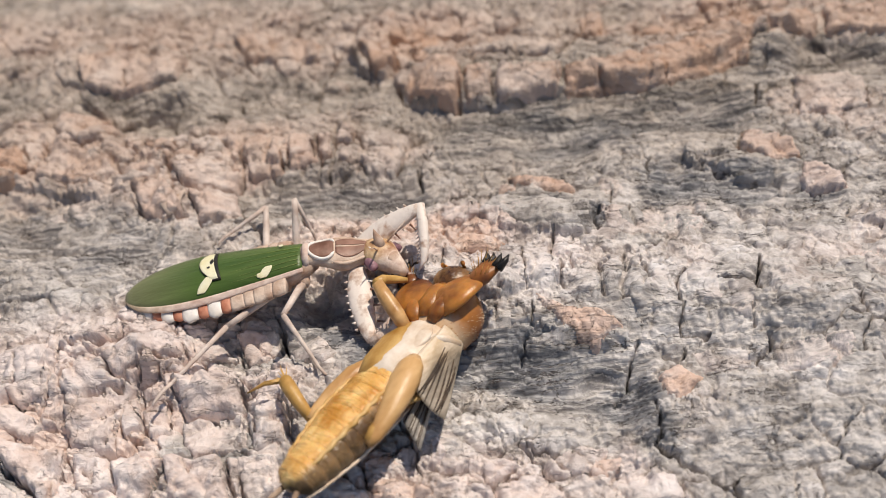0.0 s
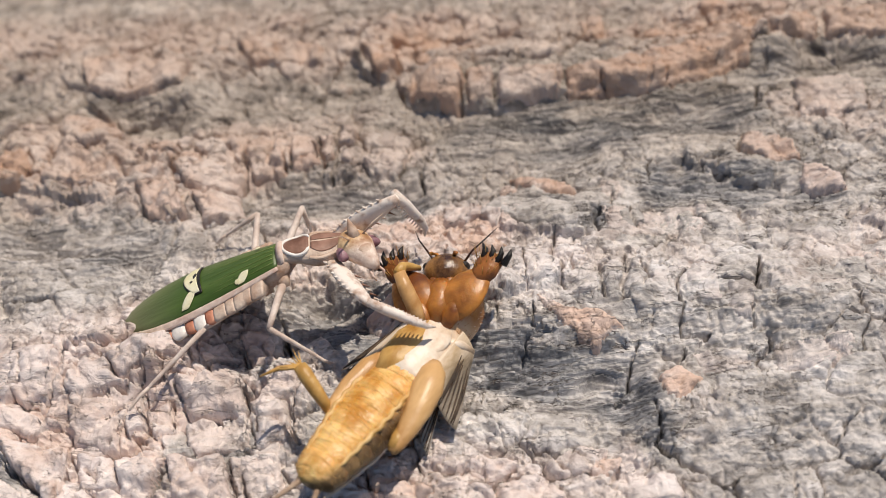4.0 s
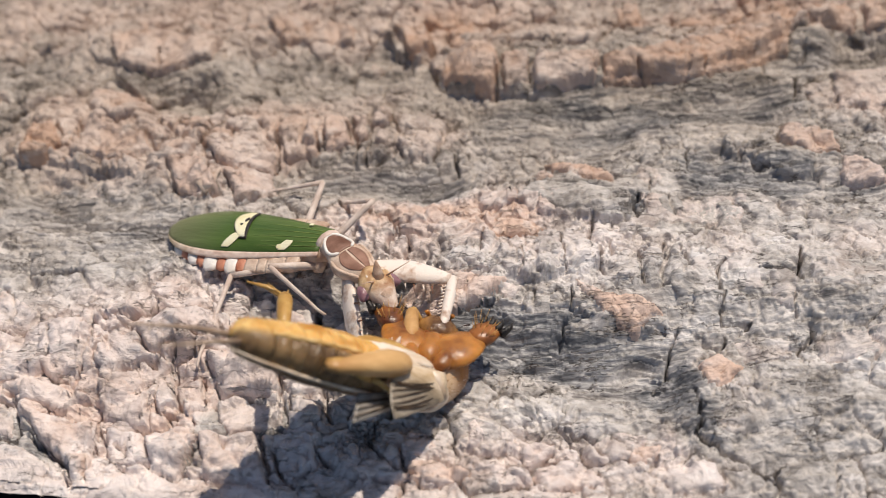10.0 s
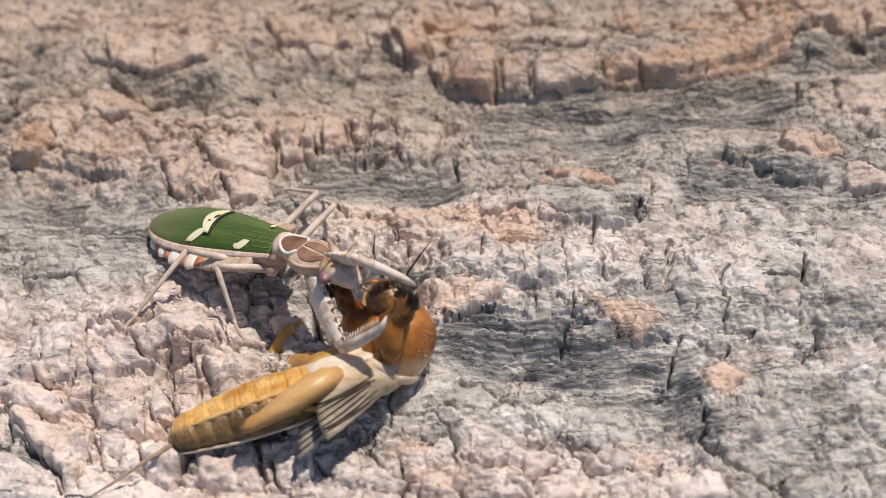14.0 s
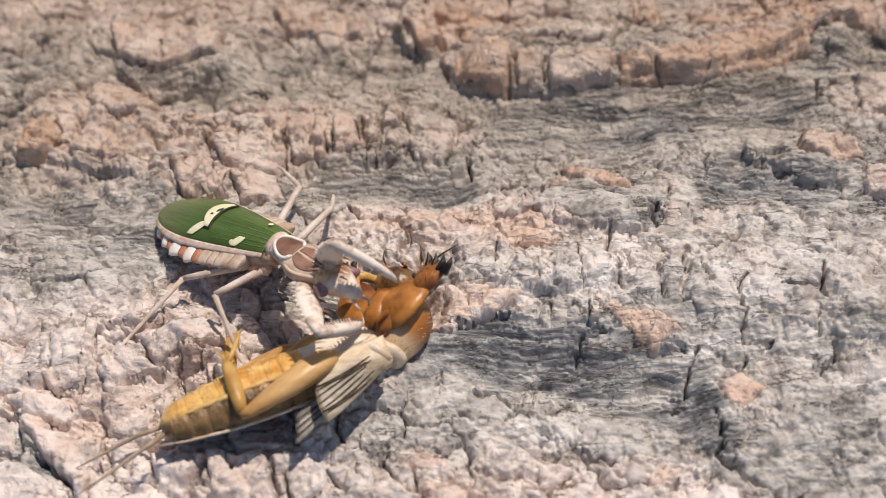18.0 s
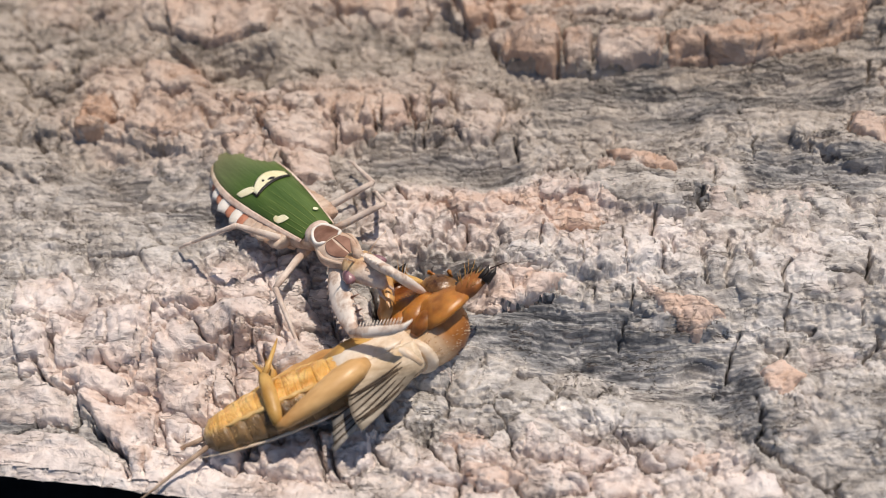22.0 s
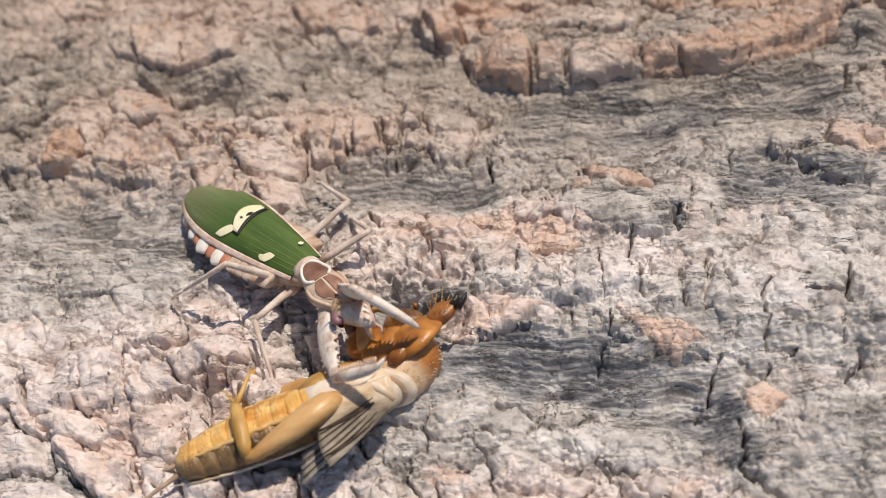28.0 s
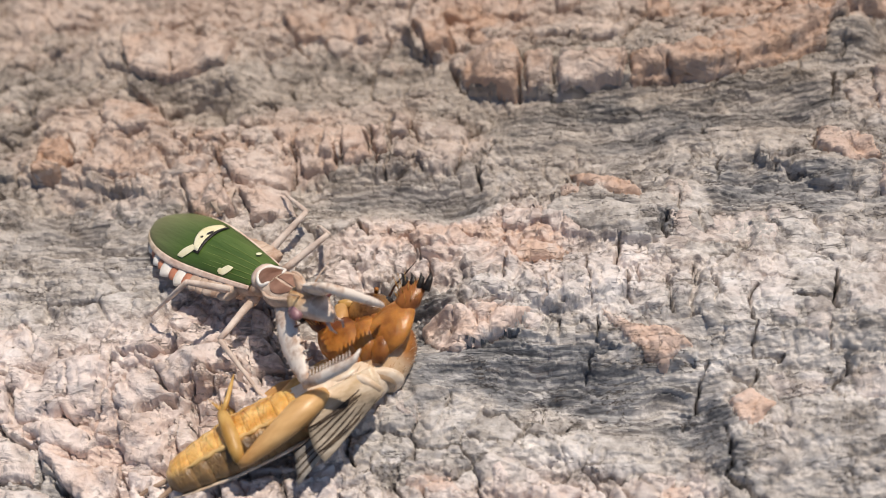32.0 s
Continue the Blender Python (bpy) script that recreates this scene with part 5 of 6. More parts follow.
kicker = part("hind_femur", limb([(0, 0, 0), (-2.2, 1.0, -0.1), (-5.0, 1.7, -0.4), (-7.6, 2.0, -0.7), (-8.6, 2.0, -0.8)], [0.9, 1.25, 1.1, 0.8, 0.6], 14), CR_TAN, cricket, "swollen tan hind thigh")
shin = part("hind_shin", limb([(-8.4, 2.0, -0.8), (-7.8, 3.8, 0.6), (-7.0, 5.6, 1.6), (-6.6, 6.4, 1.9)], [0.5, 0.72, 0.8, 0.7], 12), CR_LEG, kicker, "amber hind shin")
part("hind_foot", limb([(-6.6, 6.4, 1.9), (-8.0, 8.0, 2.2), (-9.6, 9.2, 2.0)], [0.34, 0.25, 0.08], 8), CR_LEG, kicker)
for k in range(9):
    part("spur", limb([(-6.6, 6.2, 1.9), (-8.4 + 0.42 * k, 7.6 + 0.3 * math.sin(2 * k), 2.3 + 0.4 * math.cos(k))], [0.14, 0.02], 5), CR_LEG, kicker)
# middle legs: one reared beside the breast, one pressed to the flank
part("middle_femur", limb([(-2.0, 1.6, 2.4), (-1.5, 2.6, 3.6), (-0.8, 4.2, 5.0), (-0.1, 5.5, 6.1)], [0.7, 0.85, 0.82, 0.66], 12), CR_TAN, cricket)
part("middle_shin", limb([(-0.1, 5.5, 6.1), (1.2, 6.0, 5.6), (2.6, 5.8, 4.6), (3.6, 5.4, 3.8)], [0.64, 0.56, 0.45, 0.28], 10), CR_LEG, cricket)
part("middle_femur", limb([(-2.8, -1.6, 2.0), (-1.6, -3.2, 1.4), (-0.6, -4.0, 0.0)], [0.55, 0.55, 0.4], 10), CR_PALE, cricket)

# fore-body, hinged at the waist; x towards the head
collar = part("pronotum", tube([((-1.2, 0, 0), 1.7, 1.6), ((-0.4, 0, 0), 2.2, 2.0), ((0.8, 0, 0), 2.8, 2.5), ((2.2, 0, 0), 3.35, 3.0), ((3.8, 0, 0), 3.7, 3.3), ((5.4, 0, 0), 3.6, 3.2), ((6.8, 0, 0), 3.0, 2.6), ((7.8, 0, 0), 2.2, 2.0)], 26), SHELL, cricket, "glossy tan-brown barrel-shaped pronotum")
part("pronotum_rim", tube([((-1.2, 0, -0.1), 1.6, 1.5), ((-0.7, 0, -0.1), 2.2, 2.0), ((-0.1, 0, -0.1), 2.45, 2.25)], 26), CR_PALE, collar, "pale rim of the pronotum")
part("throat_plate", tube([((0.8, 0, 2.2), 0.7, 0.5), ((2.6, 0, 2.8), 1.1, 0.7), ((5.2, 0, 2.6), 1.2, 0.8), ((7.0, 0, 2.0), 0.8, 0.6)], 14), CR_BROWN, collar, "chestnut throat plate")
cr_head = part("cricket_head", egg((8.3, 0, 1.2), (2.5, 2.3, 2.15), seg=24, rings=16), CR_HEAD, collar, "glossy mottled brown head")
for s in (-1, 1):
    part("eye", egg((9.0, 1.85 * s, 1.7), (0.6, 0.5, 0.6), seg=12, rings=8), BLACK, collar)
    part("antenna", limb([(9.6, 1.0 * s, 0.6), (11.6, 2.2 * s, 1.2), (13.6, 3.4 * s, 1.0), (15.6, 4.2 * s, 0.4)], [0.16, 0.12, 0.09, 0.03], 6), CR_DARK, collar, "thin dark antenna")
    part("palp", limb([(9.4, 0.6 * s, 1.5), (10.3, 0.9 * s, 2.4), (9.9, 1.2 * s, 3.1)], [0.24, 0.22, 0.24], 8), CR_BROWN, collar)
    part("throat_lobe", tube([((5.2, 0.6 * s, 2.0), 0.5, 0.4), ((6.3, 0.7 * s, 2.35), 0.7, 0.4), ((7.3, 0.6 * s, 2.5), 0.35, 0.25)], 12), CR_BROWN, collar, "brown lobe under the head")
    part("digging_hip", tube([((0.2, 0.9 * s, 2.1), 0.5, 0.4), ((1.2, 1.3 * s, 2.5), 0.9, 0.6), ((2.8, 1.7 * s, 2.8), 0.85, 0.5), ((4.2, 2.0 * s, 2.7), 0.4, 0.3)], 14), CR_BROWN, collar, "brown base of the digging leg")
    part("digging_thigh", tube([((1.4, 1.3 * s, 2.2), 0.9, 0.5), ((2.4, 1.7 * s, 2.55), 1.9, 0.62), ((3.6, 2.1 * s, 2.75), 2.25, 0.78), ((5.2, 2.7 * s, 2.75), 2.1, 0.74), ((6.4, 3.2 * s, 2.65), 1.75, 0.66), ((7.3, 3.7 * s, 2.6), 1.0, 0.5)], 18), CR_BROWN, collar, "stout orange-brown digging leg")
    claw = part("digging_hand", tube([((5.9, 3.6 * s, 2.6), 0.75, 0.65), ((7.0, 4.1 * s, 2.8), 1.25, 0.75), ((8.4, 4.6 * s, 3.0), 1.35, 0.6), ((9.4, 4.9 * s, 3.1), 1.05, 0.4)], 18), CR_HAND, collar, "broad dark brown digging hand")
    for k in range(4):
        part("claw", limb([(8.9 - 0.35 * k, (4.1 + 0.62 * k) * s, 3.1), (10.0 - 0.35 * k, (4.2 + 0.80 * k) * s, 3.5), (10.7 - 0.35 * k, (3.9 + 0.95 * k) * s, 3.7)], [0.42, 0.28, 0.04], 8), BLACK, claw, "black digging claw")
    for k in range(22):
        a = 0.6 * k
        part("bristle", limb([(6.4 + 0.14 * k, (4.2 + 0.8 * math.sin(a)) * s, 3.2 + 0.3 * math.cos(a)), (6.9 + 0.17 * k, (4.4 + 1.25 * math.sin(a)) * s, 3.8 + 0.5 * math.cos(a))], [0.05, 0.012], 4), CR_LEG, claw)
def fuzz(name, spots, length, mat, parent, label=""):
    """Short hairs standing off a skin: (root, way) pairs, in one mesh."""
    bm = bmesh.new()
    for p, d in spots:
        p, d = Vector(p), Vector(d).normalized()
        e = p + d * length * rng.uniform(0.6, 1.2) + Vector((rng.uniform(-0.2, 0.2), rng.uniform(-0.2, 0.2), rng.uniform(-0.2, 0.2))) * length
        w = d.orthogonal().normalized() * 0.035
        w2 = d.cross(w)
        a = [bm.verts.new(p + w), bm.verts.new(p - w * 0.5 + w2 * 0.87), bm.verts.new(p - w * 0.5 - w2 * 0.87)]
        tip = bm.verts.new(e)
        for k in range(3):
            bm.faces.new((a[k], a[(k + 1) % 3], tip))
    ob = part(name, bm, mat, parent, label)
    return tagged(ob, kind="stuff")


spots = []
for _ in range(260):
    a, x = rng.uniform(0, math.tau), rng.uniform(-0.5, 6.5)
    r = 3.7 - 0.065 * (x - 4.4) ** 2
    spots.append(((x, r * 0.98 * math.cos(a), r * 0.88 * math.sin(a)), (0.5, math.cos(a), math.sin(a))))
fuzz("velvet", spots, 0.32, CR_BROWN, collar, "short velvety golden hairs")
spots = []
for _ in range(500):
    x, a = rng.uniform(-22, -9), rng.choice((-1, 1)) * rng.uniform(0.0, 1.5) + math.pi / 2
    r = trunk(x)
    spots.append(((x, r * 0.98 * math.cos(a), r * 0.735 * math.sin(a)), (-0.8, math.cos(a), math.sin(a))))
fuzz("velvet", spots, 0.3, CR_FOLD, cricket, "short golden hairs")
spots = []
for _ in range(140):
    x, y = rng.uniform(-0.6, 6.6), rng.choice((-1, 1))
    r = 3.7 - 0.065 * (x - 4.4) ** 2
    a = rng.uniform(-0.35, 0.15)
    spots.append(((x, y * r * 0.98 * math.cos(a), r * 0.88 * math.sin(a)), (0.25, y, 0.2)))
fuzz("bristle_fringe", spots, 0.28, CR_PALE, collar, "pale fringe of short hairs")
part("mandible", egg((9.9, 0.35, 1.2), (0.8, 0.4, 0.5)), CR_DARK, collar)
part("mandible", egg((9.9, -0.35, 1.2), (0.8, 0.4, 0.5)), CR_DARK, collar)


# the fore-body is short and stout
for ob in [collar, *collar.children_recursive]:
    ob.data.transform(Matrix.Translation((-0.9 * MM, 0, 0)) @ Matrix.Diagonal((0.88, 1.14, 1.14, 1.0)))


# ---- what moves ----
MANTIS_KEYS, CRICKET_KEYS, FOOT_KEYS = [], [], []


def mantis_at(t, *joints):
    MANTIS_KEYS.append((t, [Vector(j) + Vector((-0.15, 0.9, -1.4)) for j in joints]))


def cricket_at(t, *joints):
    tail, waist, nose = (Vector(j) + Vector((-0.2, 1.2, -1.9)) for j in joints)
    low = 0.7 * min(1.0, max(0.0, (9.0 - tail.z) / 3.0))  # unless reared, the belly rests on the bark
    tail += Vector((-0.1, 0.62, -1.0)) * low * max(0.0, tail.z - 2.5)
    CRICKET_KEYS.append((t, [tail, waist, nose]))


def feet_at(t, *feet):
    FOOT_KEYS.append((t, [Vector(f) for f in feet]))


mantis_at(0, (-32.1, -3.6, 2.3), (-10.7, -2.7, 6.0), (-3.3, -2.2, 5.5), (0.3, -5.0, 5.0), (2.5, 1.2, 8.9), (2.5, -5.3, 6.4), (-3.9, -11.0, 3.5), (2.9, -9.8, 3.9))
mantis_at(1, (-32.0, -3.9, 3.2), (-10.4, -2.4, 6.0), (-3.3, -3.6, 7.6), (-0.4, -6.6, 5.7), (2.9, -2.1, 11.3), (2.7, -8.9, 9.6), (-3.3, -10.1, 1.7), (2.3, -12.5, 5.2))
mantis_at(1.5, (-32.5, -5.1, 2.1), (-11.3, -1.6, 6.0), (-4.4, -2.4, 8.6), (-0.8, -5.1, 9.5), (0.3, -3.5, 14.1), (3.3, -4.4, 7.8), (-3.3, -10.3, 5.2), (2.3, -14.3, 6.8))
mantis_at(1.8, (-33.0, -5.1, 1.4), (-13.2, -5.4, 10.5), (-9.0, 0.3, 8.7), (-5.4, 3.2, 8.5), (-2.2, -0.7, 13.5), (1.4, 0.4, 7.6), (-4.6, -8.2, 9.7), (1.0, -11.2, 6.8))
mantis_at(2, (-32.3, -7.7, 1.3), (-12.8, -2.0, 9.2), (-12.4, 5.4, 8.9), (-9.6, 8.7, 7.6), (-5.2, -1.5, 10.1), (-0.8, 3.9, 11.1), (-6.0, -2.6, 8.2), (-0.5, -5.6, 5.0))
mantis_at(2.5, (-32.5, -7.4, 1.3), (-13.4, -6.7, 11.8), (-6.3, -7.5, 13.5), (-3.3, -10.8, 14.8), (-0.7, -3.2, 16.1), (1.8, -0.7, 10.1), (-3.9, -15.0, 15.4), (2.1, -17.4, 12.9))
mantis_at(3, (-32.7, -6.0, 1.4), (-12.8, -5.7, 10.2), (-5.6, -6.5, 11.8), (-3.0, -10.0, 10.2), (-0.2, -1.9, 14.7), (2.4, -2.0, 8.2), (-3.5, -14.4, 12.5), (2.6, -16.7, 10.1))
mantis_at(3.5, (-32.6, -6.7, 1.3), (-12.7, -5.5, 10.0), (-5.3, -4.7, 9.8), (-2.4, -8.2, 9.1), (0.1, -0.7, 13.1), (2.8, -0.9, 6.6), (-3.6, -13.1, 11.0), (2.5, -15.5, 8.6))
mantis_at(5.5, (-32.4, -5.6, 1.4), (-12.8, -6.6, 10.8), (-5.8, -7.0, 13.4), (-3.0, -10.5, 14.4), (-0.9, -7.0, 18.7), (3.1, -5.9, 13.1), (-3.5, -14.9, 13.7), (2.5, -17.5, 11.2))
mantis_at(6, (-32.9, -4.0, 1.4), (-12.8, -5.9, 9.5), (-5.8, -7.9, 11.2), (-2.7, -11.2, 12.0), (-0.6, -7.6, 16.4), (4.5, -5.3, 12.1), (-3.3, -15.3, 10.5), (2.5, -14.1, 6.9))
mantis_at(6.5, (-33.4, -3.1, 1.4), (-12.5, -3.5, 7.5), (-5.2, -3.5, 6.3), (-1.4, -6.0, 5.9), (1.3, -0.6, 8.5), (3.0, -6.9, 11.0), (-3.1, -11.5, 5.2), (2.4, -15.1, 7.5))
mantis_at(7, (-33.0, -1.9, 1.4), (-11.8, -3.4, 6.2), (-4.5, -3.2, 5.3), (-0.9, -6.1, 5.1), (2.1, -0.8, 7.4), (3.1, -7.3, 9.8), (-2.2, -11.0, 3.7), (2.6, -14.8, 7.3))
mantis_at(7.5, (-34.3, -3.6, 1.3), (-15.8, -7.5, 12.0), (-8.4, -8.0, 12.7), (-5.1, -11.2, 13.2), (-3.6, -9.7, 18.4), (-0.5, -7.6, 12.5), (-5.5, -15.3, 10.9), (-1.0, -11.4, 7.3))
mantis_at(8, (-34.2, -1.9, 1.3), (-15.7, -7.6, 11.2), (-9.5, -10.3, 14.3), (-5.2, -11.9, 14.5), (-6.2, -12.4, 20.6), (-0.9, -11.7, 16.0), (-5.8, -17.0, 13.9), (-1.4, -12.4, 10.9))
mantis_at(8.5, (-34.6, -2.8, 1.4), (-15.0, -6.3, 10.2), (-8.8, -9.4, 12.7), (-5.4, -12.5, 13.4), (-4.1, -10.9, 18.1), (-0.9, -8.3, 12.4), (-6.2, -16.6, 12.6), (-1.2, -13.0, 9.3))
mantis_at(8.7, (-34.3, 2.6, 1.9), (-13.6, -3.1, 6.0), (-8.6, -8.1, 8.3), (-5.7, -11.6, 8.3), (-3.6, -11.2, 12.5), (0.3, -11.1, 6.7), (-7.1, -15.4, 8.2), (-3.0, -20.0, 11.4))
mantis_at(9, (-34.5, 4.1, 1.4), (-14.6, -3.3, 6.2), (-9.1, -8.2, 6.5), (-6.2, -11.5, 5.3), (-3.5, -12.4, 8.1), (1.4, -17.3, 9.0), (-8.0, -15.5, 7.5), (-4.6, -21.1, 10.1))
mantis_at(9.5, (-33.7, 4.8, 2.0), (-14.3, -4.3, 6.0), (-9.2, -9.6, 5.5), (-6.0, -12.7, 4.5), (-2.2, -10.7, 8.1), (1.2, -16.8, 7.4), (-8.6, -17.1, 6.6), (-4.0, -21.4, 9.5))
mantis_at(10, (-32.3, 4.1, 1.5), (-12.4, -3.5, 6.0), (-7.5, -9.1, 6.2), (-4.9, -12.6, 4.8), (0.2, -8.4, 5.0), (-0.2, -15.4, 4.4), (-8.7, -16.1, 2.9), (-4.2, -18.9, 7.4))
mantis_at(10.5, (-33.0, 5.8, 1.5), (-15.6, -5.4, 8.2), (-10.0, -10.2, 9.5), (-7.0, -13.6, 9.1), (-5.9, -13.2, 15.0), (-1.9, -14.4, 9.4), (-9.5, -17.1, 5.8), (-4.5, -20.6, 9.3))
mantis_at(11, (-33.2, 8.0, 2.6), (-14.9, -3.4, 6.0), (-10.6, -9.3, 6.7), (-7.0, -12.1, 6.3), (-6.4, -13.0, 11.7), (-1.5, -13.1, 6.8), (-9.3, -16.2, 4.2), (-3.3, -18.5, 7.0))
mantis_at(11.5, (-33.3, 7.5, 1.8), (-15.3, -4.0, 6.0), (-9.7, -8.8, 6.5), (-6.3, -12.0, 6.3), (-2.9, -4.5, 8.7), (-0.2, -10.8, 7.3), (-8.6, -16.0, 4.2), (-3.2, -18.8, 7.7))
mantis_at(12, (-33.1, 6.7, 3.5), (-14.2, -3.8, 6.0), (-8.3, -8.2, 5.4), (-5.2, -11.6, 5.3), (-1.4, -5.7, 8.4), (0.5, -12.4, 9.5), (-8.5, -14.6, 0.7), (-3.4, -17.5, 4.5))
mantis_at(12.5, (-33.5, 6.3, 3.2), (-14.3, -3.6, 6.0), (-8.1, -7.6, 6.2), (-5.0, -11.1, 6.1), (-2.1, -7.9, 11.0), (-0.8, -7.0, 4.2), (-7.7, -14.9, 3.2), (-2.3, -18.1, 6.3))
mantis_at(13, (-33.7, 4.2, 3.3), (-13.5, -3.4, 6.0), (-6.6, -5.6, 7.7), (-3.3, -8.8, 7.6), (0.2, -7.2, 9.1), (0.9, -13.7, 11.5), (-5.1, -13.1, 4.8), (0.7, -16.7, 6.4))
mantis_at(13.5, (-34.2, 6.6, 1.3), (-16.3, -4.1, 7.8), (-10.6, -8.8, 8.2), (-7.7, -12.1, 9.3), (-5.4, -11.3, 12.9), (-2.5, -9.8, 6.7), (-9.1, -16.0, 6.7), (-3.8, -18.4, 10.4))
mantis_at(14, (-34.0, 6.1, 1.5), (-16.6, -5.1, 8.2), (-10.8, -9.6, 9.6), (-8.0, -13.0, 10.8), (-7.2, -13.3, 14.9), (-2.5, -12.4, 9.9), (-10.1, -16.9, 7.0), (-5.2, -18.9, 11.6))
mantis_at(14.5, (-33.6, 8.4, 1.5), (-16.2, -3.8, 6.5), (-10.7, -8.8, 7.0), (-7.4, -12.0, 7.1), (-6.6, -12.1, 12.4), (-2.3, -11.3, 6.9), (-9.9, -16.1, 5.2), (-4.5, -18.5, 9.0))
mantis_at(16.5, (-32.5, 11.1, 1.3), (-16.7, -3.1, 6.5), (-11.9, -8.6, 6.9), (-8.5, -11.7, 7.3), (-7.7, -11.1, 12.9), (-4.3, -11.1, 6.8), (-10.9, -16.0, 6.0), (-5.5, -18.3, 9.8))
mantis_at(17, (-33.0, 7.8, 1.3), (-18.3, -5.6, 10.2), (-13.1, -10.8, 11.2), (-10.0, -14.0, 12.2), (-9.5, -10.4, 18.4), (-7.3, -13.2, 12.4), (-13.1, -18.2, 8.9), (-8.4, -13.7, 6.3))
mantis_at(17.5, (-33.3, 8.0, 1.3), (-17.9, -5.7, 8.5), (-12.4, -10.7, 8.7), (-9.1, -13.7, 9.4), (-9.3, -11.5, 16.2), (-5.5, -12.4, 10.4), (-12.7, -18.3, 9.0), (-8.3, -14.1, 5.6))
mantis_at(18, (-34.1, 7.9, 1.5), (-18.3, -5.0, 9.2), (-12.7, -9.8, 9.6), (-9.3, -12.8, 10.7), (-10.6, -11.5, 17.3), (-5.7, -12.1, 12.3), (-13.0, -17.3, 11.5), (-8.8, -13.7, 7.2))
mantis_at(19, (-33.5, 11.4, 1.3), (-20.3, -4.2, 9.0), (-14.8, -9.0, 9.9), (-12.2, -12.8, 9.7), (-11.7, -12.0, 16.3), (-8.2, -10.3, 10.5), (-14.3, -15.3, 5.1), (-9.4, -18.5, 8.9))
mantis_at(20, (-33.0, 10.3, 1.4), (-19.3, -5.1, 8.8), (-14.4, -10.2, 10.8), (-11.4, -13.6, 11.2), (-9.9, -14.6, 14.4), (-7.5, -12.9, 8.0), (-14.5, -17.8, 9.2), (-9.3, -19.9, 13.4))
mantis_at(21, (-33.3, 12.1, 1.4), (-19.3, -3.9, 6.2), (-15.0, -9.3, 8.7), (-11.9, -12.8, 8.6), (-9.9, -13.5, 11.6), (-7.8, -11.3, 5.3), (-14.7, -16.7, 6.7), (-9.2, -18.9, 10.5))
mantis_at(22, (-34.2, 12.6, 1.8), (-19.9, -3.3, 6.0), (-15.1, -8.7, 7.4), (-11.7, -11.8, 8.2), (-10.2, -12.6, 11.1), (-7.8, -10.7, 4.8), (-14.9, -16.2, 7.1), (-9.1, -18.4, 10.3))
mantis_at(23, (-33.6, 12.0, 1.7), (-19.3, -3.9, 6.0), (-14.4, -9.2, 7.6), (-11.2, -12.3, 8.6), (-9.2, -13.2, 10.5), (-7.3, -11.1, 4.1), (-14.1, -16.7, 7.0), (-8.6, -19.3, 10.4))
mantis_at(24, (-33.9, 12.2, 1.7), (-19.3, -3.5, 6.0), (-13.8, -8.3, 6.8), (-10.5, -11.4, 7.4), (-8.8, -12.4, 10.0), (-6.8, -10.0, 3.7), (-14.3, -16.0, 5.9), (-8.5, -18.0, 9.3))
mantis_at(25, (-34.4, 12.2, 1.9), (-19.5, -3.2, 6.0), (-14.1, -8.2, 7.0), (-10.6, -11.1, 7.4), (-9.6, -12.6, 10.6), (-6.9, -10.7, 4.4), (-14.6, -15.8, 5.4), (-8.7, -17.7, 8.7))
mantis_at(25.5, (-34.6, 13.2, 1.9), (-19.3, -1.7, 6.0), (-14.3, -7.1, 7.1), (-11.0, -10.3, 7.5), (-10.1, -10.9, 11.8), (-6.9, -10.3, 5.6), (-14.7, -14.7, 6.2), (-8.8, -16.8, 9.3))
mantis_at(27.5, (-34.2, 11.4, 2.5), (-18.3, -3.2, 6.0), (-13.5, -8.7, 7.1), (-10.6, -12.0, 8.5), (-10.7, -11.8, 13.5), (-6.1, -12.5, 8.3), (-14.2, -16.3, 6.6), (-9.0, -18.5, 10.8))
mantis_at(28, (-33.8, 11.1, 2.8), (-18.0, -3.6, 6.0), (-13.3, -9.3, 6.8), (-10.3, -12.3, 8.5), (-10.7, -11.9, 13.6), (-5.4, -13.6, 9.3), (-14.0, -16.8, 6.8), (-8.8, -18.9, 11.1))
mantis_at(29, (-35.1, 9.9, 1.7), (-18.4, -3.4, 6.0), (-13.0, -8.3, 7.5), (-10.1, -11.7, 8.6), (-6.5, -6.9, 11.4), (-2.8, -8.3, 5.6), (-14.2, -16.1, 7.3), (-8.4, -18.0, 10.6))
mantis_at(30, (-34.8, 9.9, 1.9), (-18.4, -3.9, 6.0), (-13.3, -8.9, 7.8), (-10.2, -12.2, 8.4), (-6.9, -3.5, 9.4), (-3.2, -9.4, 10.6), (-14.2, -16.6, 6.4), (-8.3, -18.5, 9.7))
mantis_at(31, (-35.0, 9.7, 1.8), (-18.4, -3.8, 6.0), (-13.0, -8.8, 7.2), (-9.6, -11.6, 8.4), (-7.9, -10.3, 12.5), (-7.2, -8.8, 5.7), (-13.8, -16.4, 8.0), (-7.8, -18.3, 11.1))
mantis_at(32, (-36.6, 9.0, 1.4), (-20.8, -4.6, 7.5), (-16.0, -9.5, 10.2), (-12.4, -12.3, 10.9), (-11.9, -12.1, 15.8), (-7.4, -11.0, 10.6), (-15.5, -17.0, 8.1), (-9.6, -17.7, 11.8))
cricket_at(0, (-9.5, -31.8, 8.2), (3.3, -12.9, 3.9), (7.5, -4.0, 2.4))
cricket_at(1, (-9.9, -32.1, 7.1), (3.6, -13.5, 3.9), (7.7, -4.4, 2.8))
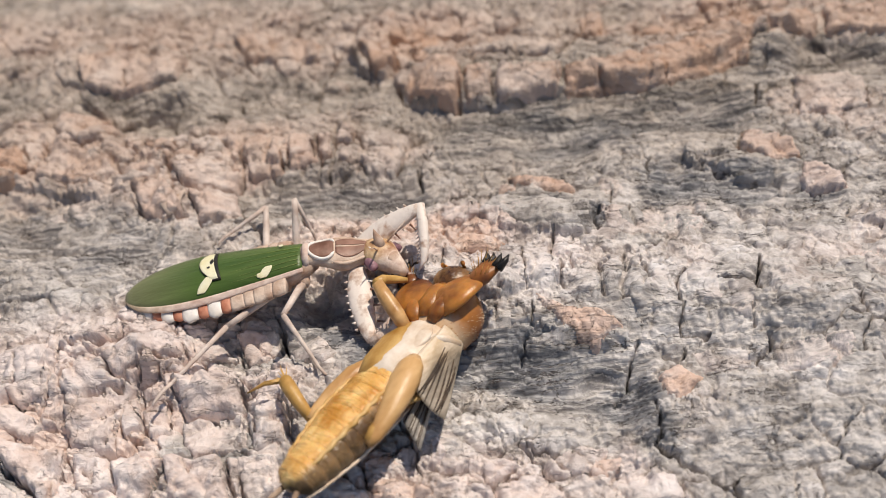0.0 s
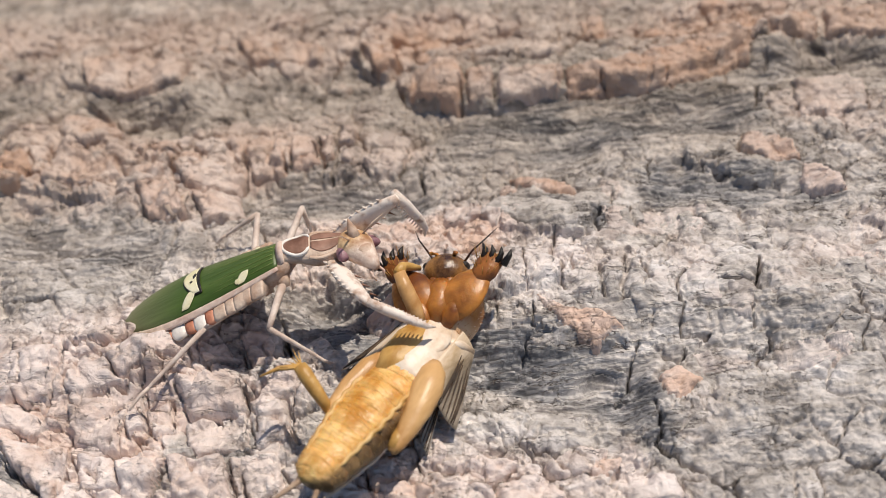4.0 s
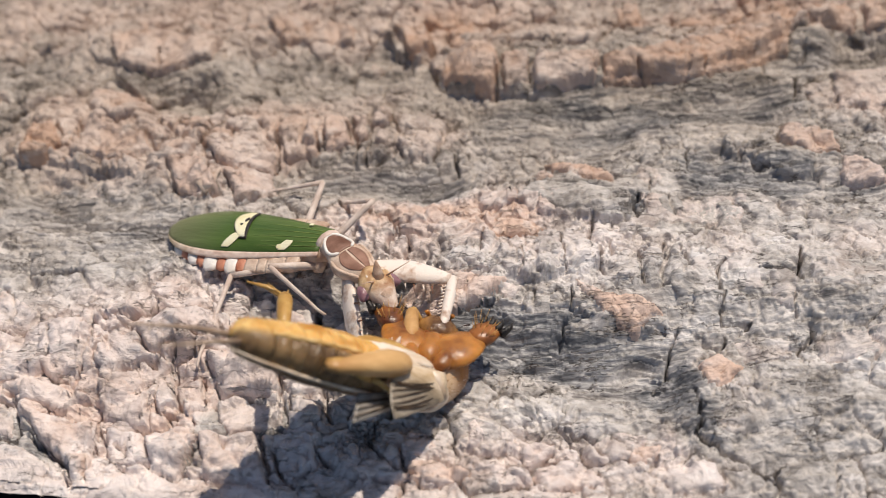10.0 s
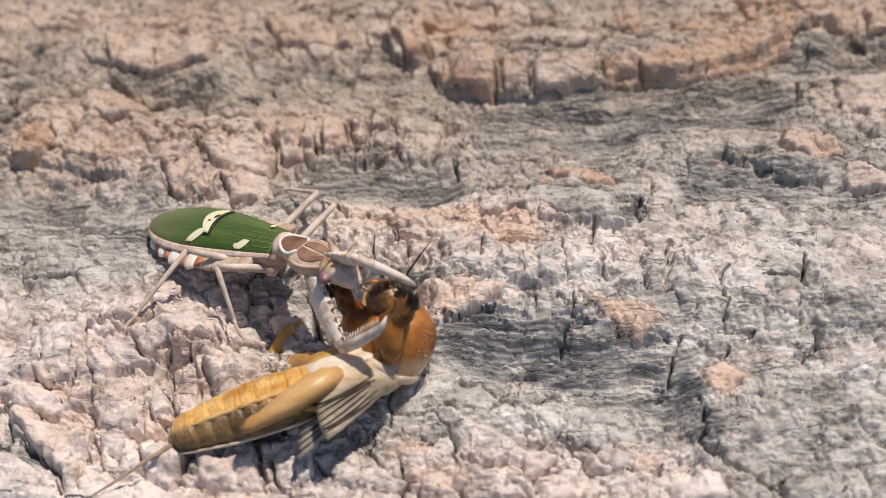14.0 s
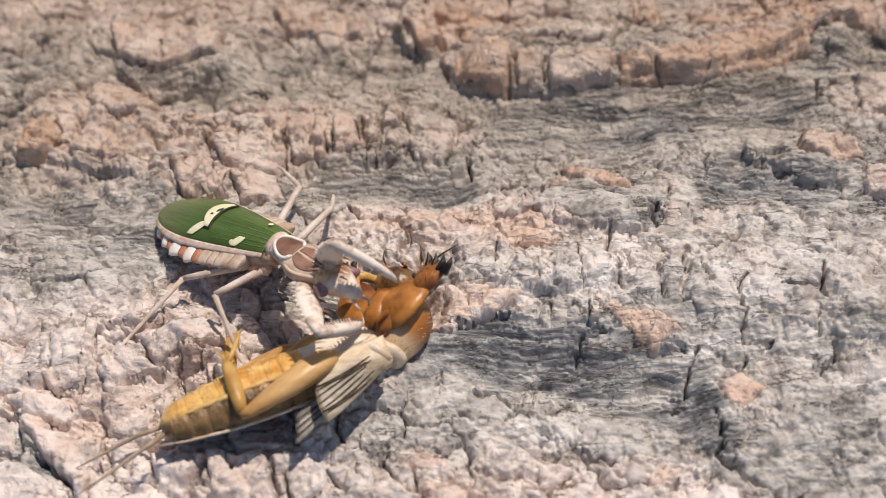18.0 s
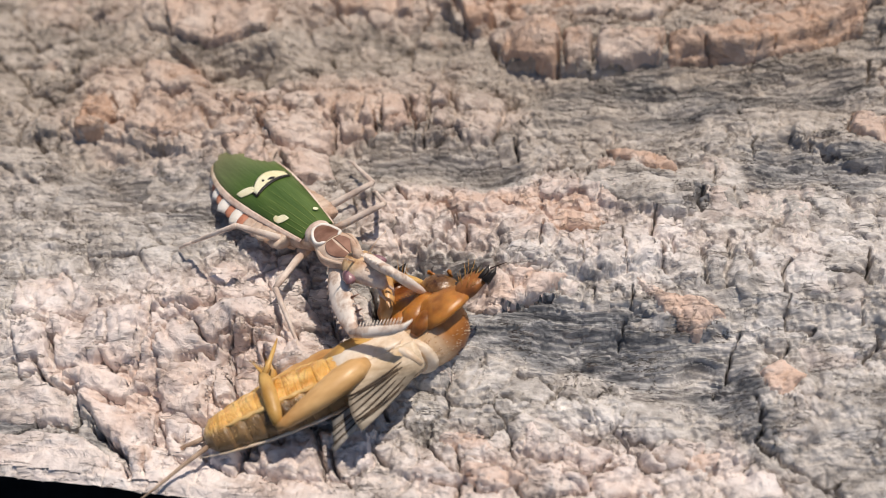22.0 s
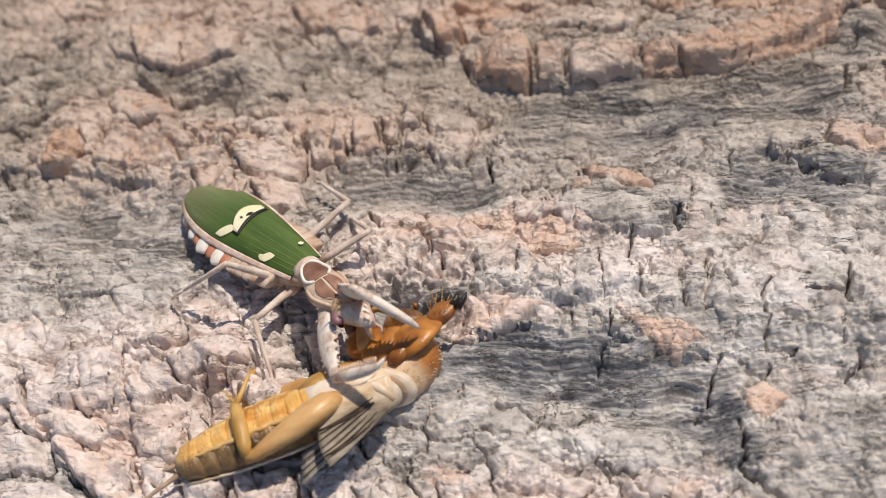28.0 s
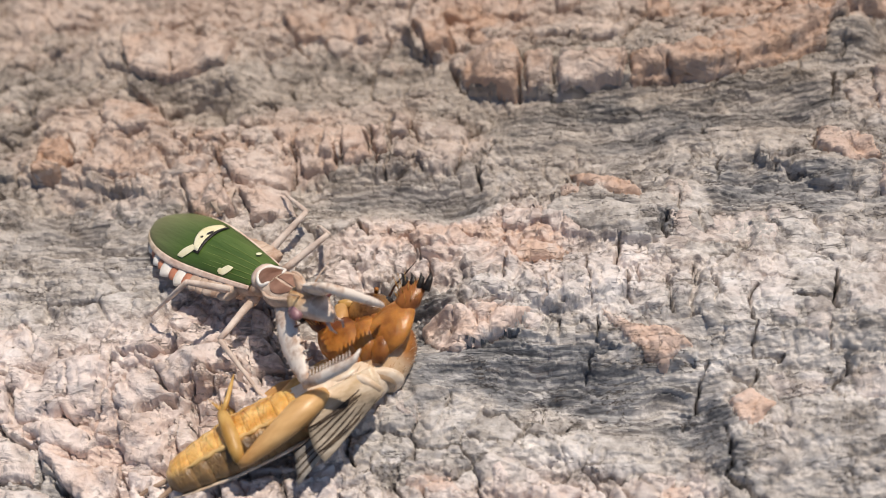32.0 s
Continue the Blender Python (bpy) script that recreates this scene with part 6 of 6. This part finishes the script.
cricket_at(1.5, (-9.1, -32.3, 6.8), (3.2, -12.7, 3.9), (4.5, -3.6, 7.7))
cricket_at(1.8, (-7.8, -32.5, 10.8), (0.6, -12.0, 3.9), (2.4, -4.6, 10.4))
cricket_at(2, (-6.7, -28.6, 6.9), (0.6, -6.8, 3.9), (1.6, 0.3, 10.8))
cricket_at(2.2, (-5.6, -28.7, 8.0), (-2.0, -6.1, 3.9), (1.3, 0.8, 10.3))
cricket_at(2.5, (-7.8, -30.9, 6.5), (4.0, -11.1, 3.9), (2.9, -1.3, 5.5))
cricket_at(3, (-7.6, -32.1, 8.0), (3.7, -12.3, 3.9), (4.6, -2.4, 5.2))
cricket_at(3.5, (-7.8, -31.7, 8.1), (4.0, -12.2, 3.9), (5.8, -2.4, 5.3))
cricket_at(5.5, (-7.6, -33.5, 10.7), (4.0, -14.6, 3.9), (3.5, -5.4, 7.8))
cricket_at(6, (-11.1, -30.7, 7.7), (3.7, -13.3, 3.9), (4.1, -4.0, 7.6))
cricket_at(6.5, (-14.4, -27.0, 3.9), (5.0, -14.3, 3.9), (4.8, -4.7, 6.6))
cricket_at(7, (-15.7, -28.5, 2.3), (4.9, -14.6, 3.9), (3.3, -4.7, 4.5))
cricket_at(7.5, (-15.5, -29.2, 8.1), (-0.8, -11.7, 3.9), (-0.4, -1.7, 5.0))
cricket_at(8, (-18.7, -23.3, 2.3), (1.0, -9.2, 3.9), (-2.3, 0.1, 5.4))
cricket_at(8.5, (-18.9, -24.9, 2.3), (1.7, -11.2, 3.9), (-1.0, -2.1, 7.1))
cricket_at(8.7, (-27.2, -18.3, 2.3), (-4.1, -18.7, 3.9), (1.6, -10.5, 3.8))
cricket_at(9, (-29.0, -15.0, 4.8), (-6.1, -18.6, 3.9), (1.8, -12.5, 3.5))
cricket_at(9.2, (-29.3, -16.9, 4.5), (-6.2, -18.3, 3.9), (1.9, -13.4, 7.1))
cricket_at(9.5, (-26.9, -18.7, 13.7), (-5.9, -20.0, 3.9), (1.5, -13.4, 4.2))
cricket_at(9.7, (-27.2, -19.3, 7.5), (-4.4, -20.9, 3.9), (0.4, -12.2, 2.4))
cricket_at(10, (-17.0, -26.9, 20.5), (-1.9, -21.2, 3.9), (-0.5, -11.9, 0.7))
cricket_at(10.2, (-22.8, -11.5, 4.7), (-2.5, -22.7, 3.9), (1.2, -13.5, 2.6))
cricket_at(10.5, (-26.2, -23.7, 7.2), (-4.2, -17.3, 3.9), (-0.8, -10.1, 10.0))
cricket_at(11, (-24.8, -26.5, 2.3), (-3.8, -19.6, 3.9), (0.0, -12.5, 9.8))
cricket_at(11.5, (-23.2, -25.7, 5.9), (-1.2, -18.4, 3.9), (-0.1, -9.8, 8.8))
cricket_at(12, (-24.8, -24.0, 2.3), (-2.4, -18.5, 3.9), (-0.5, -8.8, 2.5))
cricket_at(12.5, (-22.7, -25.7, 5.2), (-1.1, -17.4, 3.9), (-1.4, -7.4, 3.8))
cricket_at(13, (-16.7, -22.6, 2.3), (1.9, -16.9, 3.9), (4.1, -7.2, 4.5))
cricket_at(13.5, (-25.0, -24.7, 2.3), (-4.0, -17.7, 3.9), (-3.8, -7.7, 5.2))
cricket_at(14, (-25.9, -24.4, 2.3), (-4.8, -17.6, 3.9), (-3.6, -10.0, 10.4))
cricket_at(14.5, (-24.6, -26.1, 5.3), (-3.0, -17.8, 3.9), (-1.2, -8.5, 7.2))
cricket_at(16.5, (-23.6, -29.2, 2.3), (-4.1, -16.7, 3.9), (-3.2, -6.8, 5.3))
cricket_at(17, (-26.5, -25.6, 2.3), (-6.8, -16.7, 3.9), (-6.8, -9.2, 10.6))
cricket_at(17.5, (-27.1, -25.1, 4.8), (-5.9, -15.7, 3.9), (-5.1, -6.2, 6.7))
cricket_at(18, (-28.4, -24.0, 5.1), (-7.4, -14.1, 3.9), (-4.5, -4.6, 4.0))
cricket_at(19, (-28.2, -26.8, 2.3), (-8.3, -16.8, 3.9), (-5.1, -7.9, 0.8))
cricket_at(20, (-29.5, -25.9, 2.3), (-9.4, -14.7, 3.9), (-5.4, -6.1, 0.7))
cricket_at(21, (-29.2, -26.0, 2.3), (-8.2, -17.1, 3.9), (-4.3, -8.1, 2.0))
cricket_at(22, (-29.3, -26.3, 2.3), (-8.4, -16.6, 3.9), (-4.5, -7.5, 2.3))
cricket_at(23, (-28.2, -28.0, 5.4), (-7.6, -17.5, 3.9), (-3.5, -8.6, 2.0))
cricket_at(24, (-28.7, -26.1, 2.3), (-7.8, -16.9, 3.9), (-3.4, -8.0, 2.3))
cricket_at(25, (-29.1, -25.4, 2.3), (-7.7, -16.9, 3.9), (-3.6, -7.9, 2.3))
cricket_at(25.5, (-28.7, -25.5, 5.9), (-8.1, -14.9, 3.9), (-4.5, -6.1, 0.7))
cricket_at(27.5, (-29.4, -24.3, 2.3), (-8.2, -16.0, 3.9), (-4.7, -7.4, 0.4))
cricket_at(28, (-29.7, -24.3, 2.3), (-8.5, -16.4, 3.9), (-6.3, -7.2, 0.7))
cricket_at(29, (-30.0, -23.3, 4.9), (-8.3, -15.0, 3.9), (-4.1, -6.1, 2.3))
cricket_at(30, (-29.9, -22.4, 3.3), (-7.9, -15.2, 3.9), (-5.2, -5.9, 1.4))
cricket_at(31, (-27.8, -25.8, 5.9), (-7.5, -14.7, 3.9), (-5.2, -5.0, 3.4))
cricket_at(32, (-28.9, -24.8, 2.3), (-9.0, -14.6, 3.9), (-9.5, -4.6, 3.4))
feet_at(0, (-28.2, -19.4, 1.0), (-8.6, -15.4, 1.0), (-22.3, 4.3, 1.0), (-10.6, 3.8, 1.0))
feet_at(3, (-29.5, -18.4, 1.0), (-8.1, -14.1, 1.0), (-22.8, 4.5, 1.0), (-11.0, 3.9, 1.0))
feet_at(6, (-29.2, -18.0, 1.0), (-8.3, -13.7, 1.0), (-22.6, 4.9, 1.0), (-11.2, 4.4, 1.0))
feet_at(7, (-30.9, -16.6, 1.0), (-8.7, -14.5, 1.0), (-21.9, 4.0, 1.0), (-10.6, 3.6, 1.0))
feet_at(8, (-30.8, -16.6, 1.0), (-12.7, -12.0, 1.0), (-23.2, 4.8, 1.0), (-13.3, 4.0, 1.0))
feet_at(9, (-25.6, -10.3, 1.0), (-13.1, -11.5, 1.0), (-21.6, 8.4, 1.0), (-13.4, 6.0, 1.0))
feet_at(10, (-26.1, -16.2, 1.0), (-12.9, -10.0, 1.0), (-21.0, 9.0, 1.0), (-11.8, 6.7, 1.0))
feet_at(11, (-36.0, -12.2, 1.0), (-21.9, -14.1, 1.0), (-21.5, 10.5, 1.0), (-12.8, 6.8, 1.0))
feet_at(12, (-35.3, -10.4, 1.0), (-20.4, -15.8, 1.0), (-20.6, 9.9, 1.0), (-12.1, 6.7, 1.0))
feet_at(13, (-35.3, -12.3, 1.0), (-20.8, -16.1, 1.0), (-20.1, 9.4, 1.0), (-12.0, 8.0, 1.0))
feet_at(14, (-34.6, -11.1, 1.0), (-21.5, -11.9, 1.0), (-18.7, 9.9, 1.0), (-14.2, 7.9, 1.0))
feet_at(17, (-34.2, -12.5, 1.0), (-21.4, -15.5, 1.0), (-20.7, 12.7, 1.0), (-14.7, 9.6, 1.0))
feet_at(18, (-36.4, -13.4, 1.0), (-22.1, -14.5, 1.0), (-21.0, 13.6, 1.0), (-14.3, 8.9, 1.0))
feet_at(19, (-35.7, -13.9, 1.0), (-21.7, -15.5, 1.0), (-19.0, 12.4, 1.0), (-14.5, 5.8, 1.0))
feet_at(20, (-38.0, -0.5, 1.0), (-20.8, -15.8, 1.0), (-19.5, 11.3, 1.0), (-15.2, 7.5, 1.0))
feet_at(21, (-36.8, -1.5, 1.0), (-20.8, -15.8, 1.0), (-18.2, 11.2, 1.0), (-14.9, 6.4, 1.0))
feet_at(25, (-36.7, -1.3, 1.0), (-21.2, -15.3, 1.0), (-18.5, 11.1, 1.0), (-15.1, 6.7, 1.0))
feet_at(28, (-34.1, -3.4, 1.0), (-21.0, -15.5, 1.0), (-18.9, 12.4, 1.0), (-14.6, 6.7, 1.0))
feet_at(29, (-33.7, -4.6, 1.0), (-20.5, -15.4, 1.0), (-20.1, 12.3, 1.0), (-15.1, 6.9, 1.0))
feet_at(30, (-34.6, -4.0, 1.0), (-20.8, -15.9, 1.0), (-19.5, 11.7, 1.0), (-14.5, 6.4, 1.0))
feet_at(31, (-34.4, -4.2, 1.0), (-21.0, -16.0, 1.0), (-19.8, 12.2, 1.0), (-14.5, 7.3, 1.0))
feet_at(32, (-34.9, -4.5, 1.0), (-20.8, -15.7, 1.0), (-21.6, 12.1, 1.0), (-16.9, 6.8, 1.0))


def facing(at, ahead, up):
    """A pose at a place in millimetres, x ahead, z near up."""
    x = Vector(ahead).normalized()
    y = Vector(up).cross(x).normalized()
    z = x.cross(y)
    m = Matrix((x, y, z)).transposed().to_4x4()
    m.translation = Vector(at) * MM
    return m


def feet_when(t):
    ks = FOOT_KEYS
    if t <= ks[0][0]:
        return ks[0][1]
    for (a, fa), (b, fb) in zip(ks, ks[1:]):
        if a <= t <= b:
            k = (t - a) / (b - a)
            return [p.lerp(q, k) for p, q in zip(fa, fb)]
    return ks[-1][1]


def belly_way(t):
    """Where the cricket's belly points."""
    ways = ((0, (-0.45, 0.0, 0.9)), (1.5, (-0.4, -0.2, 0.9)), (2, (-0.1, -0.6, 0.8)), (3, (-0.25, -0.35, 0.9)), (5.5, (-0.2, -0.4, 0.9)), (6.5, (-0.35, 0.1, 0.9)), (8, (-0.3, 0.35, 0.85)),
            (9, (0.1, 0.6, 0.8)), (10, (0.2, 0.6, 0.8)), (12, (-0.2, 0.5, 0.85)), (13, (-0.3, 0.25, 0.9)), (14, (-0.25, 0.5, 0.85)), (32, (-0.25, 0.5, 0.85)))
    for (a, p), (b, q) in zip(ways, ways[1:]):
        if a <= t <= b:
            return Vector(p).lerp(Vector(q), (t - a) / (b - a))
    return Vector(ways[-1][1])


def motions():
    root, fore, hd = [], [], []
    arms = {arm_far: [[], []], arm_near: [[], []]}
    legs = {k: [[], []] for k in LEGS}
    for t, (tail, base, neck, mouth, e1, k1, e2, k2) in MANTIS_KEYS:
        up = Vector((0.0, 0.12, 1.0))
        m = facing(base, base - tail, up)
        inv = m.inverted()
        f = facing(base, neck - base, up)
        h = facing(neck, mouth - neck, Vector((0.1, 0.2, 1)))
        root.append((t, m)), fore.append((t, inv @ f)), hd.append((t, inv @ h))
        for a, e, k, s in ((arm_far, e1, k1, 1), (arm_near, e2, k2, -1)):
            sh = (f @ Vector((5.4 * MM, 1.6 * s * MM, -0.9 * MM))) / MM
            e = sh + (e - sh).normalized() * 9.0
            arms[a][0].append((t, inv @ facing(sh, e - sh, -(k - e).normalized() + Vector((0.02, 0, 0.01)))))
            arms[a][1].append((t, inv @ facing(e, k - e, (e - sh).normalized() + Vector((0.02, 0.01, 0)))))
        for (name, (_, hip, fem, tib)), foot in zip(LEGS.items(), feet_when(t)):
            hp = (m @ (Vector(hip) * MM)) / MM
            d = foot - hp
            reach = min(d.length, (fem + tib) * 0.995)
            d = d.normalized()
            a = max(-1, min(1, (fem * fem + reach * reach - tib * tib) / (2 * fem * reach)))
            up_way = Vector((0, 0, 1)) - d * d.z
            turn = m.to_3x3()
            if "far" in name:
                tries = [up_way * 0.35 + turn @ Vector((0.35, 1, 0))]
            elif "mid" in name:
                tries = [up_way * 0.5 + turn @ Vector((-0.6, -0.4, 0))]
            else:  # the hind leg bends back beside the wings, never over them
                tries = [up_way * 0.3 + turn @ Vector((-1 + 0.25 * n, -0.1 - 0.3 * n, 0)) for n in range(5)]
            for rise in tries:
                rise = (rise - d * rise.dot(d)).normalized()
                knee = hp + (d * a + rise * math.sqrt(1 - a * a)) * fem
                spot = inv @ (knee * MM) / MM
                if knee.z > 1.0 and (spot.y < -4.4 or spot.z < -2.0 or spot.x > 0):
                    break
            end = hp + d * reach
            legs[name][0].append((t, inv @ facing(hp, knee - hp, rise)))
            legs[name][1].append((t, inv @ facing(knee, end - knee, rise)))
    walk(mantis, root)
    walk(pronotum, fore)
    walk(head, hd)
    for a, (up_rows, low_rows) in arms.items():
        walk(a[0], up_rows)
        walk(a[1], low_rows)
    for k, (f_rows, t_rows) in legs.items():
        walk(LEGS[k][0][0], f_rows)
        walk(LEGS[k][0][1], t_rows)
    body, front_rows = [], []
    for t, (tail, waist, nose) in CRICKET_KEYS:
        b = belly_way(t)
        m = facing(waist, waist - tail, b)
        f = facing(waist, nose - waist, b)
        body.append((t, m)), front_rows.append((t, m.inverted() @ f))
    kick = ((0, 0), (1, 0), (3, 8), (7, 0), (9, 0), (10.5, 0), (11.5, -22), (12, -38), (12.5, -40), (13, -36), (14, -34), (15, -10), (16.5, 0), (32, 0))
    walk(kicker, [(t, pose(-7.0 * MM, 2.2 * MM, 1.4 * MM, rz=a)) for t, a in kick])
    folded, crossed = Vector((1.0, 0.15, -0.10)), Vector((0.06, 0.74, 0.56))
    ways = ((0, 0.0), (13.5, 0.0), (14.5, 0.15), (15.0, 0.4), (15.6, 0.75), (16.2, 1.0), (32, 1.0))
    walk(near_shin, [(t, facing((-15.9, -4.4, 0.5), folded.lerp(crossed, k), (0.2, -0.3, 1))) for t, k in ways])
    walk(cricket, body)
    walk(collar, front_rows)


motions()
